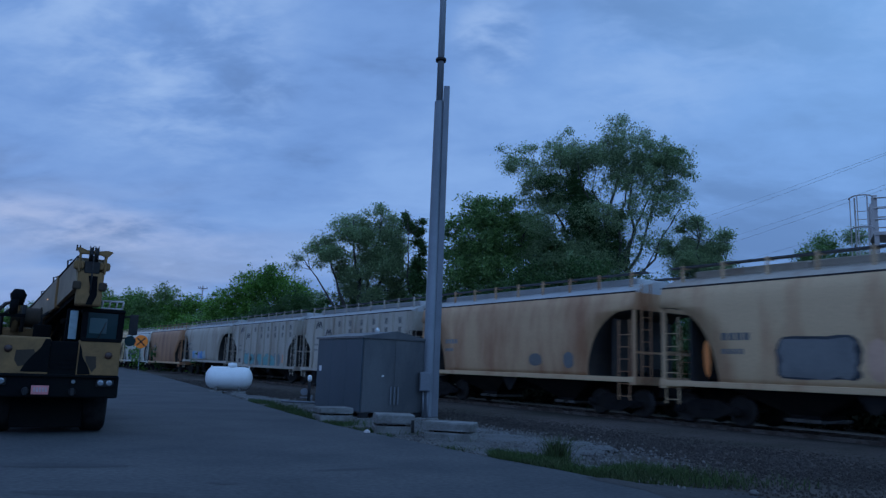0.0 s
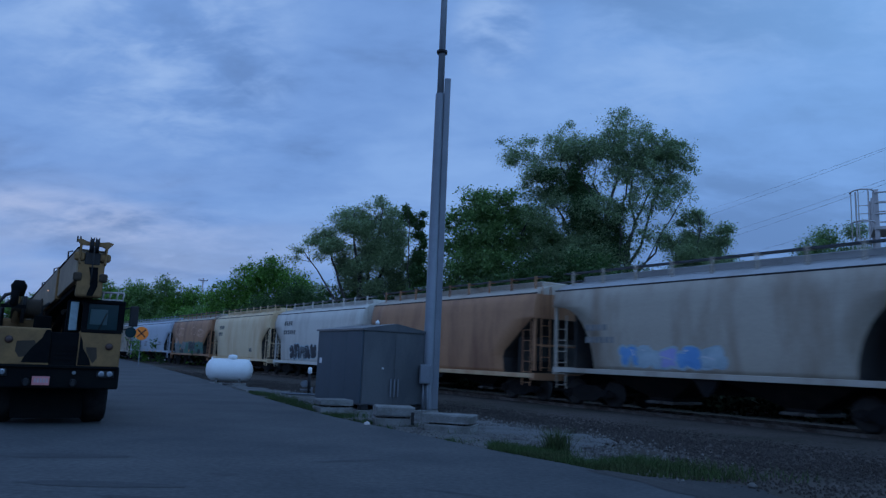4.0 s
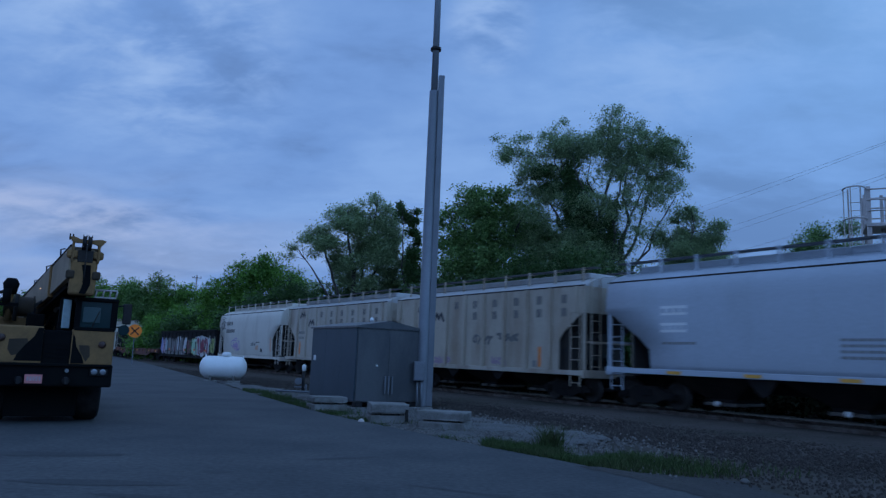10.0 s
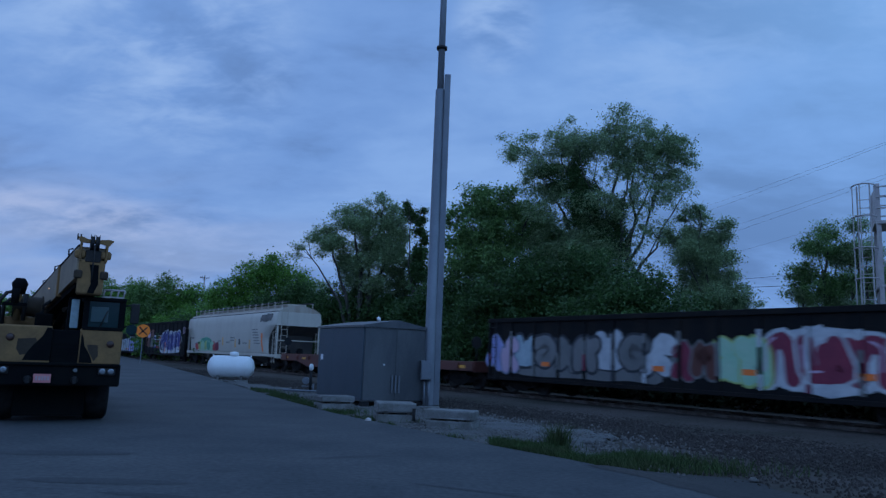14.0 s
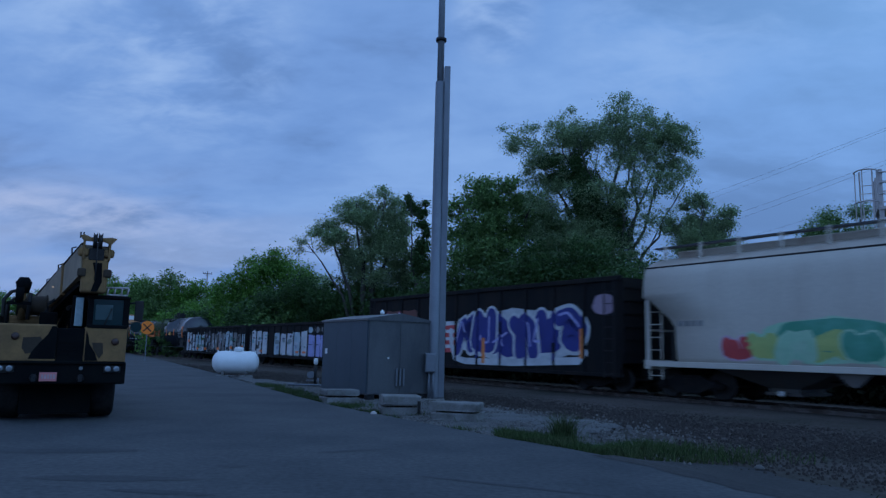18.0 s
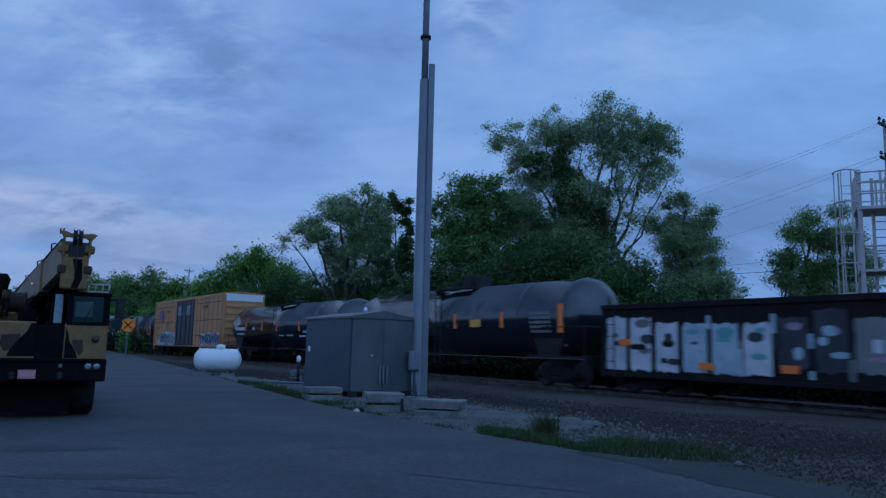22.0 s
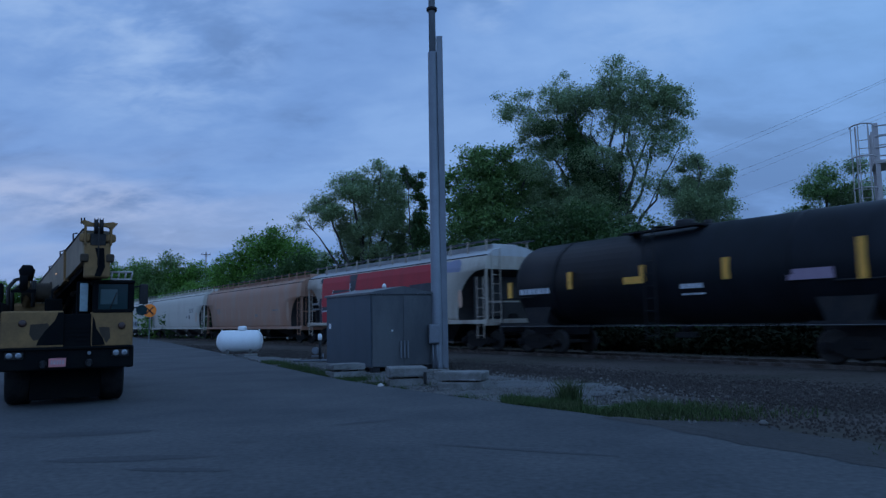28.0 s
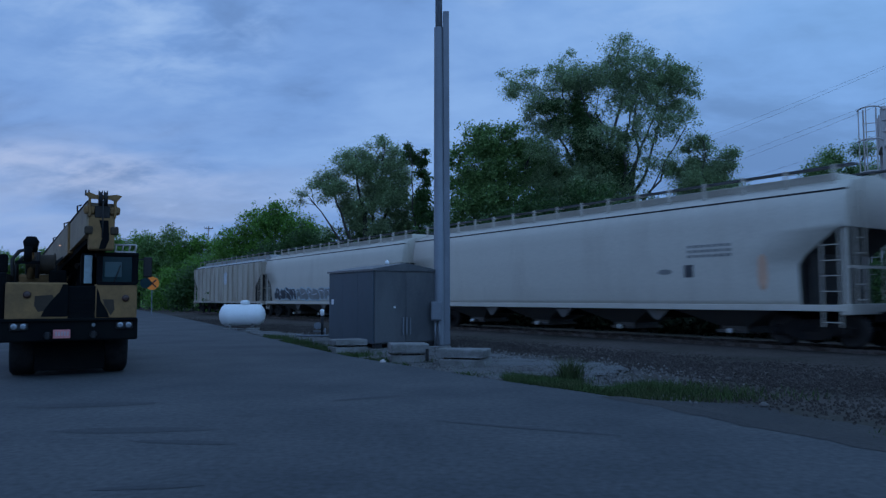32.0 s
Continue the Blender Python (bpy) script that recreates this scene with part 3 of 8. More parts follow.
def lofty(at, lobes, stems, size, leaf, bark, label, seed, fill=95.0, ivy=(), foot=0.5, loose=1.0):
    """A tree with its own set of stems (across, height, thickness) and leafy boughs (across, height, half width, half height, density)."""
    rnd, gen = random.Random(seed), np.random.default_rng(seed)
    root = empty("tree", Matrix.Translation(at), label, "tree", "trees beyond the track")
    right = Vector((at.y, -at.x, 0)).normalized()
    away = Vector((at.x, at.y, 0)).normalized()
    starts = []
    for x, z, r in stems:
        wood = B()
        base = right * rnd.uniform(-foot, foot) + away * rnd.uniform(-foot, foot) + Vector((0, 0, -0.25))
        tip = right * x + away * rnd.uniform(-1.2, 1.2) + Vector((0, 0, z))
        knee = base.lerp(tip, 0.5) - right * x * 0.17 + Vector((0, 0, z * 0.06))
        limb(wood, base, knee, r * 1.3, r * 0.75, rnd, 0.03, 3, 8)
        limb(wood, knee, tip, r * 0.75, r * 0.16, rnd, 0.05, 5, 6)
        part("trunk", wood, bark, root)
        starts += [knee.lerp(tip, k) for k in (0.0, 0.25, 0.5, 0.75)]
    wood = B()
    pts = boughs([(x, z, rx * loose, rz * loose, k) for x, z, rx, rz, k in lobes], (right, away), size, gen, fill, rnd, wood, starts)
    tagged(part("twig_work", wood, bark, root), kind="stuff")
    part("crown", leaf_mesh("crown", pts, size, leaf, rnd), leaf, root)
    if ivy:
        part("ivy", leaf_mesh("ivy", boughs(ivy, (right, away), size, gen, fill, rnd), size, IVY, rnd), IVY, root, "dark ivy round the stems")
    return root


def tree(at, height, crown, leaves, size, leaf, bark, label, seed, trunks=1, dense=2.0):
    """A bushy tree; crown: lobes (across, unused depth, height, radius) as shares of the height."""
    rnd = random.Random(seed)
    lobes = [(a * height, c * height, r * height * 1.15, r * height * 1.05, dense) for a, b, c, r in crown]
    stems = [(a * height * 0.8, c * height * 0.95, height * 0.012 + 0.03) for a, b, c, r in crown[:trunks + 1]]
    return lofty(at, lobes, stems, size, leaf, bark, label, seed, leaves)


G = -0.1
# tall open poplar-like tree behind the train
lofty(polar(12.2, 46, G), [
     (-5.5, 15.0, 1.25, 0.95, 1.1), (-5.2, 13.6, 0.9, 0.5, 0.6), (-3.8, 10.6, 1.4, 1.0, 1.2), (-3.4, 8.6, 1.9, 1.3, 1.7), (-1.0, 7.0, 2.0, 1.3, 1.8), (1.6, 7.2, 1.6, 0.9, 1.0), (1.3, 15.9, 1.1, 0.7, 0.7), (3.4, 15.6, 0.9, 0.5, 0.7), (4.4, 12.7, 0.9, 0.7, 0.7), (2.6, 11.4, 1.5, 0.5, 0.7), (-6.1, 14.8, 0.5, 0.32, 0.8), (-5.0, 15.6, 0.5, 0.43, 0.7), (-2.8, 16.0, 0.86, 0.86, 0.9),
     (-2.9, 14.9, 1.5, 0.89, 1.6), (-1.8, 14.8, 0.93, 0.86, 1.4), (-4.1, 13.5, 1.22, 0.57, 1.7), (-5.0, 13.1, 0.89, 0.32, 1),
     (-0.9, 15.1, 1.36, 0.86, 1.6), (-0.6, 15.7, 0.57, 0.43, 0.8), (0.4, 16.6, 0.93, 0.93, 1.0), (0.7, 17.4, 0.57, 0.57, 0.8),
     (2.0, 16.5, 0.79, 0.86, 0.9), (2.6, 15.7, 0.43, 0.5, 0.7), (0.7, 15.2, 1.43, 0.93, 1.5), (1.3, 14.2, 1.29, 0.86, 1.1),
     (2.8, 14.8, 1.65, 0.93, 1.9), (4.1, 14.8, 0.93, 0.79, 1.5), (4.8, 14.1, 0.61, 0.72, 1.0), (2.0, 13.4, 1.72, 0.93, 1.0),
     (3.8, 13.3, 1.29, 1.0, 1.1), (3.0, 12.1, 1.79, 0.79, 1.0), (4.5, 11.7, 0.57, 0.79, 0.7), (-0.1, 13.5, 1.43, 1.0, 0.55),
     (-0.7, 12.4, 1.07, 0.72, 0.6), (1.9, 11.2, 1.43, 0.57, 0.6), (2.3, 10.1, 1.61, 0.79, 0.7), (3.0, 9.1, 1.36, 0.72, 0.7),
     (1.2, 8.9, 0.79, 1.07, 0.5), (-4.1, 12.3, 1.5, 0.64, 1.8), (-2.6, 11.9, 0.93, 0.64, 1.3), (-2.8, 13.7, 1.07, 0.64, 1.5),
     (-0.6, 11.0, 1.29, 1.07, 1.5), (-1.1, 9.5, 1.29, 1.22, 2.0), (-1.5, 8.3, 1.43, 1.07, 2.0), (0.4, 8.4, 1.22, 0.93, 1.2)], [
     (-5.2, 15.0, 0.11), (-2.8, 15.4, 0.14), (-1.8, 14.4, 0.18), (-0.7, 14.3, 0.14), (0.5, 16.8, 0.18), (1.2, 14.9, 0.14), (2.0, 16.1, 0.14),
     (3.0, 14.4, 0.14), (4.1, 14.0, 0.14), (4.4, 11.7, 0.11), (3.3, 9.9, 0.11), (-4.1, 13.1, 0.14)], 0.062, LEAF_GREY, GREY_BARK, "tall open-crowned tree with many bare pale stems and ivy", 5, 72, [
     (-3.7, 13.4, 0.79, 0.57, 3), (-3.0, 12.5, 0.93, 0.5, 3), (-1.9, 13.0, 0.54, 1.43, 3), (-1.1, 12.4, 0.5, 0.5, 2.2), (-1.5, 10.8, 1.07, 1.61, 3.2),
     (-0.6, 9.0, 1.07, 1.79, 3), (0.8, 11.3, 0.36, 0.72, 2.6), (0.6, 10.2, 0.43, 1.0, 2.6), (0.7, 8.8, 0.47, 1.22, 2.6)], 0.9, 1.22)
# rounded dense tree beside it
lofty(polar(3.0, 48, G), [
     (-0.8, 12.4, 1.42, 0.6, 1.6), (0.8, 12.3, 1.34, 0.52, 1.5), (-2.0, 11.2, 0.97, 0.67, 1.5), (-2.7, 10.6, 0.6, 0.6, 1.2),
     (-0.1, 11.4, 1.87, 1.05, 2.2), (2.3, 11.3, 1.64, 0.97, 2.0), (-2.4, 9.3, 1.12, 1.27, 1.6), (-0.1, 9.5, 2.24, 1.57, 2.4),
     (2.9, 9.8, 1.87, 1.57, 2.2), (4.4, 9.2, 1.64, 1.19, 1.8), (-1.8, 7.6, 1.49, 1.27, 2), (0.6, 7.6, 2.24, 1.49, 2.2), (3.6, 7.6, 1.87, 1.27, 2),
     (5.5, 8.3, 0.75, 0.9, 1)],
     [(-1.5, 10.5, 0.15), (0.2, 12, 0.2), (2.6, 11, 0.16), (-2.2, 8.5, 0.1), (4.2, 9, 0.12)], 0.10, LEAF, BARK, "broad dense green tree behind the track", 6, 95)
# leaning ivy-clad group
lofty(polar(-7.0, 58, G), [
     (1.1, 14.1, 0.77, 0.63, 0.8), (1.9, 13.4, 0.72, 0.63, 0.9), (0.4, 13.6, 0.72, 0.5, 1.0), (-0.7, 13.1, 1.08, 0.63, 1.4),
     (-1.7, 12.3, 1.17, 0.68, 1.7), (-0.9, 11.6, 1.53, 0.72, 1.8), (0.9, 12.4, 1.35, 0.9, 1.7), (2.1, 11.7, 1.26, 1.08, 1.9),
     (-2.7, 11.4, 1.08, 0.54, 1.5), (-3.3, 10.8, 1.17, 0.68, 2.0), (-2.4, 9.9, 1.53, 0.81, 2.2), (-1.4, 9.0, 1.17, 0.99, 2.2),
     (-0.8, 7.8, 1.35, 1.08, 2.2), (-4.4, 10.2, 0.63, 0.45, 1), (-5.1, 9.6, 0.72, 0.41, 0.7), (-5.5, 9.0, 0.63, 0.36, 0.6),
     (-3.7, 9.2, 0.72, 0.45, 0.7), (1.4, 10.2, 1.35, 1.17, 2.2), (2.7, 10.3, 0.9, 1.08, 1.8), (1.9, 8.9, 1.71, 1.26, 2.2), (3.7, 8.9, 1.08, 0.99, 1.8),
     (2.8, 7.3, 1.98, 1.35, 2.2), (0.7, 7.0, 1.35, 0.9, 1.6), (5.3, 7.8, 1.0, 0.9, 1.6),
     (0.0, 11.2, 1.3, 1.0, 1.8), (0.2, 9.8, 1.2, 1.0, 1.9), (-0.3, 12.3, 1.0, 0.7, 1.5), (2.9, 12.5, 0.75, 0.8, 1.3), (3.2, 11.2, 0.7, 0.9, 1.5), (2.2, 13.0, 0.8, 0.6, 1.2), (-0.2, 8.6, 1.2, 0.9, 1.6), (1.5, 13.8, 0.7, 0.7, 1.1)],
     [
     (-4.9, 9.9, 0.14), (-3.1, 11.0, 0.18), (-0.9, 12.8, 0.23), (1.4, 13.9, 0.18), (2.5, 11.2, 0.23)], 0.08, LEAF_GREY, BARK, "grey-green tree with leaning limbs and gaps in its crown", 7, 85)
lofty(polar(-2.75, 56, G), [
     (-1.0, 13.2, 0.22, 0.35, 2.4), (-0.9, 12.6, 0.35, 0.52, 3), (-0.4, 12.1, 0.35, 0.52, 3), (0.0, 11.3, 0.35, 0.78, 3), (0.4, 10.5, 0.3, 0.78, 2.6),
     (0.4, 12.7, 0.3, 0.3, 1.8), (0.3, 12.1, 0.22, 0.52, 2.4), (0.2, 9.3, 0.61, 0.96, 2.6), (0.3, 8.0, 0.87, 1.09, 2.4)],
     [(-0.9, 12.9, 0.1), (0.2, 12.4, 0.12)], 0.10, IVY, BARK, "narrow tree trunk wrapped in ivy", 8, 110)
# fresh green bushes further along
tree(polar(-14.4, 76, G), 11.8, [(-0.3, 0, 0.55, 0.18), (-0.1, 0, 0.72, 0.18), (0.06, 0, 0.82, 0.15), (0.25, 0, 0.68, 0.18), (0.42, 0, 0.52, 0.16), (0, 0, 0.45, 0.25), (0.3, 0, 0.35, 0.22), (-0.25, 0, 0.3, 0.2), (0.5, 0, 0.3, 0.16)],
     75, 0.13, LEAF_BRIGHT, BARK, "fresh green bushy tree beside the track", 9, 3)
tree(polar(-10.6, 74, G), 9.0, [(0, 0, 0.8, 0.12), (0.1, 0, 0.9, 0.09), (-0.12, 0, 0.66, 0.14), (0.15, 0, 0.55, 0.18), (0, 0, 0.35, 0.24), (-0.2, 0, 0.3, 0.2)],
     70, 0.13, LEAF_GREY, PALE_BARK, "thin grey-green tree with feathery top", 10, 3, dense=1.4)
for k, (az, r, h) in enumerate(((-17.9, 116, 9.6), (-19.7, 120, 11.6), (-21.8, 122, 12.9), (-23.8, 124, 12.4), (-25.7, 126, 12.0), (-27.8, 128, 11.0), (-30.0, 130, 9.6), (-32.6, 130, 9.2))):
    tree(polar(az, r, G), h, [(-0.2, 0, 0.7, 0.18), (0.05, 0, 0.84, 0.15), (0.25, 0, 0.7, 0.18), (0, 0, 0.5, 0.26), (-0.3, 0, 0.4, 0.2), (0.32, 0, 0.38, 0.2), (0, 0, 0.24, 0.22)],
         65, 0.17, (LEAF, LEAF_BRIGHT)[k % 2], BARK, "distant green tree in a row", 20 + k, 2)
# hedge and undergrowth in the distance
for k in range(16):
    az = -12.5 - k * 1.45
    r = min(NEAR / math.cos(radians(az - 55.58)) + 12, 132)
    tree(polar(az, r, G), 5.2 + 1.2 * math.sin(k * 1.7), [(-0.4, 0, 0.55, 0.28), (0, 0, 0.72, 0.27), (0.4, 0, 0.55, 0.28), (0, 0, 0.35, 0.36), (-0.6, 0, 0.28, 0.28), (0.6, 0, 0.28, 0.28)],
         65, 0.16, (LEAF, IVY, LEAF_BRIGHT)[k % 3], BARK, "dense bush in a distant hedge", 120 + k, 3)
# small trees on the right
lofty(polar(19.9, 46, G), [
     (-0.8, 11.0, 0.43, 0.5, 0.9), (-0.6, 10.4, 0.64, 0.57, 1.1), (-1.3, 10.6, 0.5, 0.43, 0.8), (-1.8, 10.4, 0.43, 0.29, 0.6),
     (-1.0, 9.7, 0.86, 0.57, 1.4), (-1.4, 8.9, 1.0, 0.72, 2.2), (-0.3, 8.8, 1.0, 0.72, 2.2), (0.3, 9.7, 0.5, 0.5, 0.9), (0.9, 9.9, 0.5, 0.39, 0.7),
     (0.6, 9.0, 0.57, 0.5, 0.9), (-1.2, 7.9, 1.43, 0.93, 2.2), (0.2, 7.8, 1.22, 0.86, 1.8), (-2.5, 9.2, 0.57, 0.5, 0.5),
     (-0.9, 6.6, 1.5, 0.9, 2.0), (0.3, 6.3, 1.5, 0.9, 2.0), (-0.6, 5.3, 1.9, 0.9, 2.0), (0.9, 5.0, 1.7, 0.9, 2.0), (0.2, 3.9, 2.2, 0.9, 1.8), (2.0, 3.8, 1.2, 0.7, 1.6)],
     [(-0.8, 10.6, 0.09), (0.2, 9.6, 0.08), (-2.2, 9.6, 0.06), (0.9, 9.6, 0.06)], 0.062, LEAF_GREY, BARK, "small round-headed grey-green tree", 40, 130)
tree(polar(27.3, 50, G), 11.1, [(0, 0, 0.9, 0.06), (-0.05, 0, 0.80, 0.08), (0.07, 0, 0.77, 0.08), (-0.11, 0, 0.66, 0.08), (0.1, 0, 0.6, 0.09), (-0.03, 0, 0.55, 0.12), (0.02, 0, 0.35, 0.16)],
     95, 0.065, LEAF, BARK, "slender green tree with airy crown", 41, 2, dense=1.7)
tree(polar(29.3, 50, G), 11.3, [(0, 0, 0.90, 0.05), (0.05, 0, 0.76, 0.07), (-0.06, 0, 0.72, 0.07), (0.09, 0, 0.6, 0.1), (0, 0, 0.44, 0.14), (-0.1, 0, 0.3, 0.16)],
     95, 0.065, LEAF_GREY, BARK, "pale green airy tree", 42, 2, dense=2.2)
tree(polar(25.9, 50, G), 8.2, [(0, 0, 0.88, 0.07), (-0.07, 0, 0.74, 0.09), (0.06, 0, 0.66, 0.1), (0, 0, 0.45, 0.15)],
     95, 0.09, LEAF_GREY, BARK, "small airy tree beside the platform", 43, 2, dense=1.3)
# undergrowth behind the track
for k in range(22):
    az = -12 + k * 2.25
    r = min((NEAR + 10 + 1.5 * math.sin(k * 2.1)) / math.cos(radians(az - 55.58)), 64)
    h = (6.6, 5.8, 7.2, 6.2)[k % 4] * (1.15 if az < 11 else 0.95) if az < 16 else (3.4, 2.8, 3.8, 3.0)[k % 4]
    tree(polar(az, r, G), h, [(-0.3, 0, 0.6, 0.24), (0, 0, 0.78, 0.22), (0.3, 0, 0.6, 0.24), (0, 0, 0.4, 0.32), (-0.45, 0, 0.3, 0.25), (0.45, 0, 0.3, 0.25)],
         60, 0.10, IVY, BARK, "dense dark undergrowth beyond the track", 60 + k, 3)

# tall weeds close behind the track, coloured near-black for the shade beyond the cars
rnd = random.Random(17)
pts = []
for _ in range(60000):
    s, o = rnd.uniform(-80, 12), rnd.triangular(2.9, 8.0, 4.0)
    top = (0.55 + 0.12 * (o - 2.9)) * (1.1 + 0.7 * noise.noise((s * 0.35, o * 0.5, 2)))
    pts.append(spot(s, o, -0.1 + top * rnd.random() ** 0.7))
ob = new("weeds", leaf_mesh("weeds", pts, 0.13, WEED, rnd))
tagged(ob, "tall dark weeds growing along the far side of the track", "weeds", kind="stuff")

# grass by the road's edge
rnd = random.Random(4)
verts, faces = [], []


def blade(x, y, h, z=-0.08):
    a, b = rnd.uniform(0, 6.283), len(verts)
    w = rnd.uniform(0.004, 0.009)
    lx, ly = rnd.gauss(0, 0.4) * h, rnd.gauss(0, 0.4) * h
    c, s = math.cos(a) * w, math.sin(a) * w
    verts.extend([(x - c, y - s, z), (x + c, y + s, z), (x + lx * 0.4 + c * 0.7, y + ly * 0.4 + s * 0.7, z + h * 0.6), (x + lx * 0.4 - c * 0.7, y + ly * 0.4 - s * 0.7, z + h * 0.6), (x + lx, y + ly, z + h)])
    faces.extend([(b, b + 1, b + 2, b + 3), (b + 3, b + 2, b + 4)])


for _ in range(20000):
    y = rnd.triangular(9.6, 12.8, 11.0)
    x = edge_x(y) + abs(rnd.gauss(0, 0.62)) * (1.7 if y < 11.5 else 0.9) - 0.03
    if noise.noise((x * 1.2, y * 1.2, 5)) > -0.3 + 0.25 * rnd.random():
        blade(x, y, rnd.uniform(0.04, 0.17))
for _ in range(300):
    blade(1.75 + rnd.gauss(0, 0.09), 11.7 + rnd.gauss(0, 0.09), rnd.uniform(0.2, 0.5))
for _ in range(14000):
    y = rnd.uniform(14, 26)
    x = edge_x(y) + abs(rnd.gauss(0, 0.5)) - 0.02
    if noise.noise((x * 0.9, y * 0.9, 9)) > -0.05:
        blade(x, y, rnd.uniform(0.05, 0.16))
for _ in range(5000):
    y = rnd.uniform(2, 9)
    x = edge_x(y) + rnd.uniform(0.1, 5)
    if noise.noise((x * 0.8, y * 0.8, 11)) > 0.3:
        blade(x, y, rnd.uniform(0.03, 0.1), -0.1)
me = bpy.data.meshes.new("grass")
me.from_pydata(verts, [], faces)
me.materials.append(GRASS)
tagged(new("grass", me), "short weedy grass along the road's edge", "grass", kind="stuff")

# ---- steel cabinet, mast and concrete slabs ----
BACK = 90 - 55.58
cab = empty("equipment_cabinet", pose(-2.21, 19.15, 0, 0, 0, BACK), "large grey steel equipment cabinet with gabled top", "cabinet")
# local x: away from the road towards the track, y: along the track to the far end
W, L, H0, H1 = 1.95, 2.8, 2.06, 2.25
bm = B()
box(bm, 0.02, W - 0.02, 0.02, L - 0.02, 0.1, H0)
part("body", bm, BOXGREY, cab)
bm = B()
prism(bm, [(-0.05, H0 - 0.03), (W + 0.05, H0 - 0.03), (W + 0.05, H0 + 0.02), (W / 2, H1), (-0.05, H0 + 0.02)], L + 0.1, pose(0, -0.05, 0))
part("roof", bm, BOXGREY, cab)
for k in range(3):
    bm = B()
    box(bm, -0.012, 0.02, 0.022 + k * (L - 0.05) / 3, 0.018 + (k + 1) * (L - 0.05) / 3, 0.13, H0 - 0.04, 0.004)
    door = part("door", bm, BOXBLUE, cab, "blue-grey painted steel door")
    if k == 2:
        bm = B()
        box(bm, -0.02, -0.012, 2.45, 2.6, 1.12, 1.27, 0.002)
        part("label_plate", bm, WHITE, door, "small pale plate")
bm = B()
box(bm, 0.025, W / 2 - 0.003, -0.012, 0.02, 0.13, H0 - 0.035, 0.004)
panel = part("end_panel", bm, BOXGREY, cab)
bm = B()
box(bm, W / 2 + 0.003, W - 0.025, -0.012, 0.02, 0.13, H0 - 0.035, 0.004)
part("end_panel", bm, BOXGREY, cab)
for k in range(3):
    bm = B()
    box(bm, 0.84 + k * 0.11, 0.89 + k * 0.11, -0.06, -0.03, 0.32, 0.78, 0.008)
    part("vent_slat", bm, GALV, panel)
bm = B()
box(bm, 0.58, 0.63, -0.055, -0.012, 1.03, 1.08, 0.006)
part("latch", bm, WHITE, panel)
bm = B()
box(bm, -0.08, W + 0.08, -0.1, L + 0.08, -0.14, -0.03, 0.02)
part("base_slab", bm, CONCRETE, cab, "weathered concrete slab")
for x in (0.15, W - 0.15):
    for y in (0.12, L - 0.12):
        bm = B()
        box(bm, x - 0.1, x + 0.1, y - 0.1, y + 0.1, -0.04, 0.11)
        part("foot", bm, BLACK, cab)
bm = B()
bar(bm, (0.95, 1.0, H0), (0.95, 1.0, 2.27), 0.012, 6)
lathe(bm, [(2.25, 0.03), (2.27, 0.065), (2.33, 0.055), (2.38, 0.01)], 14, "z", (0.95, 1.0, 0))
part("antenna", bm, WHITE, cab, "small white antenna dome on a stalk")

mast = empty("steel_mast", pose(-0.50, 20.3, 0, 0, 0, 4), "tall tapered galvanised steel mast with a cable channel", "mast")
bm = B()
lathe(bm, [(-0.1, 0.20), (0.05, 0.175), (9.0, 0.135)], 24)
part("shaft", bm, GALV, mast)
bm = B()
lathe(bm, [(8.9, 0.10), (15.5, 0.085)], 20)
part("upper_shaft", bm, GALV_PALE, mast)
bm = B()
lathe(bm, [(10.24, 0.09), (10.25, 0.155), (10.33, 0.155), (10.34, 0.09)], 20)
part("ring_collar", bm, BLACK, mast)
bm = B()
box(bm, 0.115, 0.285, -0.13, 0.10, 0.0, 9.46, 0.02)
part("cable_channel", bm, GALV, mast)
bm = B()
box(bm, -0.25, 0.05, -0.3, -0.12, 0.68, 1.2, 0.015)
part("junction_box", bm, GALV, mast)
bm = B()
box(bm, -0.23, 0.03, -0.32, -0.3, 0.71, 1.17, 0.01)
part("cover_plate", bm, GALV, mast)
bm = B()
bar(bm, (-0.03, -0.22, -0.1), (-0.03, -0.22, 0.69), 0.03, 8)
part("conduit", bm, GALV, mast)
part("conduit", bar(B(), (-0.14, -0.22, -0.1), (-0.14, -0.22, 0.69), 0.025, 8), GALV, mast)
bm = B()
box(bm, -0.3, 0.3, -0.3, 0.3, -0.12, -0.02, 0.02)
part("base_plate", bm, CONCRETE, mast)


def slab_stack(x, y, turn, w, d, heights, label, seed):
    """Broken concrete slabs laid on one another."""
    rnd = random.Random(seed)
    root = empty("concrete_slab_stack", pose(x, y, -0.06, 0, 0, turn), label, "concrete slabs", "concrete slabs by the road")
    z = 0.0
    for h in heights:
        bm = B()
        e = rnd.uniform(-0.05, 0.05)
        box(bm, -w / 2 + e, w / 2 + e, -d / 2, d / 2, z, z + h, 0.025)
        for v in bm.verts:
            v.co += Vector((rnd.uniform(-0.015, 0.015), rnd.uniform(-0.015, 0.015), rnd.uniform(-0.008, 0.008)))
        part("slab", bm, CONCRETE, root, "chipped concrete slab")
        z += h + 0.035
        for s in (-0.3, 0.3):
            bm = B()
            box(bm, s * w - 0.05, s * w + 0.05, -d / 2 + 0.05, d / 2 - 0.05, z - 0.04, z - 0.002)
            if h is not heights[-1]:
                part("spacer", bm, TIE, root)
            else:
                bm.free()
    return root


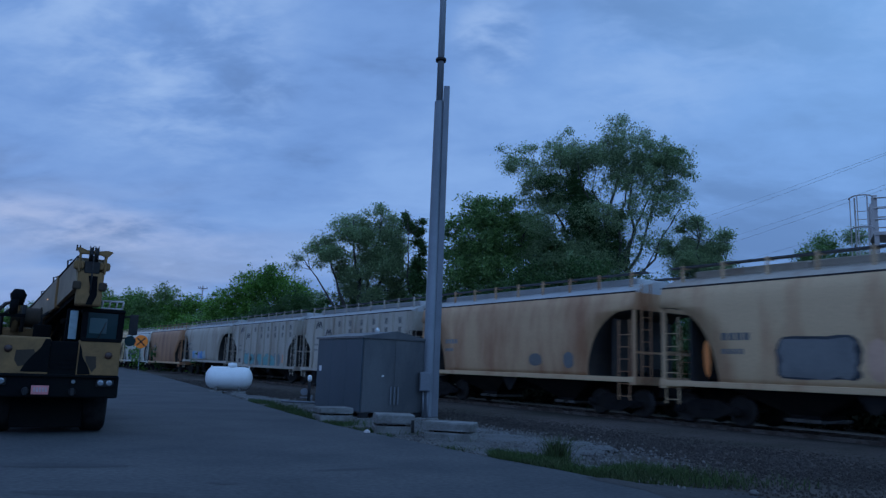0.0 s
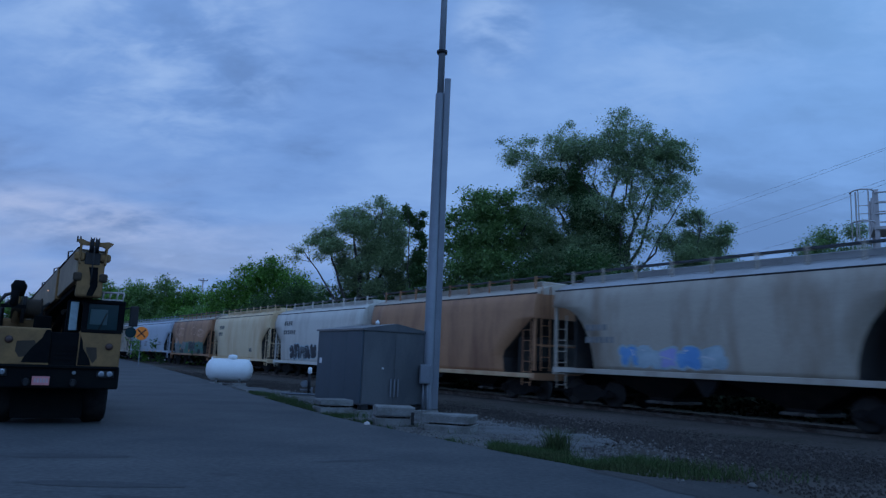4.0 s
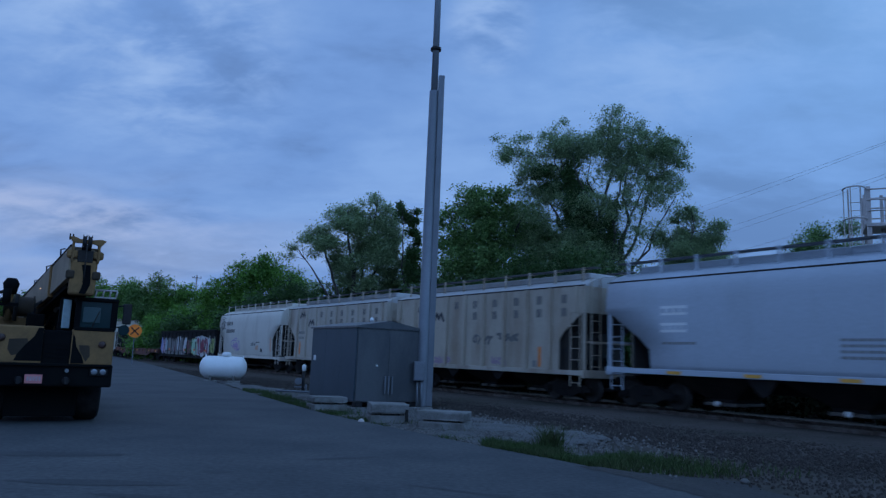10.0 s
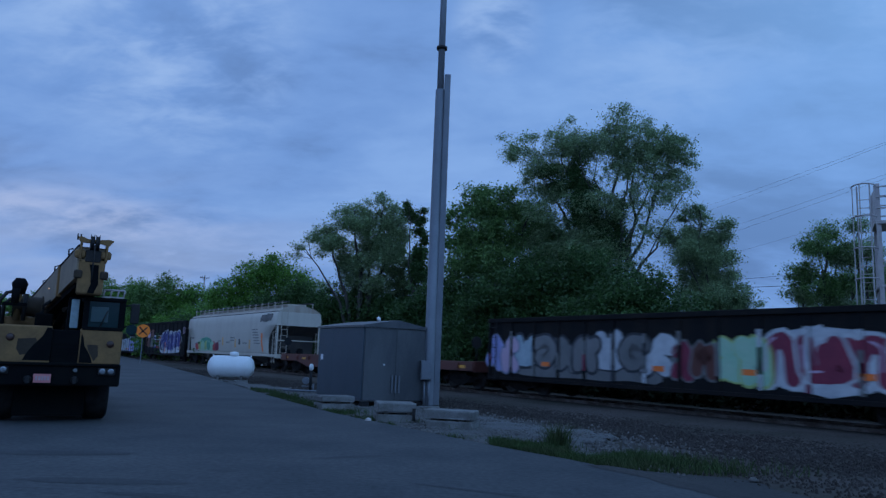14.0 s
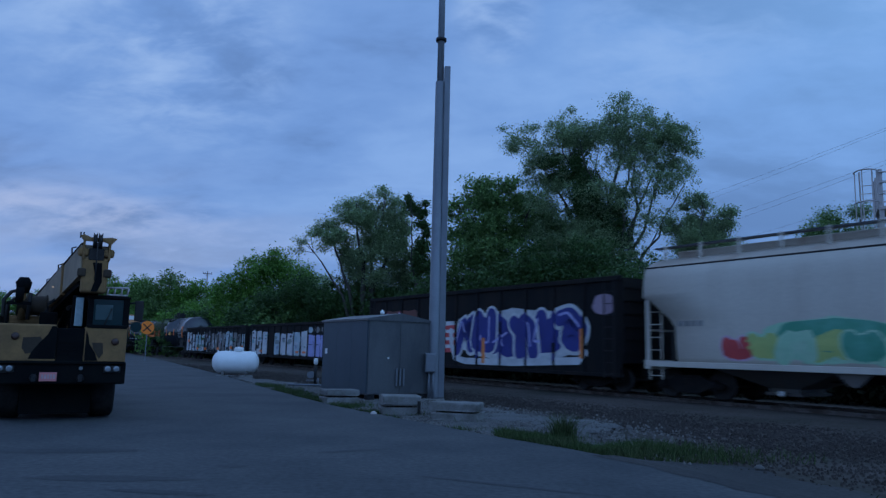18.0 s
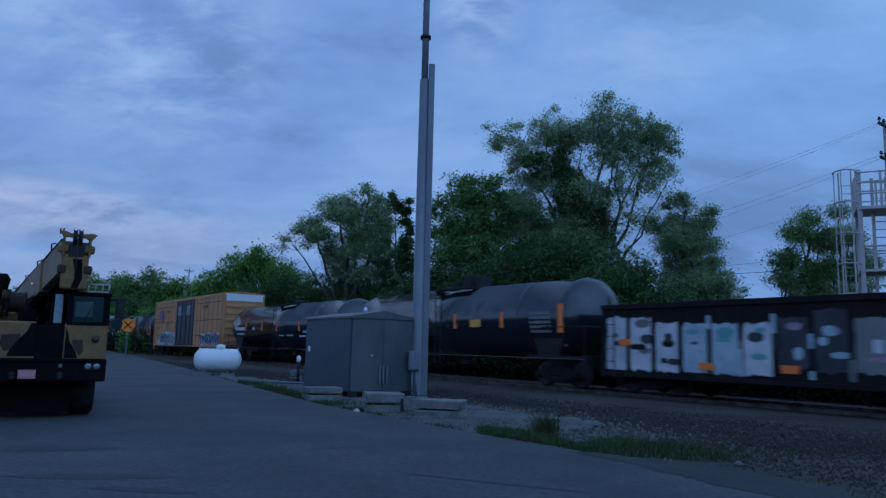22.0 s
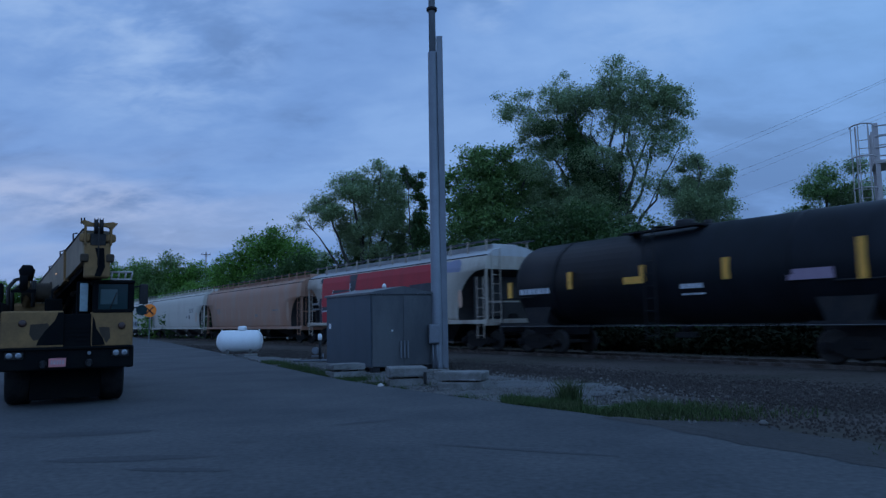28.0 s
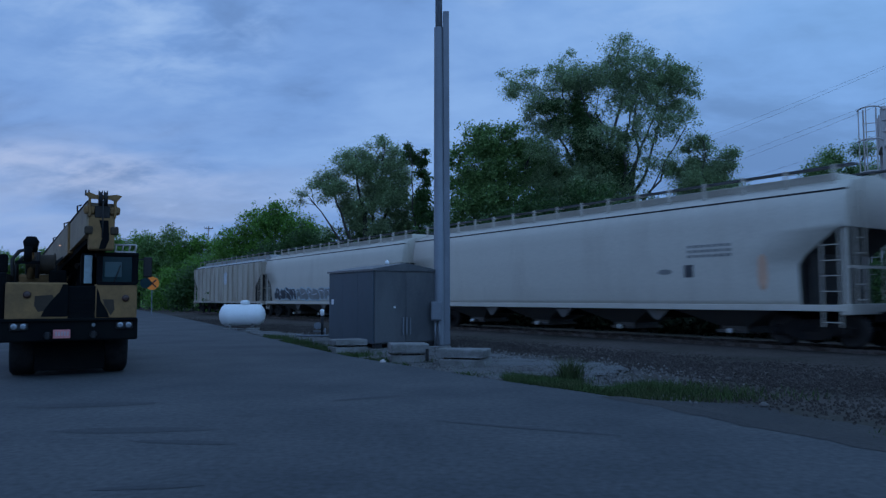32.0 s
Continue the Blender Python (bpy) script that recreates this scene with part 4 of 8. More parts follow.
st = slab_stack(-1.06, 15.6, 12, 0.8, 0.7, (0.17, 0.2), "two stacked concrete slabs beside the road", 1)
bm = B()
box(bm, 0.3, 0.36, -0.38, -0.34, 0.05, 0.3)
part("lifting_slot", bm, BLACK, st, "dark slot in the concrete")
slab_stack(0.1, 14.75, -14, 0.95, 0.7, (0.15, 0.16), "two flat concrete slabs lying on gravel", 2)
slab_stack(-2.75, 18.3, 28, 0.85, 0.6, (0.16, 0.14), "two concrete slabs at the cabinet's foot", 3)
bm = B()
lathe(bm, [(0, 0.03), (0.03, 0.07), (0.1, 0.06), (0.13, 0.01)], 10)
solo("white_stone", bm, PALESTEEL, "small white stone at the road's edge", "stone", m=pose(-1.55, 14.9, -0.07))
bm = B()
lathe(bm, [(0, 0.05), (0.03, 0.065), (0.06, 0.025)], 7)
solo("pale_stone", bm, PALE_STONE, "single pale stone lying on the dirt", "stone", m=pose(3.85, 9.4, -0.09, 0, 0, 30))

# ---- propane tank, standpipe, sign ----
tank = empty("propane_tank", pose(-9.3, 31.5, -0.04, 0, 0, 14), "white horizontal propane tank on concrete pads", "propane tank")
bm = B()
R, HL = 0.47, 0.98
rings = [(-HL, 0.03), (-HL + 0.03, 0.2), (-HL + 0.11, 0.35), (-HL + 0.24, 0.455), (-HL + 0.4, R)]
lathe(bm, rings + [(-s, q) for s, q in rings[::-1]], 32, "x", (0, 0, 0.62))
part("tank", bm, WHITE, tank)
bm = B()
lathe(bm, [(1.05, 0.19), (1.19, 0.19), (1.25, 0.16), (1.27, 0.02)], 20)
part("valve_dome", bm, WHITE, tank, at=pose(0.1, 0, 0))
for x in (-0.5, 0.45):
    bm = B()
    prism(bm, [(-0.3, 0.02), (0.3, 0.02), (0.36, 0.26), (-0.36, 0.26)], 0.1, pose(x, 0, 0.0, 0, 0, 90) @ pose(0, -0.05, 0))
    part("leg", bm, CONCRETE, tank)
    bm = B()
    box(bm, x - 0.28, x + 0.28, -0.5, 0.5, -0.08, 0.06, 0.015)
    part("pad", bm, CONCRETE, tank)
for x in (-0.75, 0.8):
    bm = B()
    bar(bm, (x, 0, 1.0), (x, 0, 1.12), 0.03, 8)
    part("lifting_lug", bm, WHITE, tank)

pipe = empty("standpipe", pose(-4.75, 25.6, -0.06), "small valve assembly with pale cap on a pipe", "valve")
for bmname, mt, make in (("riser", BLACK, lambda bm: bar(bm, (0, 0, 0), (0, 0, 0.75), 0.05, 10)), ("cap", WHITE, lambda bm: lathe(bm, [(0.75, 0.04), (0.78, 0.075), (0.94, 0.075), (0.98, 0.03)], 14)),
                         ("meter", GALV, lambda bm: (lathe(bm, [(-0.09, 0.12), (0.09, 0.12)], 14, "y", (-0.16, 0, 0.4)), bar(bm, (-0.3, 0, 0.2), (0.1, 0, 0.2), 0.03, 8))),
                         ("pipe", GALV, lambda bm: (bar(bm, (-0.9, -0.2, 0.06), (0.3, -0.2, 0.06), 0.035, 8), bar(bm, (0.1, 0, 0.06), (0.1, -0.2, 0.06), 0.03, 8), bar(bm, (0.1, 0, 0), (0.1, 0, 0.3), 0.03, 8)))):
    bm = B()
    make(bm)
    part(bmname, bm, mt, pipe)

p = polar(-22.8, 60)
sign = empty("crossing_sign", pose(p.x, p.y, -0.1, 0, 0, 22.8), "round orange sign with black cross on a post", "road sign")
bm = B()
lathe(bm, [(-0.012, 0.5), (0.012, 0.5)], 32, "y", (0, 0, 2.57))
part("sign_plate", bm, SIGN_ORANGE, sign)
bm = B()
for a in (45, -45):
    box(bm, -0.4, 0.4, -0.003, 0.003, -0.045, 0.045, 0, pose(0, -0.018, 2.57, 0, a, 0))
part("cross", bm, BLACK, sign)
bm = B()
lathe(bm, [(-0.014, 0.5), (0.014, 0.5)], 32, "y", (0, 0.0, 2.57), caps=False)
part("rim", bm, BLACK, sign)
bm = B()
box(bm, -0.035, 0.035, 0.015, 0.075, 0, 2.95, 0.005)
part("post", bm, GALV, sign)

# ---- poles, wires and the loading platform beyond the track ----


def pole(az, r, height, arms, label, face=20, thick=0.15):
    p = polar(az, r, G)
    root = empty("utility_pole", pose(p.x, p.y, p.z, 0, 0, face), label, "utility pole", "utility poles")
    bm = B()
    lathe(bm, [(-0.2, thick), (height, thick * 0.7)], 14)
    part("shaft", bm, POLEWOOD, root)
    for z, w in arms:
        bm = B()
        box(bm, -w / 2, w / 2, -0.22, -0.1, z - 0.07, z + 0.07, 0.01)
        arm = part("crossarm", bm, TIE, root, "dark wooden crossarm")
        for x in (-w / 2 + 0.1, -w / 4, w / 2 - 0.1):
            bm = B()
            lathe(bm, [(z + 0.07, 0.025), (z + 0.18, 0.025), (z + 0.19, 0.085), (z + 0.24, 0.09), (z + 0.25, 0.04), (z + 0.3, 0.075), (z + 0.36, 0.04)], 10, "z", (x, -0.16, 0))
            part("insulator", bm, BLACK, arm)
        bm = B()
        beam(bm, (-w * 0.3, -0.2, z - 0.02), (0, -0.14, z - 0.6), 0.03, 0.05)
        beam(bm, (w * 0.3, -0.2, z - 0.02), (0, -0.14, z - 0.6), 0.03, 0.05)
        part("brace", bm, POLEWOOD, root)
    return root


post = pole(32.4, 46, 14.4, ((14.0, 2.6), (12.1, 2.6)), "pale wooden utility pole with two crossarms and a dark transformer", 37, 0.19)
bm = B()
lathe(bm, [(10.95, 0.0), (10.96, 0.38), (11.15, 0.47), (12.85, 0.47), (13.08, 0.40), (13.18, 0.2), (13.2, 0.0)], 20, "z", (0.33, -0.88, 0))
can = part("transformer", bm, BLACK, post, "dark rounded transformer can")
bm = B()
for z in (11.4, 12.7):
    beam(bm, (0.04, -0.1, z), (0.2, -0.5, z), 0.06, 0.1)
part("bracket", bm, GALV, can)
pole(-18.9, 170, 17.6, ((17.0, 2.0),), "distant thin utility pole", 20, 0.2)


def wire(a, b, sag, label="thin overhead power line", r=0.0065, m=None):
    bm = tube(B(), [a.lerp(b, i / 24) - Vector((0, 0, sag * 4 * (i / 24) * (1 - i / 24))) for i in range(25)], r, 4)
    solo("power_line", bm, m or LINE, label, "power line", "power lines")


for z0, z1, az1, r1 in ((14.3, 27, 4, 175), (14.2, 26, 5, 175), (12.5, 21, 4, 175), (12.3, 20, 5, 175), (10.6, 17.5, 4.5, 175)):
    wire(polar(32.4, 46, z0), polar(az1, r1, z1), 2.0)
    wire(polar(32.4, 46, z0), polar(62, 60, z0), 0.8)
wire(polar(13.5, 60, 7.3), polar(36, 58, 8.0), 0.35, "low dark telephone cable beyond the track", 0.022, BLACK)
wire(polar(13.5, 60, 7.5), polar(36, 58, 9.2), 0.3, "low telephone cable beyond the track", 0.012, BLACK)
pole(13.5, 60.1, 7.7, (), "short wooden pole among the trees", 0, 0.1)
pole(36.0, 58.1, 9.4, (), "short wooden pole beyond the track", 0, 0.1)

p = polar(30.6, 33, G)
tower = empty("loading_platform", pose(p.x, p.y, p.z, 0, 0, -26), "white steel loading platform with caged ladder and railings", "steel platform")
FLOOR, TOP = 7.35, 8.75
for x in (0.0, 2.6):
    for y in (0.0, 1.6):
        bm = B()
        box(bm, x - 0.075, x + 0.075, y - 0.075, y + 0.075, 0, TOP + 0.1 if x == 0 else FLOOR)
        part("column", bm, PALESTEEL, tower)
bm = B()
box(bm, -0.15, 3.4, -0.15, 1.75, FLOOR - 0.14, FLOOR, 0.02)
part("deck", bm, PALESTEEL, tower)
for x in (-0.1, 0.75, 0.95, 1.6, 2.45, 3.35):
    for y in (-0.1, 1.7):
        bm = B()
        box(bm, x - 0.04, x + 0.04, y - 0.04, y + 0.04, FLOOR, TOP)
        part("rail_post", bm, PALESTEEL, tower)
for z in (FLOOR + 0.5, FLOOR + 0.95, TOP - 0.03):
    for y in (-0.1, 1.7):
        bm = B()
        bar(bm, (-0.1, y, z), (3.35, y, z), 0.03, 6)
        part("rail", bm, PALESTEEL, tower)
bm = B()
box(bm, -0.1, 3.4, -0.12, 1.72, 4.72, 4.82, 0.015)
part("lower_deck", bm, PALESTEEL, tower)
for z in (3.55, 5.75):
    for y in (0.0, 1.6):
        bm = B()
        bar(bm, (0, y, z), (3.35, y, z), 0.035, 6)
        part("rail", bm, PALESTEEL, tower)
for x in (0.5, 1.0):
    bm = B()
    box(bm, x - 0.06, x + 0.06, 0.58, 0.62, 0.2, TOP - 0.15)
    part("ladder_rail", bm, PALESTEEL, tower)
for k in range(26):
    part("rung", shared(("inner_rung",), lambda bm: bar(bm, (0.5, 0.6, 0), (1.0, 0.6, 0), 0.02, 6), PALESTEEL), PALESTEEL, tower, at=pose(0, 0, 0.4 + k * 0.32))
for x in (-0.28, -0.72):
    bm = B()
    bar(bm, (x, -0.2, 0.3), (x, -0.2, TOP), 0.03, 6)
    part("ladder_rail", bm, PALESTEEL, tower)
for k in range(24):
    part("rung", shared(("tower_rung",), lambda bm: bar(bm, (-0.28, -0.2, 0), (-0.72, -0.2, 0), 0.014, 6), PALESTEEL), PALESTEEL, tower, at=pose(0, 0, 0.6 + k * 0.33))
for z in (2.6, 3.8, 5.0, 6.2, 7.45, 8.7):
    bm = tube(B(), [Vector((-0.5 - 0.42 * math.cos(math.pi * i / 12), -0.2 - 0.72 * math.sin(math.pi * i / 12), z)) for i in range(13)], 0.028, 6)
    part("cage_hoop", bm, PALESTEEL, tower)
for i in range(4):
    t = math.pi * (0.1 + 0.8 * i / 3)
    bm = B()
    x, y = -0.5 - 0.42 * math.cos(t), -0.2 - 0.72 * math.sin(t)
    box(bm, x - 0.02, x + 0.02, y - 0.012, y + 0.012, 2.6, 8.7)
    part("cage_bar", bm, PALESTEEL, tower)

# ---- crane truck ----
def crane():
    p = polar(-28.2, 13.6)
    # local x: across the truck, y: towards its rear, z up
    root = empty("crane_truck", pose(p.x, p.y, 0, 0, 0, 28.2), "old camouflage-painted mobile crane truck with raised boom", "crane truck")

    def block(name, x0, x1, y0, y1, z0, z1, m, bevel=0.02, label="", parent=None):
        bm = B()
        box(bm, x0, x1, y0, y1, z0, z1, bevel)
        return part(name, bm, m, parent or root, label)

    def rod(name, pts, r, m, parent=None, sides=8, label=""):
        bm = tube(B(), pts, r, sides)
        return part(name, bm, m, parent or root, label)

    def patch(outline, y, m, parent=None):
        bm = B()
        bm.faces.new([bm.verts.new((x, y, z)) for x, z in outline])
        part("camouflage_patch", bm, m, parent or root)
    bumper = block("bumper", -1.12, 1.0, -0.12, 0.25, 0.62, 0.99, CAMO_DARK, 0.03)
    block("step_plate", -1.0, 0.97, -0.16, -0.12, 0.95, 0.99, CAMO_DARK, 0.005, "", bumper)
    for x in (-0.35, 0.32):
        bm = B()
        lathe(bm, [(-0.19, 0.05), (-0.12, 0.06)], 12, "y", (x, 0, 0.72))
        box(bm, x - 0.03, x + 0.03, -0.24, -0.15, 0.66, 0.78, 0.01)
        part("tow_hook", bm, BLACK, bumper)
    for x in (-0.76, 0.79):
        bm = B()
        box(bm, x - 0.135, x + 0.135, -0.14, -0.12, 0.805, 0.925, 0.02)
        case = part("headlamp_case", bm, BLACK, root, "black headlamp recess")
        for q in (-0.065, 0.065):
            bm = B()
            lathe(bm, [(-0.16, 0.025), (-0.155, 0.045), (-0.14, 0.052)], 18, "y", (x + q, 0, 0.87))
            part("headlamp", bm, LAMP_GLASS, case, "round glass headlamp")
    plate = block("number_plate", -0.27, -0.02, -0.145, -0.125, 0.67, 0.81, PINK, 0.004, "faded red plate")
    bm = B()
    for i in range(5):
        box(bm, -0.24 + i * 0.042, -0.21 + i * 0.042, -0.149, -0.144, 0.71, 0.78)
    part("plate_mark", bm, PLATE_INK, plate)
    bm = B()
    lathe(bm, [(-0.15, 0.03), (-0.12, 0.03)], 12, "y", (0.32, 0, 0.88))
    part("marker_lamp", bm, LAMP_GLASS, root)
    block("chassis", -0.45, 0.45, 0.1, 7.4, 0.62, 1.0, CAMO_DARK)
    # added black plate between the front wheels, in place of the shadow there
    block("skid_plate", -0.55, 0.53, 0.5, 1.5, 0.1, 0.64, CAMO_DARK)
    # added block that keeps light from the road under the truck
    block("belly_tank", -0.8, 0.8, 1.6, 4.4, 0.3, 0.98, CAMO_DARK, 0.04)
    block("axle", -0.85, 0.85, 0.92, 1.08, 0.42, 0.56, BLACK)
    for y, xs in ((1.0, (-0.72, 0.70)), (5.0, (-0.76, 0.74)), (6.25, (-0.76, 0.74))):
        for x in xs:
            bm = B()
            w = 0.2 if y < 2 else 0.27
            lathe(bm, [(-w, 0.32), (-w, 0.46), (-w + 0.05, 0.515), (w - 0.05, 0.515), (w, 0.46), (w, 0.32)], 32, "x", caps=False)
            wheel = part("wheel", bm, RUBBER, root, "worn black tyre", at=pose(x, y, 0.525))
            bm = B()
            lathe(bm, [(-0.1, 0.33), (-0.06, 0.25), (-0.09, 0.12), (0.09, 0.12), (0.06, 0.25), (0.1, 0.33)], 22, "x")
            part("rim", bm, CAMO_GREEN, wheel)
    for x in (-0.98, 0.5):
        block("mudguard", x, x + 0.48, 0.3, 1.75, 0.99, 1.05, CAMO_DARK)
    hood = block("hood", -0.97, -0.07, 0.0, 1.9, 0.97, 1.58, TAN, 0.03, "tan painted hood front")
    centre = block("centre_panel", -0.08, 0.35, 0.03, 1.8, 0.97, 1.53, CAMO_DARK, 0.02, "black painted centre panel")
    low = block("cab_front", 0.34, 0.99, 0.0, 1.6, 0.97, 1.57, TAN, 0.03, "tan painted cab front")
    patch([(-0.07, 1.555), (-0.15, 1.555), (-0.2, 1.42), (-0.33, 1.26), (-0.42, 1.12), (-0.46, 1.02), (-0.07, 1.02)], -0.004, CAMO_DARK, hood)
    patch([(-0.55, 1.36), (-0.3, 1.38), (-0.26, 1.3), (-0.4, 1.12), (-0.5, 1.1), (-0.56, 1.2)], -0.003, CAMO_GREEN, hood)
    patch([(0.36, 1.5), (0.4, 1.4), (0.42, 1.28), (0.52, 1.12), (0.56, 1.0), (0.36, 1.0)], -0.004, CAMO_DARK, low)
    patch([(0.46, 1.3), (0.62, 1.3), (0.64, 1.12), (0.58, 1.03), (0.48, 1.2)], -0.003, CAMO_GREEN, low)
    for x, o in ((-0.66, hood), (0.81, low)):
        bm = B()
        lathe(bm, [(-0.03, 0.02), (-0.024, 0.045), (-0.012, 0.06), (0.01, 0.06)], 16, "y", (x, 0, 1.38 if x < 0 else 1.32))
        part("badge", bm, RUST_CAP, o, "round dark red-brown reflector")
    for z in (1.08, 1.15, 1.22, 1.29):
        block("grille_bar", -0.05, 0.32, 0.02, 0.04, z, z + 0.03, CAMO_DARK, 0, "", centre)
    block("side_locker", -1.16, -0.98, 0.25, 1.9, 0.95, 1.75, CAMO_DARK, 0.03, "dark side locker")
    block("hose_rack", -1.14, -1.0, 0.8, 1.0, 1.75, 2.08, CAMO_DARK, 0.04)
    # cab
    cab = block("cab_roof", 0.33, 1.01, -0.02, 1.55, 2.03, 2.10, CAMO_DARK, 0.03)
    for x, w in ((0.35, 0.09), (0.90, 0.1)):
        block("window_post", x, x + w, 0.0, 0.08, 1.56, 2.05, CAMO_DARK, 0.015)
    block("window_post", 0.36, 0.46, 1.45, 1.53, 1.56, 2.05, CAMO_DARK, 0.015)
    block("window_post", 0.90, 0.99, 1.45, 1.53, 1.56, 2.05, CAMO_DARK, 0.015)
    block("window_sill", 0.36, 0.98, -0.01, 0.07, 1.54, 1.60, CAMO_DARK, 0.01)
    block("windscreen", 0.44, 0.91, 0.03, 0.045, 1.6, 2.04, CAB_GLASS, 0, "dark windscreen")
    block("side_window", 0.965, 0.98, 0.09, 1.45, 1.6, 2.03, GLASS, 0, "dark side window")
    block("rear_window", 0.46, 0.9, 1.48, 1.5, 1.6, 2.03, GLASS, 0, "dark rear window")
    block("seat", 0.5, 0.82, 0.8, 1.2, 1.3, 1.95, BLACK, 0.05)
    block("windscreen_reflector", 0.47, 0.74, 0.022, 0.03, 1.68, 1.94, CAB_PALE, 0.01, "paler pane in the windscreen")
    rod("wiper", [(0.62, -0.01, 1.6), (0.72, -0.012, 1.88)], 0.008, BLACK)
    rack = block("roof_rack", 0.62, 0.96, 0.1, 0.5, 2.1, 2.13, PALESTEEL, 0.005, "pale metal roof rack")
    for x in (0.63, 0.74, 0.85, 0.95):
        rod("rack_bar", [(x, 0.12, 2.12), (x + 0.02, 0.12, 2.24)], 0.016, PALESTEEL, rack, 6)
    rod("rack_rail", [(0.62, 0.12, 2.235), (0.97, 0.12, 2.245)], 0.018, PALESTEEL, rack, 6)
    mirror = block("mirror", 1.08, 1.22, -0.02, 0.04, 1.68, 2.03, BLACK, 0.02, "tall black side mirror")
    rod("mirror_arm", [(0.99, 0.05, 1.62), (1.14, 0.0, 1.64), (1.15, 0.0, 1.7)], 0.013, BLACK, mirror, 6)
    rod("mirror_arm", [(0.99, 0.05, 1.98), (1.14, 0.0, 2.0)], 0.013, BLACK, mirror, 6)
    bm = B()
    lathe(bm, [(-0.015, 0.09), (0.015, 0.09)], 16, "y", (1.12, 0, 1.58))
    part("round_mirror", bm, CAB_GLASS, mirror)
    # operator's window and hydraulic ram beside the cab
    block("operator_window", 0.17, 0.30, 0.7, 0.75, 1.58, 2.08, PALEGLASS, 0.01, "pale narrow window pane")
    block("operator_frame", 0.12, 0.36, 0.76, 1.6, 1.5, 2.12, CAMO_DARK, 0.03)
    # turntable, engine housing and winches
    bm = B()
    lathe(bm, [(1.0, 0.75), (1.2, 0.75), (1.22, 0.65)], 28, "z", (0, 4.4, 0))
    part("turntable", bm, CAMO_DARK, root)
    block("engine_housing", -0.95, -0.2, 2.4, 5.2, 1.2, 1.78, TAN, 0.05, "tan engine housing")
    block("deck", -0.98, 0.95, 2.0, 7.3, 1.0, 1.1, CAMO_DARK, 0.02)
    block("counterweight", -0.9, 0.8, 6.0, 7.0, 1.2, 2.0, TAN, 0.08, "tan counterweight block")
    for x in (-0.52, 0.1):
        block("boom_support", x, x + 0.12, 4.6, 6.2, 1.2, 2.25, CAMO_DARK, 0.03)
    for k, (x, y, z, r, w) in enumerate(((-0.55, 2.4, 1.98, 0.17, 0.5), (-0.42, 3.4, 2.02, 0.2, 0.55))):
        bm = B()
        lathe(bm, [(x - w / 2, r * 1.25), (x - w / 2 + 0.03, r * 1.25), (x - w / 2 + 0.03, r), (x + w / 2 - 0.03, r), (x + w / 2 - 0.03, r * 1.25), (x + w / 2, r * 1.25)], 22, "x", (0, y, z))
        part("winch_drum", bm, CAMO_GREEN, root)
    rod("exhaust_pipe", [(-0.72, 2.3, 1.7), (-0.72, 2.3, 2.35)], 0.06, TAN)
    bm = B()
    lathe(bm, [(0.0, 0.1), (0.2, 0.14), (0.3, 0.08)], 14, "z", (-0.72, 2.3, 2.2))
    part("exhaust_cap", bm, CAMO_DARK, root)
    for k, pts in enumerate((((-0.98, 2.0, 1.5), (-1.0, 2.0, 2.05), (-0.9, 2.05, 2.2), (-0.78, 2.15, 2.24)), ((-0.95, 2.4, 1.6), (-0.95, 2.4, 2.0), (-0.85, 2.4, 2.1), (-0.72, 2.4, 2.05)),
                             ((-0.6, 2.1, 1.7), (-0.58, 2.1, 2.2)), ((-0.3, 2.2, 1.6), (-0.3, 2.25, 2.0), (-0.12, 2.4, 2.15)))):
        rod("hydraulic_hose", pts, 0.035, BLACK)
    block("battery_box", -1.0, -0.6, 1.95, 2.3, 1.05, 1.62, CAMO_DARK, 0.03)
    block("tool_box", -0.4, -0.1, 1.95, 2.35, 1.2, 1.85, CAMO_DARK, 0.03)
    bm = B()
    bar(bm, (-0.75, 1.9, 2.0), (-0.75, 1.9, 2.28), 0.07, 12)
    box(bm, -0.95, -0.55, 1.85, 1.95, 1.96, 2.02)
    part("hook_block", bm, CAMO_DARK, root)
    # boom from the turntable up to its head over the hood
    a, b = Vector((-0.46, 6.2, 1.95)), Vector((0.38, -0.15, 2.66))
    d = (b - a).normalized()
    bm = B()
    beam(bm, a, a + d * 4.6, 0.46, 0.58)
    boom = part("boom", bm, BOOMPAINT, root, "tan box-section telescopic boom")
    bm = B()
    beam(bm, a + d * 4.5, b, 0.42, 0.52)
    part("boom_section", bm, BOOMPAINT, boom)
    bm = B()
    beam(bm, a + d * 4.52, a + d * 4.62, 0.48, 0.6)
    part("boom_collar", bm, TAN, boom)
    for k in range(3):
        q = a + d * (2.2 + k * 1.6)
        rod("hose_guide", [q + Vector((-0.2, 0, 0.26)), q + Vector((-0.21, 0, 0.42)), q + Vector((-0.14, 0, 0.44))], 0.014, BLACK, boom, 6)
    for k, x in enumerate((0.0, 0.07)):
        bm = B()
        q = a + d * 3.6 + Vector((-0.245, x * 4, 0.02))
        lathe(bm, [(-0.012, 0.013), (0.012, 0.013)], 10, "y", q)
        part("work_lamp", bm, AMBER, boom, "small glowing amber lamp")
    rod("boom_rail", [a + Vector((-0.24, 0, 0.31)), b + Vector((-0.2, 0, 0.27))], 0.022, BLACK, boom, 6)
    bm = B()
    beam(bm, a + d * 2.4 + Vector((0.03, 0, -0.34)), b + Vector((0.02, 0.5, -0.32)), 0.44, 0.16)
    part("boom_underside", bm, CAMO_DARK, boom, "black painted underside of the boom")
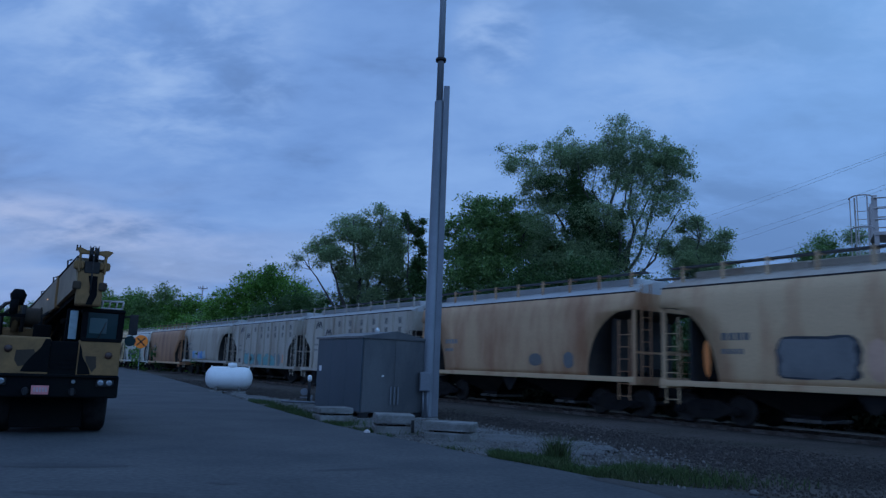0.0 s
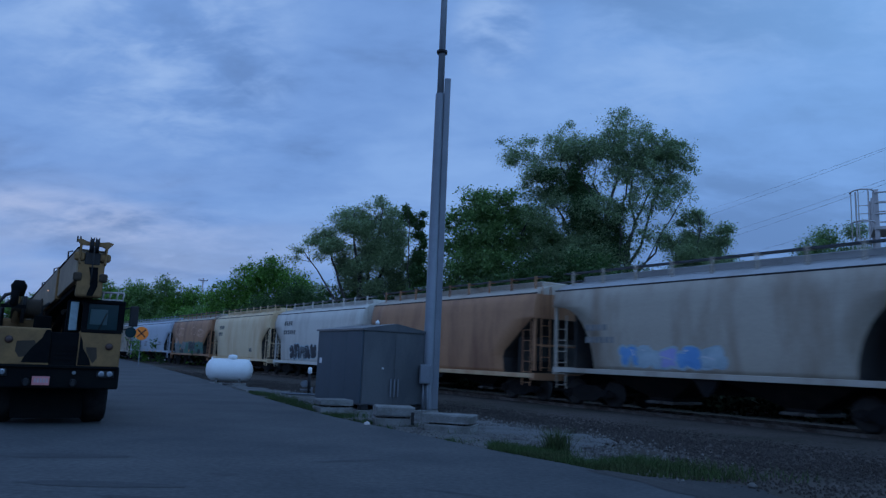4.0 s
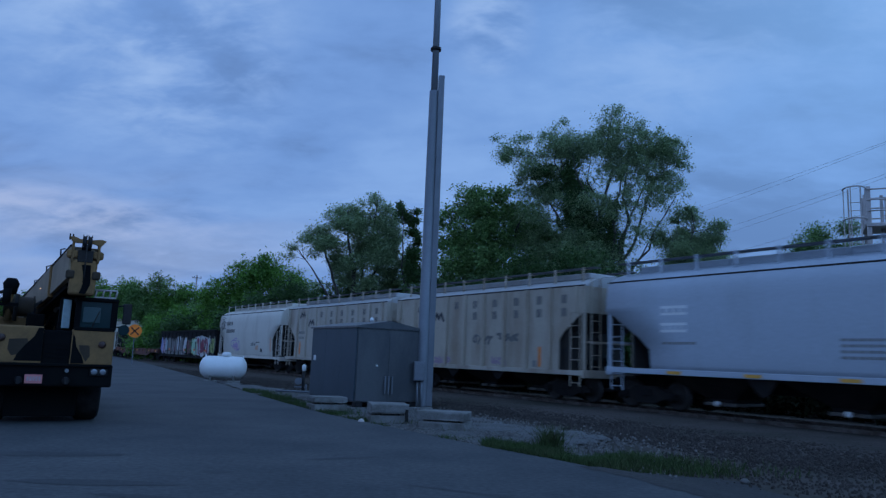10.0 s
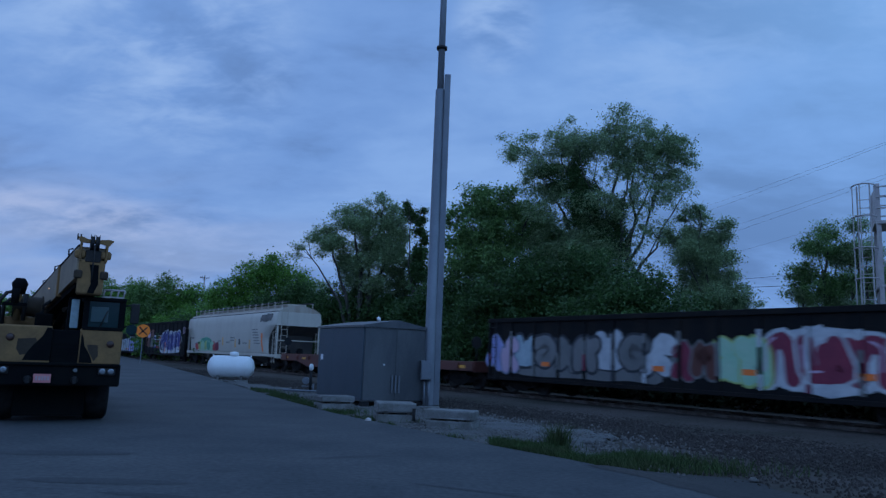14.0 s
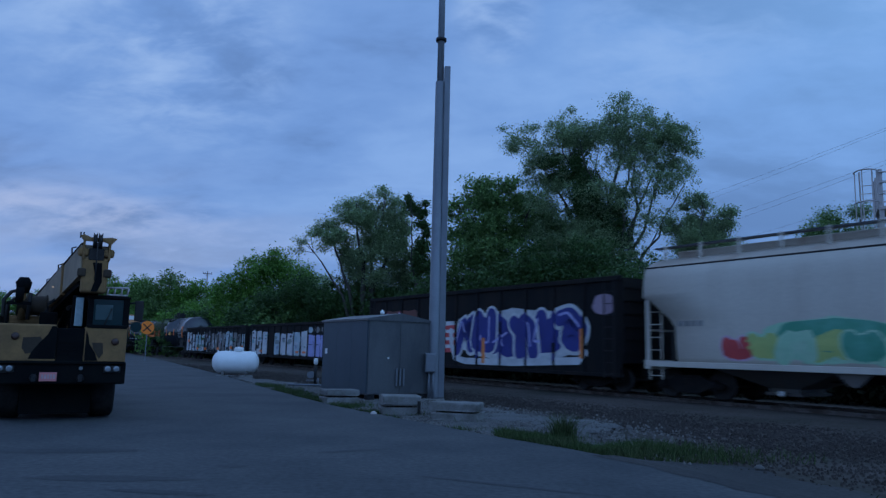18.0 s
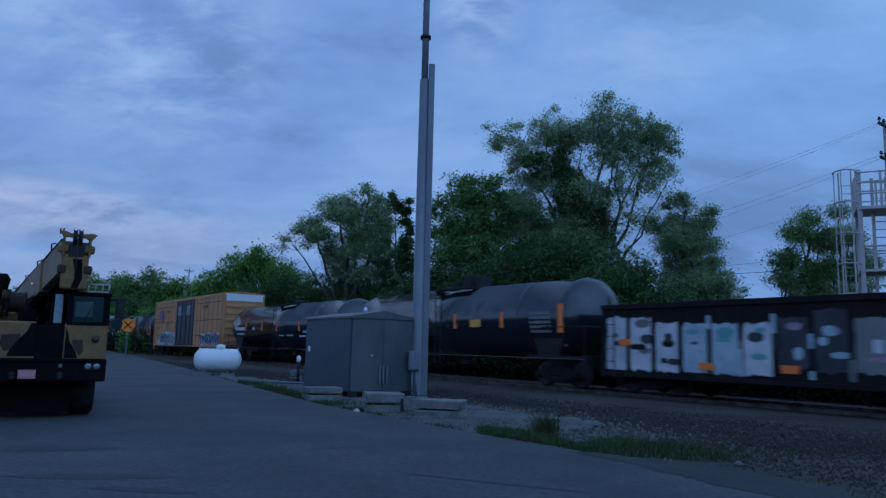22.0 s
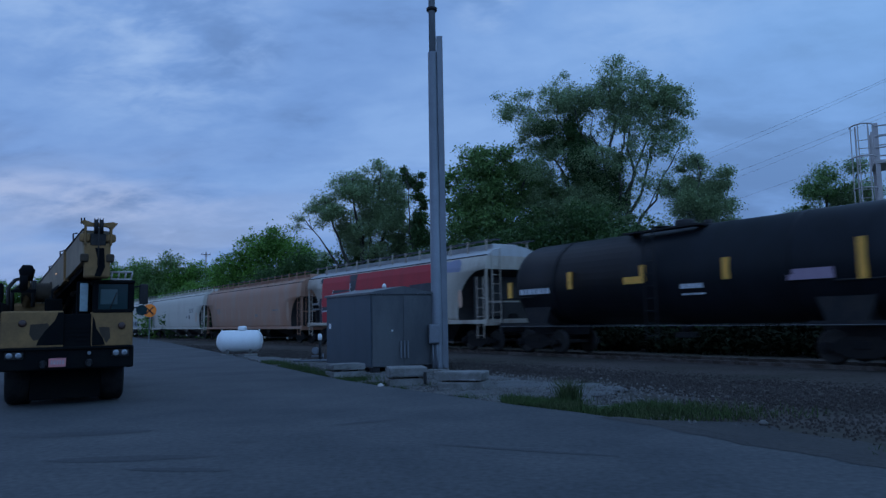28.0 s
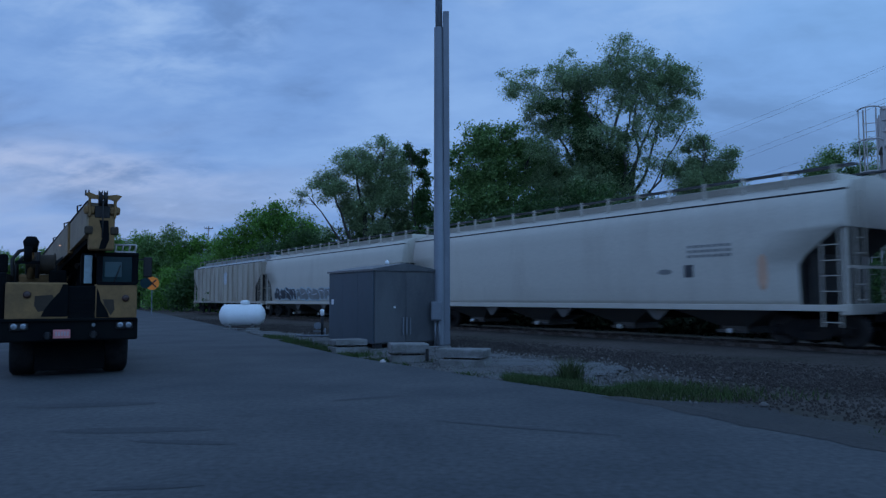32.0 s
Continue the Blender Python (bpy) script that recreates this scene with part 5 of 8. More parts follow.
    rod("lift_ram", [(-0.15, 3.6, 1.2), (0.15, 2.2, 2.15)], 0.09, CAMO_DARK)
    rod("ram_rod", [(0.0, 2.9, 1.7), (0.2, 1.6, 2.4)], 0.05, GALV)
    # boom head
    y = -0.2
    head = block("boom_head", 0.2, 0.60, y - 0.02, y + 0.3, 2.12, 2.70, TAN, 0.04, "tan boom head")
    patch([(0.36, 2.62), (0.5, 2.62), (0.52, 2.3), (0.46, 2.14), (0.36, 2.14), (0.42, 2.35)], y - 0.025, CAMO_DARK, head)
    for x0, x1 in ((0.14, 0.27), (0.53, 0.66)):
        block("head_lug", x0, x1, y - 0.05, y + 0.1, 2.38, 2.52, CAMO_GREEN, 0.03, "", head)
        block("head_cheek", x0 + 0.05, x1 - 0.04, y - 0.05, y + 0.22, 2.66, 3.0, TAN, 0.025, "", head)
        block("cheek_boss", x0 - 0.02, x1 + 0.02, y - 0.02, y + 0.1, 2.72, 2.86, TAN, 0.04, "", head)
    block("head_pocket", 0.29, 0.52, y - 0.03, y + 0.1, 2.66, 2.86, BLACK, 0.01, "", head)
    bm = B()
    prism(bm, [(0.14, 3.06), (0.20, 3.08), (0.30, 3.04), (0.50, 3.04), (0.62, 3.06), (0.70, 3.04), (0.62, 2.94), (0.52, 2.98), (0.28, 2.98), (0.2, 2.98)], 0.1, pose(0, y - 0.05, 0))
    part("head_yoke", bm, TAN, head)
    for x in (0.37, 0.45):
        bm = B()
        lathe(bm, [(-0.03, 0.16), (-0.012, 0.125), (0.012, 0.125), (0.03, 0.16)], 24, "x", (x, y + 0.05, 2.98))
        part("sheave", bm, BLACK, head)
    rod("hoist_cable", [(0.41, y - 0.1, 2.95), (0.41, y - 0.1, 2.5), (0.41, y + 0.05, 2.2)], 0.012, BLACK, head, 6)
    for x in (0.145, 0.19):
        rod("head_pin", [(x, y, 3.02), (x, y, 3.12)], 0.012, BLACK, head, 6)
    return root


AMBER = mat("amber_lamp", (0.9, 0.55, 0.3), 0.4)
AMBER.node_tree.nodes["Principled BSDF"].inputs["Emission Color"].default_value = (1.0, 0.55, 0.28, 1)
AMBER.node_tree.nodes["Principled BSDF"].inputs["Emission Strength"].default_value = 0.5
RUST_CAP = mat("dark_reflector", (0.05, 0.02, 0.014), 0.4, 0, (0.03, 0.014, 0.01))
PLATE_INK = mat("plate_marks", (0.45, 0.32, 0.32), 0.6)
PALEGLASS = mat("pale_window", (0.42, 0.56, 0.58), 0.15, 0, (0.14, 0.2, 0.22), 0.5, 3, 0.03, 10, 0, spec=0.8)
CAB_PALE = mat("cab_pane", (0.05, 0.085, 0.09), 0.1, 0, (0.03, 0.06, 0.065), 0.3, 2, 0.02, 10, 0.0, spec=0.6)
CAB_GLASS = mat("cab_glass", (0.012, 0.03, 0.034), 0.12, 0, (0.02, 0.04, 0.045), 0.3, 2, 0.02, 10, 0.0, spec=0.3)
BOOMPAINT = mat("boom_paint", (0.27, 0.20, 0.13), 0.7, 0, (0.17, 0.12, 0.08), 0.6, 2, 0.08, 25, 0.06)
crane()

# ---- the train ----
WHEELSETS = []


def wheelset(bm):
    lathe(bm, [(-1.0, 0.07), (1.0, 0.07)], 10, "y")
    for e in (-1, 1):
        lathe(bm, [(e * 0.66, 0.12), (e * 0.68, 0.45), (e * 0.72, 0.45), (e * 0.72, 0.42), (e * 0.80, 0.41), (e * 0.80, 0.36), (e * 0.77, 0.3), (e * 0.79, 0.13)], 22, "y")


def side_frame(bm):
    prism(bm, [(-1.1, 0.36), (-1.1, 0.52), (-0.72, 0.56), (-0.42, 0.72), (0.42, 0.72), (0.72, 0.56), (1.1, 0.52), (1.1, 0.36), (0.68, 0.36), (0.3, 0.2), (-0.3, 0.2), (-0.68, 0.36)], 0.14)
    for x in (-0.88, 0.88):
        lathe(bm, [(-0.07, 0.14), (0.0, 0.15), (0.1, 0.15)], 14, "y", (x, -0.02, 0.44))
        lathe(bm, [(-0.10, 0.05), (-0.07, 0.10)], 10, "y", (x, -0.02, 0.44))


def spring(bm):
    for x in (-0.16, 0, 0.16):
        for k in range(4):
            lathe(bm, [(0.26 + k * 0.08, 0.06), (0.30 + k * 0.08, 0.075), (0.335 + k * 0.08, 0.06)], 8, "z", (x, 0.0, 0))


def bogie(car, x):
    bolster = part("bogie", shared(("bogie",), lambda bm: (box(bm, -0.2, 0.2, -1.15, 1.15, 0.42, 0.62, 0.03), lathe(bm, [(0.62, 0.3), (0.74, 0.3)], 16)), UNDER), UNDER, car, at=pose(x, 0, 0))
    for y in (-1.12, 0.98):
        part("side_frame", shared(("side_frame",), side_frame, UNDER), UNDER, bolster, at=pose(0, y, 0))
        part("spring", shared(("spring",), spring, UNDER), UNDER, bolster, at=pose(0, y + 0.07, 0))
    for ax in (-0.88, 0.88):
        w = part("wheelset", shared(("wheelset",), wheelset, WHEEL), WHEEL, bolster, at=pose(ax, 0, 0.45))
        WHEELSETS.append((w, ax))


def running_gear(car, length, inset=2.0):
    for e in (-1, 1):
        bogie(car, e * (length / 2 - inset))
        part("coupler", shared(("coupler",), lambda bm: (box(bm, -0.35, 0.35, -0.09, 0.09, 0.72, 0.92, 0.02), box(bm, 0.2, 0.5, -0.17, 0.15, 0.66, 0.98, 0.04), box(bm, -0.55, -0.3, -0.3, 0.3, 0.66, 1.0)), UNDER),
             UNDER, car, at=pose(e * (length / 2 - 0.4), 0, 0, 0, 0, 0 if e > 0 else 180))
        part("air_hose", shared(("air_hose",), lambda bm: (bar(bm, (0, 0.35, 0.75), (0.2, 0.3, 0.5), 0.025), bar(bm, (0.2, 0.3, 0.5), (0.4, 0.2, 0.42), 0.025)), BLACK), BLACK, car,
             at=pose(e * (length / 2 - 0.5), 0, 0, 0, 0, 0 if e > 0 else 180))


# spray-painted shapes: loops and hooks, no words
def arc(cx, cz, rx, rz, a0, a1, n=7):
    return [(cx + rx * math.cos(radians(a0 + (a1 - a0) * i / n)), cz + rz * math.sin(radians(a0 + (a1 - a0) * i / n))) for i in range(n + 1)]



def ribbon(bm, pts, r, wall, off):
    """One broad stroke through the points, with round ends."""
    pts = [Vector(p) for p in pts]
    dirs = [(pts[min(i + 1, len(pts) - 1)] - pts[max(i - 1, 0)]).normalized() for i in range(len(pts))]
    put = lambda q: bm.verts.new((q.x, -(wall(q.y) + off), q.y))
    rows = [[put(p + Vector((-d.y, d.x)) * r * k) for k in (1, 0, -1)] for p, d in zip(pts, dirs)]
    for a, b in zip(rows, rows[1:]):
        bm.faces.new((a[0], a[1], b[1], b[0]))
        bm.faces.new((a[1], a[2], b[2], b[1]))
    for p, d, row, sign in ((pts[0], dirs[0], rows[0], -1), (pts[-1], dirs[-1], rows[-1], 1)):
        n = Vector((-d.y, d.x))
        cap = [put(p + n * r * math.cos(t) + d * sign * r * math.sin(t)) for t in (math.pi * i / 6 for i in range(1, 6))]
        bm.faces.new([row[0], *cap, row[2], row[1]])


def column(x0, x1, z0, z1, round_top=0.5, n=9):
    """The outline of a plump upright shape with a rounded top."""
    r = (x1 - x0) / 2
    c, k = (x0 + x1) / 2, min(r, (z1 - z0) * round_top)
    return [(x0, z0), (x1, z0)] + [(c + r * math.cos(math.pi * i / n), z1 - k + k * math.sin(math.pi * i / n)) for i in range(n + 1)]


def plate(outline, wall, off):
    bm = B()
    bm.faces.new([bm.verts.new((x, -(wall(z) + off), z)) for x, z in outline])
    return bm


GLYPHS = (
    (((0.1, 0.0), (0.3, 0.9), (0.62, 0.45), (0.8, 1.0), (0.95, 0.1)),),
    (((0.1, 0.8), (0.5, 1.0), (0.62, 0.35), (0.15, 0.05)), ((0.6, 0.35), (1.0, 0.6), (0.9, 0.0))),
    (((0.75, 1.0), (0.15, 0.55), (0.85, 0.5), (0.25, 0.0)), ((0.8, 0.5), (1.05, 0.15))),
    (((0.05, 0.0), (0.2, 0.75), (0.55, 0.95), (0.75, 0.55), (0.7, 0.0)), ((0.7, 0.6), (1.05, 0.85))),
    (((0.15, 1.0), (0.05, 0.15), (0.95, 0.2), (0.85, 0.95)), ((0.5, 0.15), (0.55, 0.75))),
    (((0.95, 0.9), (0.4, 1.0), (0.05, 0.6), (0.4, 0.15), (0.85, 0.3), (0.55, 0.65)),),
    (((0.05, 0.1), (0.95, 0.5), (0.1, 0.92)), ((0.5, 0.35), (0.6, 0.0), (1.0, 0.05))))


def wild(car, x0, x1, z0, z1, count, fill, rim, wall, seed, fat=0.17, edge=0.06, shine=None, label="broad spray-painted strokes that cannot be read"):
    """A row of thick sprayed signs, each of a few bent strokes, mirrored and leaning by chance, with a rim round them."""
    rnd = random.Random(seed)
    fills = fill if isinstance(fill, tuple) else (fill,)
    step = (x1 - x0) / count
    r = fat * step
    last = None
    for i in range(count):
        g = rnd.choice([q for q in range(len(GLYPHS)) if q != last])
        last = g
        flip, lean = rnd.random() < 0.5, rnd.uniform(-0.25, 0.25)
        low, high = z0 + r + edge + rnd.uniform(0, 0.06) * (z1 - z0), z1 - r - edge - rnd.uniform(0, 0.12) * (z1 - z0)
        left, right = x0 + step * (i - 0.06) + r * 0.4, x0 + step * (i + 1.06) - r * 0.4
        under, over, thin = B(), B(), B()
        for k, stroke in enumerate(GLYPHS[g]):
            raw = [(1 - a if flip else a, b) for a, b in stroke]
            raw = [(left + (right - left) * (a + lean * (b - 0.5)) + rnd.uniform(-0.04, 0.04) * step, low + (high - low) * b) for a, b in raw]
            pts = []
            for a, b in zip(raw, raw[1:]):
                n = max(2, int(math.hypot(b[0] - a[0], b[1] - a[1]) / 0.12))
                pts += [(a[0] + (b[0] - a[0]) * j / n, a[1] + (b[1] - a[1]) * j / n) for j in range(n)]
            pts.append(raw[-1])
            soft = [pts[0]] + [((a[0] + 2 * b[0] + c[0]) / 4, (a[1] + 2 * b[1] + c[1]) / 4) for a, b, c in zip(pts, pts[1:], pts[2:])] + [pts[-1]]
            ribbon(under, soft, r + edge, wall, 0.004 + 0.0015 * k + 0.011 * (i % 2))
            ribbon(over, soft, r * rnd.uniform(0.85, 1.08), wall, 0.0095 + 0.0015 * k + 0.011 * (i % 2))
            if shine is not None and len(soft) > 6:
                ribbon(thin, [(x - r * 0.45, z + r * 0.3) for x, z in soft[1:len(soft) // 2]], r * 0.14, wall, 0.026)
        part("graffiti", under, rim, car, label)
        part("graffiti", over, rnd.choice(fills), car, label)
        if shine is not None and len(thin.verts):
            part("graffiti", thin, shine, car)
        else:
            thin.free()


def chevrons(car, x, z, wide, tall, material, wall):
    """A painted emblem: a plain zigzag."""
    bm = B()
    raw = [(x + wide * a, z + tall * b) for a, b in ((-0.5, -0.35), (-0.22, 0.45), (0.0, -0.2), (0.22, 0.45), (0.5, -0.35))]
    pts = [(a[0] + (b[0] - a[0]) * j / 4, a[1] + (b[1] - a[1]) * j / 4) for a, b in zip(raw, raw[1:]) for j in range(4)] + [raw[-1]]
    ribbon(bm, pts, tall * 0.17, wall, 0.008)
    part("emblem", bm, material, car, "dark zigzag emblem")


def panels(car, half, posts, x0, x1, z0, z1, fills, marks, wall, seed, label="upright fields of worn spray paint"):
    """Worn spray paint in the fields between the side posts, with dark cuts and spots on it."""
    rnd = random.Random(seed)
    step = (2 * half - 0.24) / (posts - 1)
    for i in range(posts - 1):
        x = -half + 0.12 + step * (i + 0.5)
        if not x0 < x < x1:
            continue
        wide = step - 0.1
        low, top = z0 + rnd.uniform(0, 0.05), z1 - rnd.uniform(0, 0.3)
        blotch(car, x, (low + top) / 2, wide, top - low, rnd.choice(fills), wall, rnd.randrange(999), label, 0.004, True)
        for k in range(rnd.choice((2, 3, 4))):
            blotch(car, x + rnd.uniform(-0.3, 0.3) * wide, rnd.uniform(low + 0.3, top - 0.12), wide * rnd.uniform(0.2, 0.7), rnd.uniform(0.08, 0.34), rnd.choice(marks), wall, rnd.randrange(999), "", 0.008 + 0.002 * k, rnd.random() < 0.4)


def sketch(car, x, z, wide, tall, material, wall, seed):
    """A sprayed outline: overlapping thin loops."""
    rnd = random.Random(seed)
    for k in range(5):
        cx, cz = x + wide * rnd.uniform(-0.33, 0.33), z + tall * rnd.uniform(-0.25, 0.25)
        bm = B()
        ribbon(bm, arc(cx, cz, wide * rnd.uniform(0.14, 0.26), tall * rnd.uniform(0.18, 0.34), k * 70, k * 70 + rnd.uniform(200, 330), 14), 0.03, wall, 0.006 + k * 0.001)
        part("graffiti", bm, material, car, "thin sprayed outline")


def paint_posts(car, half, posts, z0, z1, colours, seed, share=0.75, reach=(-99, 99)):
    """The sprayed colours go on over the side posts."""
    rnd = random.Random(seed)
    for i in range(posts):
        x = -half + 0.12 + (2 * half - 0.24) * i / (posts - 1)
        z = z0 if reach[0] < x < reach[1] else z1
        while z < z1 - 0.15:
            h = rnd.uniform(0.2, 0.55)
            if rnd.random() < share:
                bm = B()
                box(bm, x - 0.058, x + 0.058, -1.537, -1.5, z, min(z + h, z1))
                part("post_paint", bm, rnd.choice(colours), car)
            z += h


def blotch(car, x, z, w, h, material, wall, seed, label="", off=0.008, square=False):
    """A patch of paint or rust with an uneven, soft-cornered rim."""
    bm = B()
    rows, n = [], 13
    power, inner = (12, 0.985) if square else (2.4, 1.0)
    for i in range(n):
        v = -1 + 2 * i / (n - 1)
        full = max(0.0, 1 - abs(v * inner) ** power) ** (1 / power)
        pz = z + h / 2 * v
        left, right = (x + e * w / 2 * max(0.05, full * (1 + 0.16 * noise.noise((seed * 1.7, v * 1.6, e * 9.0)) + 0.05 * noise.noise((seed * 2.3, v * 6, e * 5.0)))) for e in (-1, 1))
        rows.append([bm.verts.new((left + (right - left) * k / 6, -(wall(pz) + off), pz + (h * 0.09 * noise.noise((seed * 0.9, k * 0.7, i)) if i in (0, n - 1) else 0.0))) for k in range(7)])
    for lower, upper in zip(rows, rows[1:]):
        for k in range(6):
            bm.faces.new((lower[k], lower[k + 1], upper[k + 1], upper[k]))
    part("paint_patch", bm, material, car, label)


def lettering(car, spots, material, wall, label="small painted lettering"):
    """Plain bars for writing that cannot be read: (x, z, width, height, characters)."""
    for x, z, w, h, n in spots:
        step = w / n
        me = shared(("lettering", material.name, round(step, 3), h), lambda bm: box(bm, -step * 0.37, step * 0.37, 0, 0.05, -h / 2, h / 2), material)
        for i in range(n):
            part("lettering", me, material, car, label, at=pose(x + step * (i + 0.5), -(wall(z) + 0.006), z))


def tape(car, spots, wall, material, w=0.12, h=0.6):
    for x, z in spots:
        bm = B()
        y = -(wall(z) + 0.007)
        box(bm, x - w / 2, x + w / 2, y, y + 0.05, z - h / 2, z + h / 2)
        part("reflector_tape", bm, material, car, "reflective tape strip")


def ladder(bm, wide=0.45, low=0.55, high=3.05, step=0.38):
    for x in (-wide / 2, wide / 2):
        box(bm, x - 0.012, x + 0.012, -0.02, 0.02, low, high)
    z = low + 0.12
    while z < high - 0.1:
        bar(bm, (-wide / 2, 0, z), (wide / 2, 0, z), 0.011, 6)
        z += step


def wall_round(z):
    return float(np.interp(z, [1.0, 1.6, 2.6, 3.5, 3.9, 4.12, 4.28, 4.36], [1.50, 1.575, 1.60, 1.56, 1.46, 1.12, 0.62, 0.0]))


def wall_flat(z):
    return float(np.interp(z, [1.0, 3.9, 3.95, 4.2, 4.32], [1.52, 1.52, 1.46, 0.9, 0.0]))


def hopper(u0, u1, style, body, roof, label, bays=2, sill=None, rails=None, under=UNDER, top=4.36, low=0.94, arch=0.0):
    length = u0 - u1
    car = empty("hopper_car", pose(0, 0, 0), label, "railway hopper car", "cars of the freight train")
    half = length / 2 - 0.5
    rib = style == "rib"
    wall = wall_flat if rib else wall_round
    lift = top - 4.36

    arch = arch or (3.35 if style == "round" else 3.0)
    scoop = 1.75 if arch > 3.2 else 1.45
    base = low + 0.14

    def reach(z):
        if z >= arch:
            return half
        k = (arch - z) / (arch - base)
        if style == "round":
            return half - 0.22 - scoop * math.sqrt(max(0.0, 1 - ((z - base) / (arch - base)) ** 2))
        if style == "angled":
            return half - min(0.1 + 2.6 * k, 1.75)
        return half - 0.15 - min(2.5 * k, 1.05)

    levels = [base, base + 0.15, 1.55, 1.8, 2.1, 2.35, 2.55, 2.68, 2.75, 2.85, 2.95, 3.0, 3.12, 3.22, 3.3, 3.35, 3.6, 3.9, 4.02, 4.12, 4.2, 4.28, 4.33, 4.36]
    bm, rows = B(), []
    cols = 10
    for z in levels:
        y, x = max(wall(z), 0.02), reach(z)
        zz = z + (lift if z > 3.5 else 0)
        ring = [bm.verts.new((-x + 2 * x * i / cols, -y, zz)) for i in range(cols + 1)] + [bm.verts.new((x - 2 * x * i / cols, y, zz)) for i in range(cols + 1)]
        rows.append(ring)
    k = len(rows[0])
    for a, b, z in zip(rows, rows[1:], levels):
        for i in range(k):
            f = bm.faces.new((a[i], a[(i + 1) % k], b[(i + 1) % k], b[i]))
            f.smooth = not rib and i not in (cols, k - 1)
            # end faces below the arch take SLOPE, the recess shade as a colour
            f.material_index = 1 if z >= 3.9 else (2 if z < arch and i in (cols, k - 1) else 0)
    bm.faces.new(rows[0][::-1])
    bm.faces.new(rows[-1])
    shell = part("body", bm, body, car)
    shell.data.materials.append(roof)
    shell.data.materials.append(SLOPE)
    trim = rails or body
    # seam under the roof, side sills, centre sill
    for e in (-1, 1):
        bm = B()
        box(bm, -half, half, e * (wall(3.92) + 0.012) - 0.02, e * (wall(3.92) + 0.012) + 0.02, 3.90 + lift, 3.95 + lift)
        part("eave_strip", bm, BLACK, car)
        bm = B()
        box(bm, -half, half, e * 1.5 - 0.06, e * 1.5 + 0.06, low, base + 0.02, 0.012)
        part("side_sill", bm, sill or body, car)
    bm = B()
    box(bm, -half, half, -0.22, 0.22, 0.66, base - 0.02)
    part("centre_sill", bm, UNDER, car)
    # end platforms, posts and ladders
    for e in (-1, 1):
        m = pose(e * half, 0, 0, 0, 0, 0 if e > 0 else 180)
        part("end_platform", shared(("end_platform", trim.name, low), lambda bm: (box(bm, -2.0, 0.0, -1.5, 1.5, low + 0.04, low + 0.09), box(bm, -0.22, 0.02, -1.55, 1.55, low - 0.08, low + 0.18, 0.015)), trim), trim, car, at=m)
        for y in (-1.46, 1.46):
            tall = arch + 0.02
            part("corner_post", shared(("post", trim.name, tall), lambda bm: box(bm, -0.045, 0.045, -0.045, 0.045, 1.1, tall), trim), trim, car, at=m @ pose(-0.07, y, 0))
        part("crossbar", shared(("crossbar", trim.name), lambda bm: box(bm, -0.05, 0.03, -1.46, 1.46, 2.0, 2.06), trim), trim, car, at=m @ pose(-0.05, 0, 0))
        for y in (-1.53, 1.53):
            part("ladder", shared(("ladder", trim.name), ladder, trim), trim, car, at=m @ pose(-0.42, y, 0))
        part("end_ladder", shared(("end_ladder", trim.name), lambda bm: ladder(bm, 0.42, 1.1, 4.2), trim), trim, car, at=m @ pose(0.06, 1.05 * -1, 0, 0, 0, 90))
        # added dark sheet that stands for the shade deep in the end recess
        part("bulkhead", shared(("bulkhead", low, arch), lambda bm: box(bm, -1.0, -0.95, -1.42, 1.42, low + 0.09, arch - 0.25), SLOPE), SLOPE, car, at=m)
        part("brake_gear", shared(("brake_gear",), lambda bm: (box(bm, -1.2, -0.5, -0.9, -0.3, 1.05, 1.45, 0.03), lathe(bm, [(-1.5, 0.2), (-0.7, 0.2)], 14, "x", (0, 0.5, 1.35)), bar(bm, (-0.3, -0.6, 1.2), (-0.3, -0.6, 2.2), 0.04)), UNDER), UNDER, car, at=m)
    # bays under the car
    span = (2 * half - 3.4) / bays
    for i in range(bays):
        x = -half + 1.7 + span * (i + 0.5)

        def bay(bm, s=span):
            q = [[bm.verts.new((sx * lx, sy * ly, z)) for sx, sy in ((-1, -1), (1, -1), (1, 1), (-1, 1))] for lx, ly, z in ((s * 0.48, 1.46, base + 0.01), (0.42, 0.62, 0.46), (0.42, 0.62, 0.36))]
            for a, b in zip(q, q[1:]):
                for j in range(4):
                    bm.faces.new((a[j], a[(j + 1) % 4], b[(j + 1) % 4], b[j]))
            bm.faces.new(q[0][::-1])
            bm.faces.new(q[2])
        part("hopper_bay", shared(("hopper_bay", round(span, 2), under.name, low), bay, under), under, car, at=pose(x, 0, 0))
        part("outlet_gate", shared(("outlet_gate",), lambda bm: (box(bm, -0.5, 0.5, -0.72, 0.72, 0.27, 0.36, 0.02), bar(bm, (0.1, -0.95, 0.34), (0.1, -0.7, 0.34), 0.04)), GATE), GATE, car, at=pose(x, 0, 0))
        if bays > 3:
            part("outlet_cap", shared(("outlet_cap",), lambda bm: lathe(bm, [(-1.02, 0.03), (-1.0, 0.075), (-0.9, 0.075)], 12, "y", (0.1, 0, 0.34)), WHITE), WHITE, car, "pale outlet cap", at=pose(x, 0, 0))
        if rib or i:
            part("gusset", shared(("gusset", under.name, low), lambda bm: prism(bm, [(-0.08, 0.62), (0.08, 0.62), (0.5, low + 0.06), (-0.5, low + 0.06)], 0.05), under), under, car, at=pose(x - span / 2, -1.44, 0))
    # roof: hatch covers, running boards and their brackets
    n = max(4, int(half * 2 / 1.25))
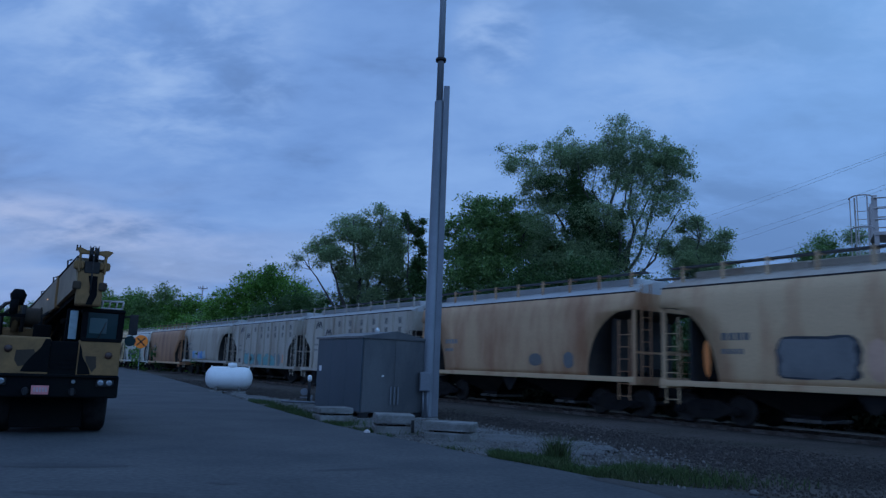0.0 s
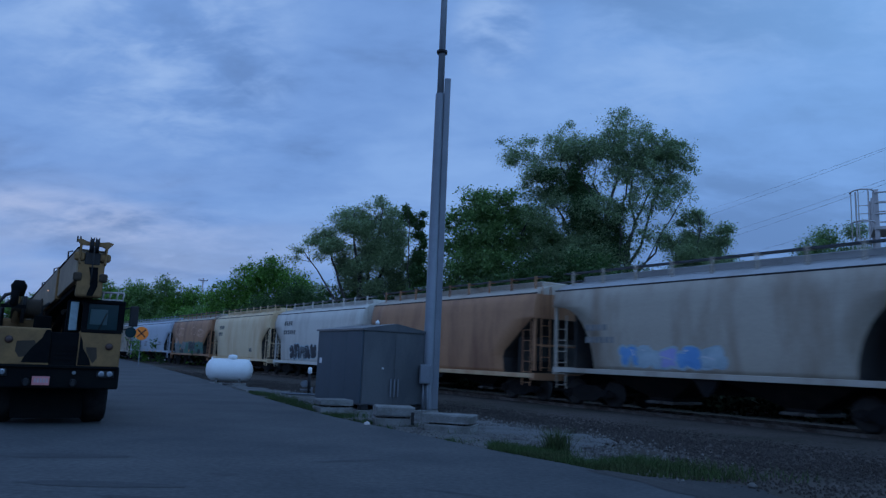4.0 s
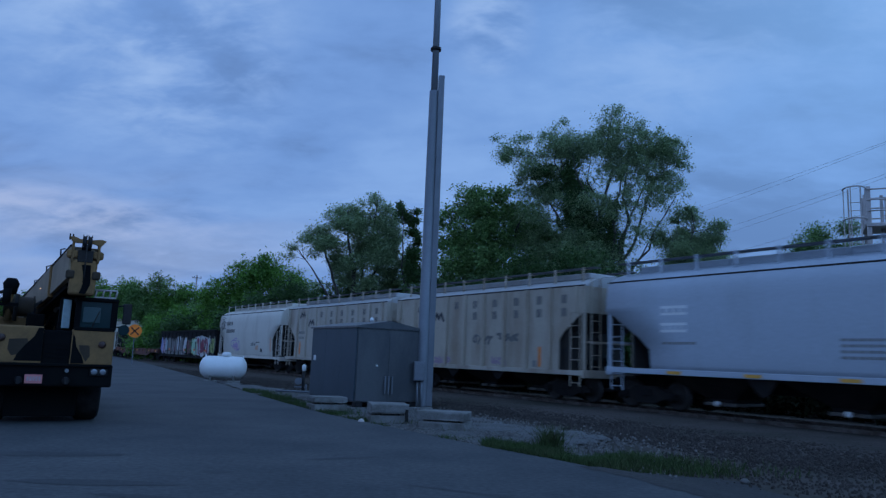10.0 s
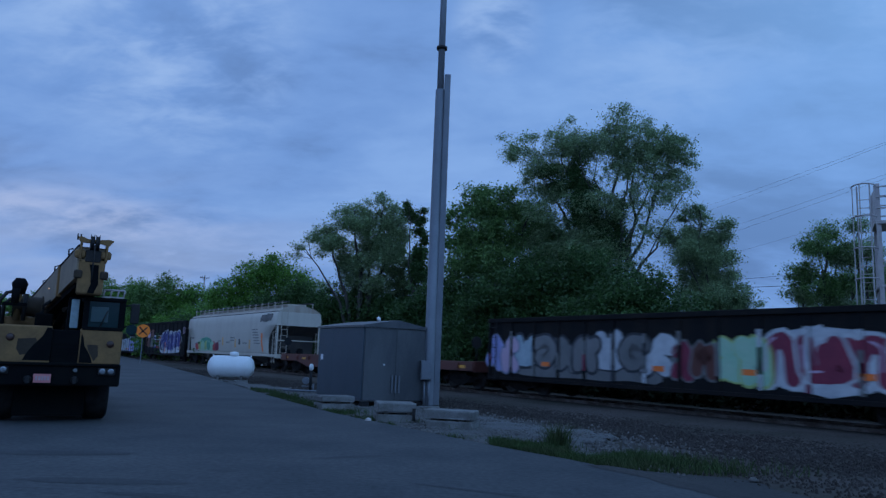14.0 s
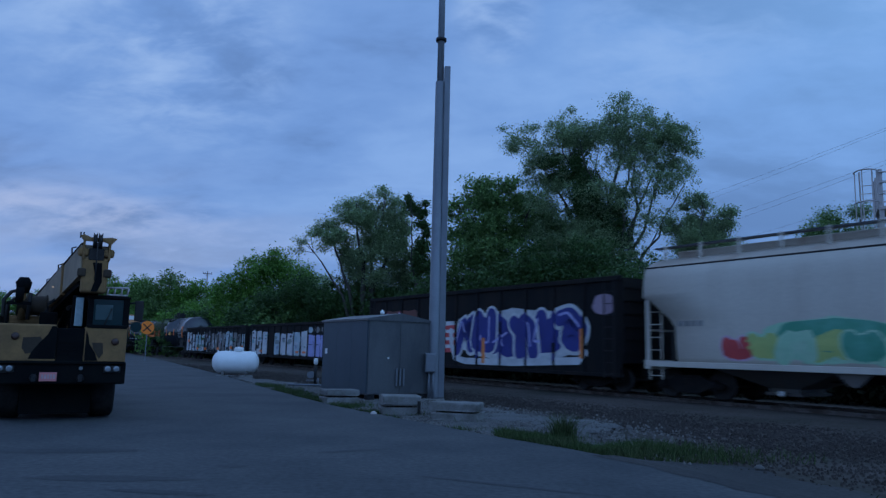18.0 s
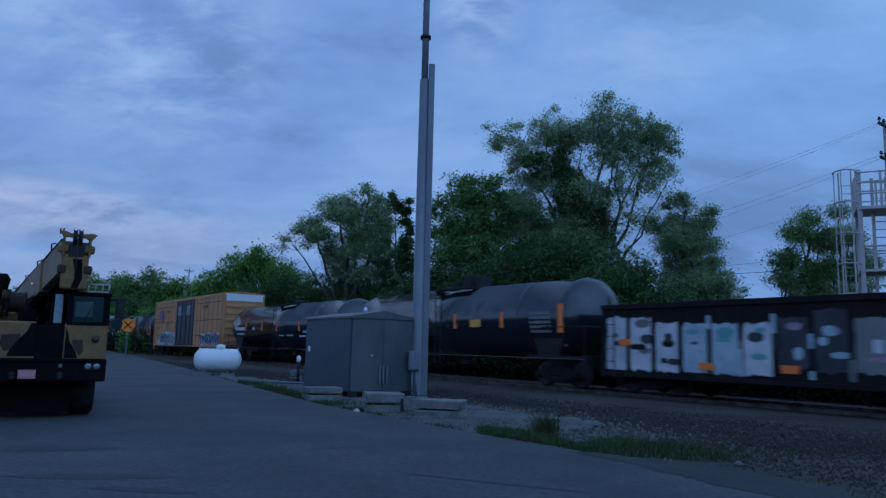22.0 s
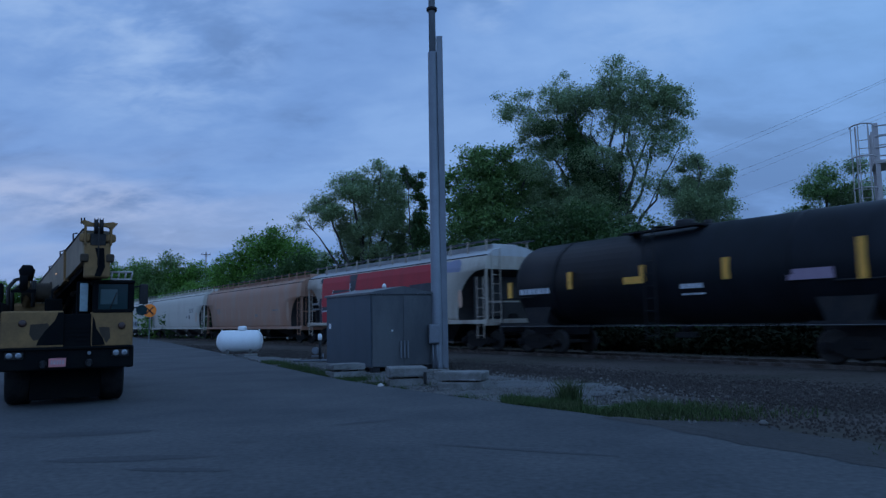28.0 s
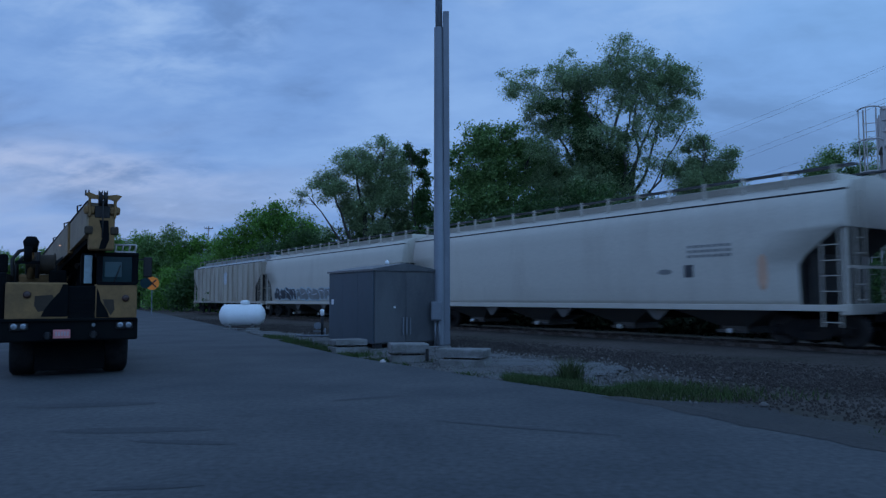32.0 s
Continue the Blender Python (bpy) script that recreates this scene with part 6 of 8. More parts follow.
    for i in range(n):
        x = -half + 0.5 + (2 * half - 1.0) * i / (n - 1)
        for e in (-1, 1):
            part("roof_bracket", shared(("roof_bracket", trim.name, lift), lambda bm: (box(bm, -0.03, 0.03, -1.12, -0.78, 4.53 + lift, 4.56 + lift), box(bm, -0.035, 0.035, -1.12, -1.07, 4.08 + lift, 4.62 + lift)), trim), trim, car, at=pose(x, 0, 0, 0, 0, 0 if e < 0 else 180))
    for e in (-1, 1):
        bm = B()
        box(bm, -half, half, e * 0.9 - 0.16, e * 0.9 + 0.16, 4.565 + lift, 4.60 + lift)
        part("running_board", bm, WALKWAY, car, "dark steel grating walkway")
    covers = max(3, int(half * 2 / 3.3))
    for i in range(covers):
        x = -half + 0.6 + (2 * half - 1.2) * (i + 0.5) / covers
        w = (2 * half - 1.2) / covers * 0.497
        lid, wide, tall = roof, 0.68, 4.47
        part("hatch_cover", shared(("hatch_cover", round(w, 2), lid.name, lift), lambda bm: box(bm, -w, w, -wide, wide, 4.25 + lift, tall + lift, 0.04), lid), lid, car, at=pose(x, 0, 0))
    if rib:
        n = max(8, int(2 * half / 1.15))
        for i in range(n):
            x = -half + 0.35 + (2 * half - 0.7) * i / (n - 1)
            z = 3.0 if abs(x) > half - 0.4 else next((z for z in levels if reach(z) > abs(x) + 0.1), base)
            for y in (-1.52, 1.52):
                part("side_rib", shared(("side_rib", round(z, 2), body.name), lambda bm: box(bm, -0.07, 0.07, -0.11, 0.11, z, 3.9, 0.015), body), body, car, at=pose(x, y, 0))
    running_gear(car, length, 1.75)
    return car, wall, half


# near-black brown: shade of the end recesses put into the colour
SLOPE = mat("shaded_slope_sheet", (0.035, 0.032, 0.031), 0.85, 0, (0.065, 0.052, 0.043), 0.5, 1.5, 0.15, 20, 0.1)
GATE = mat("outlet_gate_grey", (0.10, 0.095, 0.09), 0.6, 0.2, (0.12, 0.09, 0.07), 0.5, 2, 0.1, 20, 0.1)
WALKWAY = mat("walkway_grating", (0.085, 0.09, 0.10), 0.6, 0.4, (0.06, 0.055, 0.05), 0.5, 2, 0.3, 40, 0.2)


def gondola(u0, u1, top, body, label, posts=14):
    length = u0 - u1
    car = empty("gondola_car", pose(0, 0, 0), label, "railway gondola car", "cars of the freight train")
    half = length / 2 - 0.5
    for e in (-1, 1):
        bm = B()
        box(bm, -half, half, e * 1.46 - 0.02, e * 1.46 + 0.02, 0.66, top)
        part("side_sheet", bm, body, car)
        bm = B()
        box(bm, -half, half, e * 1.47 - 0.09, e * 1.47 + 0.09, top - 0.14, top + 0.02, 0.015)
        part("top_rail", bm, body, car)
        bm = B()
        box(bm, -half, half, e * 1.47 - 0.08, e * 1.47 + 0.08, 0.54, 0.66, 0.012)
        part("side_sill", bm, body, car)
        for i in range(posts):
            x = -half + 0.12 + (2 * half - 0.24) * i / (posts - 1)
            part("side_post", shared(("gondola_post", body.name, top), lambda bm: box(bm, -0.06, 0.06, -0.03, 0.03, 0.66, top - 0.14, 0.01), body), body, car, at=pose(x, e * 1.50, 0))
        bm = B()
        box(bm, e * half - 0.05, e * half + 0.05, -1.46, 1.46, 1.0, top - 0.05)
        for z in np.arange(1.3, top - 0.2, 0.42):
            box(bm, e * half - 0.09, e * half + 0.09, -1.44, 1.44, z, z + 0.12)
        part("end_wall", bm, body, car)
        part("ladder", shared(("gondola_ladder", top), lambda bm: ladder(bm, 0.42, 0.5, top - 0.1), BLACK), BLACK, car, at=pose(e * (half - 0.4), -1.62, 0))
    bm = B()
    box(bm, -half, half, -1.44, 1.44, 0.98, 1.06)
    part("floor", bm, UNDER, car)
    bm = B()
    box(bm, -half, half, -0.25, 0.25, 0.55, 1.0)
    for x in np.linspace(-half + 2.5, half - 2.5, 8):
        box(bm, x - 0.06, x + 0.06, -1.4, 1.4, 0.72, 0.98)
    part("underframe", bm, UNDER, car)
    running_gear(car, length)
    return car, (lambda z: 1.482), half


def flatcar(u0, u1, body, label):
    length = u0 - u1
    car = empty("flat_car", pose(0, 0, 0), label, "railway flat car", "cars of the freight train")
    half = length / 2 - 0.5
    bm = B()
    box(bm, -half, half, -1.5, 1.5, 1.08, 1.16)
    part("deck", bm, body, car)
    for e in (-1, 1):
        bm = B()
        prism(bm, [(-half, 1.1), (half, 1.1), (half, 0.8), (half - 2.6, 0.8), (half - 4.2, 0.5), (-half + 4.2, 0.5), (-half + 2.6, 0.8), (-half, 0.8)], 0.08, pose(0, e * 1.5 - 0.04, 0))
        part("side_sill", bm, body, car)
        for i in range(12):
            x = -half + 1.0 + (2 * half - 2.0) * i / 11
            part("stake_pocket", shared(("stake_pocket", body.name), lambda bm: box(bm, -0.1, 0.1, -0.05, 0.05, 0.88, 1.1, 0.01), body), body, car, at=pose(x, e * 1.58, 0))
        bm = B()
        box(bm, e * half - 0.12, e * half + 0.02, -1.45, 1.45, 0.75, 1.2, 0.02)
        part("end_sill", bm, body, car)
        part("brake_wheel", shared(("brake_wheel",), lambda bm: (lathe(bm, [(-0.02, 0.25), (0.02, 0.25)], 16, "x"), bar(bm, (0, 0, -0.9), (0, 0, 0), 0.025)), BLACK), BLACK, car, at=pose(e * (half - 0.2), -1.2, 1.95))
    bm = B()
    box(bm, -half, half, -0.35, 0.35, 0.45, 1.08)
    part("centre_sill", bm, UNDER, car)
    tape(car, [(-half + 1.0 + k * 2.7, 0.96) for k in range(8)], lambda z: 1.545, YELLOW, 0.5, 0.12)
    running_gear(car, length)
    return car, (lambda z: 1.56), half


def tankcar(u0, u1, shell, label, railed=False, r=1.52, mid=2.58):
    length = u0 - u1
    car = empty("tank_car", pose(0, 0, 0), label, "railway tank car", "cars of the freight train")
    half = length / 2 - 0.75
    rings = [(-half, 0.05), (-half + 0.05, 0.55), (-half + 0.17, 0.95), (-half + 0.36, 1.28), (-half + 0.6, 1.47), (-half + 0.85, r)]
    rings += [(-half * 0.3, r), (-half * 0.3, r + 0.012), (0, r + 0.012), (half * 0.3, r + 0.012), (half * 0.3, r)] + [(-s, q) for s, q in rings[::-1]]
    bm = B()
    lathe(bm, rings, 44, "x", (0, 0, mid))
    part("tank", bm, shell, car)

    def wall(z):
        return math.sqrt(max(0.05, r * r - (z - mid) ** 2)) + 0.012
    for e in (-1, 1):
        bm = B()
        box(bm, e * (half + 0.45) - 0.12, e * (half + 0.45) + 0.05, -1.45, 1.45, 0.8, 1.15, 0.02)
        box(bm, min(e * (half + 0.4), e * (half - 2.6)), max(e * (half + 0.4), e * (half - 2.6)), -0.3, 0.3, 0.7, 1.12)
        for y in (-1.42, 1.36):
            box(bm, min(e * (half + 0.4), e * (half - 2.4)), max(e * (half + 0.4), e * (half - 2.4)), y, y + 0.06, 1.0, 1.12)
        part("stub_sill", bm, BLACK, car)
        bm = B()
        prism(bm, [(-0.5, 1.08), (0.5, 1.08), (0.75, 1.75), (-0.75, 1.75)], 2.5, pose(e * (half - 1.5), -1.25, 0))
        part("saddle", bm, BLACK, car)
        bm = B()
        bar(bm, (e * (half + 0.4), -1.4, 1.1), (e * (half + 0.4), -1.4, 2.1), 0.025, 6)
        bar(bm, (e * (half + 0.4), 1.4, 1.1), (e * (half + 0.4), 1.4, 2.1), 0.025, 6)
        bar(bm, (e * (half + 0.4), -1.4, 2.1), (e * (half + 0.4), 1.4, 2.1), 0.025, 6)
        bar(bm, (e * (half + 0.4), -1.4, 2.1), (e * (half - 1.6), -1.5, 2.1), 0.025, 6)
        part("handrail", bm, BLACK, car)
    for x in (-half * 0.62, half * 0.62):
        bm = B()
        lathe(bm, [(x - 0.06, r + 0.02), (x + 0.06, r + 0.02)], 44, "x", (0, 0, mid), caps=False)
        part("tank_band", bm, shell, car)
    top = mid + r
    bm = B()
    for x0, x1, y0, y1 in ((-1.5, 1.5, -1.15, -0.75), (-1.5, 1.5, 0.75, 1.15), (-1.5, -1.1, -0.75, 0.75), (1.1, 1.5, -0.75, 0.75)):
        box(bm, x0, x1, y0, y1, top - 0.12, top - 0.07)
    part("top_platform", bm, BLACK, car)
    bm = B()
    lathe(bm, [(top - 0.1, 0.33), (top + 0.2, 0.33), (top + 0.25, 0.27)], 18, "z", (0.15, 0, 0))
    part("valve_housing", bm, BLACK, car)
    bm = B()
    lathe(bm, [(top - 0.1, 0.26), (top + 0.1, 0.26), (top + 0.1, 0.3), (top + 0.14, 0.3)], 16, "z", (-0.75, 0, 0))
    part("manway", bm, BLACK, car)
    bm = B()
    lathe(bm, [(top - 0.1, 0.15), (top + 0.16, 0.15)], 12, "z", (0.95, 0.1, 0))
    part("vent_valve", bm, BLACK, car)
    if railed:
        bm = B()
        for y in (-1.12, 1.12):
            for x in (-1.45, 1.45):
                bar(bm, (x, y, top - 0.1), (x, y, top + 0.72), 0.022, 6)
            bar(bm, (-1.45, y, top + 0.72), (1.45, y, top + 0.72), 0.025, 6)
        part("platform_rail", bm, BLACK, car)
        for x, w, h in ((-0.75, 0.3, 0.3), (0.25, 0.24, 0.58), (1.0, 0.16, 0.45)):
            bm = B()
            box(bm, x - w, x + w, -0.3, 0.3, top - 0.05, top + h, 0.03)
            part("valve_cover", bm, BLACK, car)
    bm = B()
    ladder(bm, 0.42, 0.6, top)
    part("ladder", bm, BLACK, car, at=pose(0, -1.62, 0))
    bm = B()
    lathe(bm, [(0.78, 0.14), (1.1, 0.2)], 14, "z", (0, 0, 0))
    box(bm, -0.3, 0.3, -0.2, 0.2, 0.62, 0.8, 0.03)
    part("bottom_outlet", bm, BLACK, car)
    for e in (-1, 1):
        bm = B()
        bar(bm, (-half - 0.4, e * 1.47, 1.02), (half + 0.4, e * 1.47, 1.02), 0.011, 6)
        part("side_handrail", bm, LINE, car, "thin handrail")
    running_gear(car, length)
    return car, wall, half


def boxcar(u0, u1, body, label):
    length = u0 - u1
    car = empty("box_car", pose(0, 0, 0), label, "railway box car", "cars of the freight train")
    half, top, y = length / 2 - 0.62, 4.98, 1.5
    bm = B()
    box(bm, -half, half, -y, y, 1.06, top)
    part("body", bm, body, car)
    bm = B()
    prism(bm, [(-y - 0.04, top), (y + 0.04, top), (y + 0.04, top + 0.05), (0, top + 0.17), (-y - 0.04, top + 0.05)], 2 * half + 0.06, pose(-half - 0.03, 0, 0, 0, 0, -90))
    part("roof", bm, body, car)
    for e in (-1, 1):
        bm = B()
        box(bm, -half, half, e * y - 0.06, e * y + 0.06, 0.92, 1.08, 0.012)
        part("side_sill", bm, body, car)
        bm = B()
        box(bm, -half, half, e * (y + 0.015) - 0.03, e * (y + 0.015) + 0.03, top - 0.16, top, 0.01)
        part("top_chord", bm, body, car)
        for z in np.arange(1.35, 4.3, 0.52):
            part("end_rib", shared(("end_rib", body.name), lambda bm: box(bm, -0.07, 0.07, -1.4, 1.4, -0.13, 0.13, 0.06), body), body, car, at=pose(e * half, 0, z + 0.1))
        bm = B()
        box(bm, e * half - 0.03, e * half + 0.03, -y, y, top - 0.55, top - 0.02)
        part("end_top_panel", bm, WHITE, car, "white end panel")
        for side in (-1, 1):
            part("corner_post", shared(("box_corner", body.name), lambda bm: box(bm, -0.07, 0.07, -0.07, 0.07, 0.95, 4.9, 0.015), body), body, car, at=pose(e * (half - 0.02), side * (y - 0.02), 0))
            part("ladder", shared(("box_ladder", body.name), lambda bm: ladder(bm, 0.42, 0.5, 2.5), body), body, car, at=pose(e * (half - 0.4), side * (y + 0.06), 0))
    n = 19
    for i in range(n):
        x = -half + 0.5 + (2 * half - 1.0) * i / (n - 1)
        if abs(x) < 2.6:
            continue
        for e in (-1, 1):
            part("side_post", shared(("box_side_post", body.name), lambda bm: box(bm, -0.05, 0.05, -0.03, 0.03, 1.1, 4.8, 0.01), body), body, car, at=pose(x, e * (y + 0.02), 0))
    pitch = (2 * half - 1.0) / (n - 1)
    # thin side rails, their shade painted in as a darker brown
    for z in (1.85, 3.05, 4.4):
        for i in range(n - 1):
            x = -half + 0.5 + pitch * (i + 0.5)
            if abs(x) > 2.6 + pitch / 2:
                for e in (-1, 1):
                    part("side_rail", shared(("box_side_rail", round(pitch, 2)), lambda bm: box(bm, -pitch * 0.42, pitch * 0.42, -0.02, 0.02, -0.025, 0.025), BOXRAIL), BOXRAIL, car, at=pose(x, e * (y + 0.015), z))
    for e in (-1, 1):
        for x in (-1.28, 1.28):
            door = part("door", shared(("box_door",), lambda bm: box(bm, -1.24, 1.24, -0.05, 0.05, 1.1, 4.72, 0.02), BOXDOOR), BOXDOOR, car, "dark sliding plug door", at=pose(x, e * (y + 0.05), 0))
            for k in (-0.6, 0.6):
                part("lock_rod", shared(("lock_rod",), lambda bm: bar(bm, (0, 0, 1.2), (0, 0, 4.6), 0.03, 6), BLACK), BLACK, door, at=pose(k, e * 0.08, 0))
            part("placard", shared(("placard",), lambda bm: box(bm, -0.55, 0.55, -0.02, 0.02, 3.55, 4.35, 0.01), PLACARD), PLACARD, door, at=pose(0, e * 0.06, 0))
        bm = B()
        for z in (1.06, 4.76):
            box(bm, -2.7, 2.7, e * (y + 0.08) - 0.03, e * (y + 0.08) + 0.03, z - 0.04, z + 0.04)
        part("door_track", bm, BLACK, car)
    bm = B()
    box(bm, -half, half, -0.25, 0.25, 0.55, 1.06)
    part("centre_sill", bm, UNDER, car)
    running_gear(car, length)
    return car, (lambda z: y + 0.045), half


BOXDOOR = mat("box_car_door_paint", (0.035, 0.038, 0.05), 0.6, 0, (0.07, 0.06, 0.06), 0.4, 1.5, 0.1, 20, 0.05)
# body brown darkened, so the rails' shade is in the colour
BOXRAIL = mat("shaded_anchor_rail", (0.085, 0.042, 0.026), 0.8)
PLACARD = mat("faded_placard", (0.30, 0.33, 0.38), 0.7, 0, (0.10, 0.11, 0.13), 0.9, 2.5, 0.1, 10, 0, (1, 1, 6), edge=(0.47, 0.53))
C_TAN = paint("tan_car_paint", (0.60, 0.385, 0.215), (0.40, 0.18, 0.085), 0.8)
C_TAN2 = paint("rusty_tan_car_paint", (0.55, 0.325, 0.175), (0.34, 0.14, 0.065), 0.9, edge=(0.42, 0.66))
C_CREAM = paint("cream_car_paint", (0.72, 0.54, 0.335), (0.58, 0.35, 0.18), 0.8, edge=(0.44, 0.64))
C_GREY = paint("grey_car_paint", (0.45, 0.39, 0.32), (0.25, 0.175, 0.125), 0.75, edge=(0.46, 0.68))
C_GREY2 = paint("warm_grey_car_paint", (0.42, 0.355, 0.28), (0.24, 0.165, 0.11), 0.75, edge=(0.46, 0.68))
C_WHITE = paint("white_car_paint", (0.60, 0.55, 0.48), (0.31, 0.25, 0.20), 0.45)
C_WHITE2 = paint("bright_white_car_paint", (0.53, 0.475, 0.40), (0.38, 0.32, 0.26), 0.4)
C_BLUE = paint("pale_blue_grey_car_paint", (0.40, 0.44, 0.49), (0.31, 0.335, 0.36), 0.45)
C_BROWN = paint("brown_car_paint", (0.42, 0.20, 0.10), (0.19, 0.075, 0.042), 0.75, edge=(0.46, 0.68))
C_ROOF = paint("grey_roof_paint", (0.42, 0.41, 0.40), (0.27, 0.22, 0.18), 0.6)
C_ROOFT = paint("tan_roof_paint", (0.44, 0.37, 0.30), (0.27, 0.15, 0.09), 0.7)
C_RED = paint("red_car_paint", (0.43, 0.018, 0.028), (0.18, 0.02, 0.022), 0.5)
C_RUSTTAN = paint("rust_washed_tan_paint", (0.38, 0.185, 0.115), (0.33, 0.235, 0.18), 0.65, edge=(0.44, 0.68))
C_BLACK = mat("black_car_paint", (0.011, 0.011, 0.012), 0.75, 0, (0.026, 0.02, 0.017), 0.6, 1.1, 0.1, 18, 0.05, (0.9, 0.9, 0.22), 0.12)
C_TANK = mat("black_tank_paint", (0.009, 0.012, 0.018), 0.15, 0.0, (0.016, 0.020, 0.028), 0.6, 1.0, 0.08, 20, 0.0, (1, 1, 0.4), 0.75)
C_TANK2 = mat("matt_black_tank_paint", (0.009, 0.010, 0.012), 0.45, 0.0, (0.013, 0.015, 0.020), 0.6, 1.0, 0.08, 20, 0.0, (1, 1, 0.4), 0.12)
C_TANK3 = mat("dusty_black_tank_paint", (0.010, 0.012, 0.017), 0.3, 0.0, (0.018, 0.020, 0.026), 0.6, 1.0, 0.08, 20, 0.0, (1, 1, 0.4), 0.3)
C_FLAT = paint("red_brown_flat_car_paint", (0.13, 0.04, 0.03), (0.07, 0.032, 0.025), 0.7)
C_BOX = paint("brown_tan_box_car_paint", (0.51, 0.23, 0.098), (0.32, 0.125, 0.06), 0.75)
WASH = paint("pale_rust_wash", (0.385, 0.225, 0.15), (0.36, 0.20, 0.13), 0.7)
INK = mat("dark_lettering", (0.05, 0.05, 0.055), 0.7)
INK_MID = mat("weathered_lettering", (0.15, 0.14, 0.13), 0.7)
G_PINE = mat("spray_pine_green", (0.05, 0.16, 0.12), 0.6, 0, (0.08, 0.20, 0.15), 0.7, 1.5, 0.05, 10, 0)
G_DULL = mat("spray_dull_grey", (0.20, 0.195, 0.19), 0.6, 0, (0.16, 0.155, 0.15), 0.7, 1.5, 0.05, 10, 0)
G_FADED = mat("spray_faded_lilac", (0.24, 0.25, 0.34), 0.6, 0, (0.2, 0.21, 0.28), 0.7, 1.5, 0.05, 10, 0)
G_FADED_TEAL = mat("spray_faded_teal", (0.17, 0.22, 0.22), 0.6, 0, (0.22, 0.24, 0.23), 0.7, 1.5, 0.05, 10, 0)
G_FADED_PINK = mat("spray_faded_pink", (0.32, 0.22, 0.28), 0.6, 0, (0.26, 0.18, 0.24), 0.7, 1.5, 0.05, 10, 0)
BOX_INK = mat("brown_faded_lettering", (0.20, 0.11, 0.065), 0.7)
G_VIOLET = mat("spray_dull_violet", (0.20, 0.12, 0.22), 0.6, 0, (0.26, 0.14, 0.20), 0.7, 3.0, 0.05, 10, 0)
G_NAVY = mat("spray_navy", (0.03, 0.04, 0.10), 0.6, 0, (0.07, 0.08, 0.15), 0.7, 1.5, 0.05, 10, 0)
G_MAROON_PALE = mat("spray_faded_maroon", (0.36, 0.10, 0.085), 0.6, 0, (0.42, 0.16, 0.10), 0.7, 1.5, 0.05, 10, 0)
INK_SOFT = mat("faded_lettering", (0.22, 0.21, 0.20), 0.7)
G_BLUE = mat("spray_blue", (0.10, 0.28, 0.55), 0.6, 0, (0.16, 0.36, 0.6), 0.7, 1.5, 0.05, 10, 0)
G_DEEP = mat("spray_deep_blue", (0.014, 0.022, 0.17), 0.6, 0, (0.02, 0.032, 0.22), 0.7, 1.5, 0.05, 10, 0)
G_WHITE = mat("spray_white", (0.56, 0.57, 0.58), 0.6, 0, (0.32, 0.34, 0.37), 0.6, 1.5, 0.05, 10, 0)
G_TEAL = mat("spray_teal", (0.10, 0.30, 0.30), 0.6, 0, (0.16, 0.36, 0.36), 0.7, 1.5, 0.05, 10, 0)
G_GREEN = mat("spray_green", (0.05, 0.28, 0.17), 0.6, 0, (0.10, 0.36, 0.26), 0.7, 1.5, 0.05, 10, 0)
G_MINT = mat("spray_mint", (0.30, 0.55, 0.36), 0.6, 0, (0.40, 0.58, 0.42), 0.7, 1.5, 0.05, 10, 0)
G_DARK = mat("spray_black", (0.022, 0.024, 0.03), 0.6, 0, (0.05, 0.055, 0.07), 0.6, 1.5, 0.05, 10, 0)
G_PURPLE = mat("spray_purple", (0.30, 0.20, 0.42), 0.6, 0, (0.40, 0.30, 0.5), 0.7, 1.5, 0.05, 10, 0)
G_LILAC = mat("spray_lilac", (0.36, 0.36, 0.62), 0.6, 0, (0.28, 0.30, 0.6), 0.7, 1.5, 0.05, 10, 0)
G_MAROON = mat("spray_maroon", (0.20, 0.02, 0.05), 0.6, 0, (0.28, 0.03, 0.06), 0.7, 1.5, 0.05, 10, 0)
G_RED = mat("spray_red", (0.55, 0.06, 0.06), 0.6, 0, (0.42, 0.05, 0.06), 0.7, 1.5, 0.05, 10, 0)
G_LIME = mat("spray_yellow_green", (0.42, 0.50, 0.16), 0.6, 0, (0.3, 0.42, 0.14), 0.7, 1.5, 0.05, 10, 0)
G_ORANGE = mat("spray_orange", (0.75, 0.22, 0.05), 0.6, 0, (0.6, 0.16, 0.04), 0.7, 1.5, 0.05, 10, 0)
G_PEACH = mat("spray_peach", (0.62, 0.36, 0.24), 0.6, 0, (0.52, 0.3, 0.2), 0.7, 1.5, 0.05, 10, 0)
G_SLATE = mat("spray_slate", (0.175, 0.172, 0.165), 0.6, 0, (0.12, 0.12, 0.12), 0.7, 1.5, 0.05, 10, 0)
G_ICE = mat("spray_ice_blue", (0.40, 0.49, 0.52), 0.6, 0, (0.22, 0.31, 0.36), 0.7, 1.5, 0.05, 10, 0)
G_PINK = mat("spray_pink", (0.58, 0.40, 0.50), 0.6, 0, (0.5, 0.34, 0.45), 0.7, 1.5, 0.05, 10, 0)

CARS = []


def enrol(made, u0, u1):
    CARS.append((made[0], (u0 + u1) * 0.5))
    return made


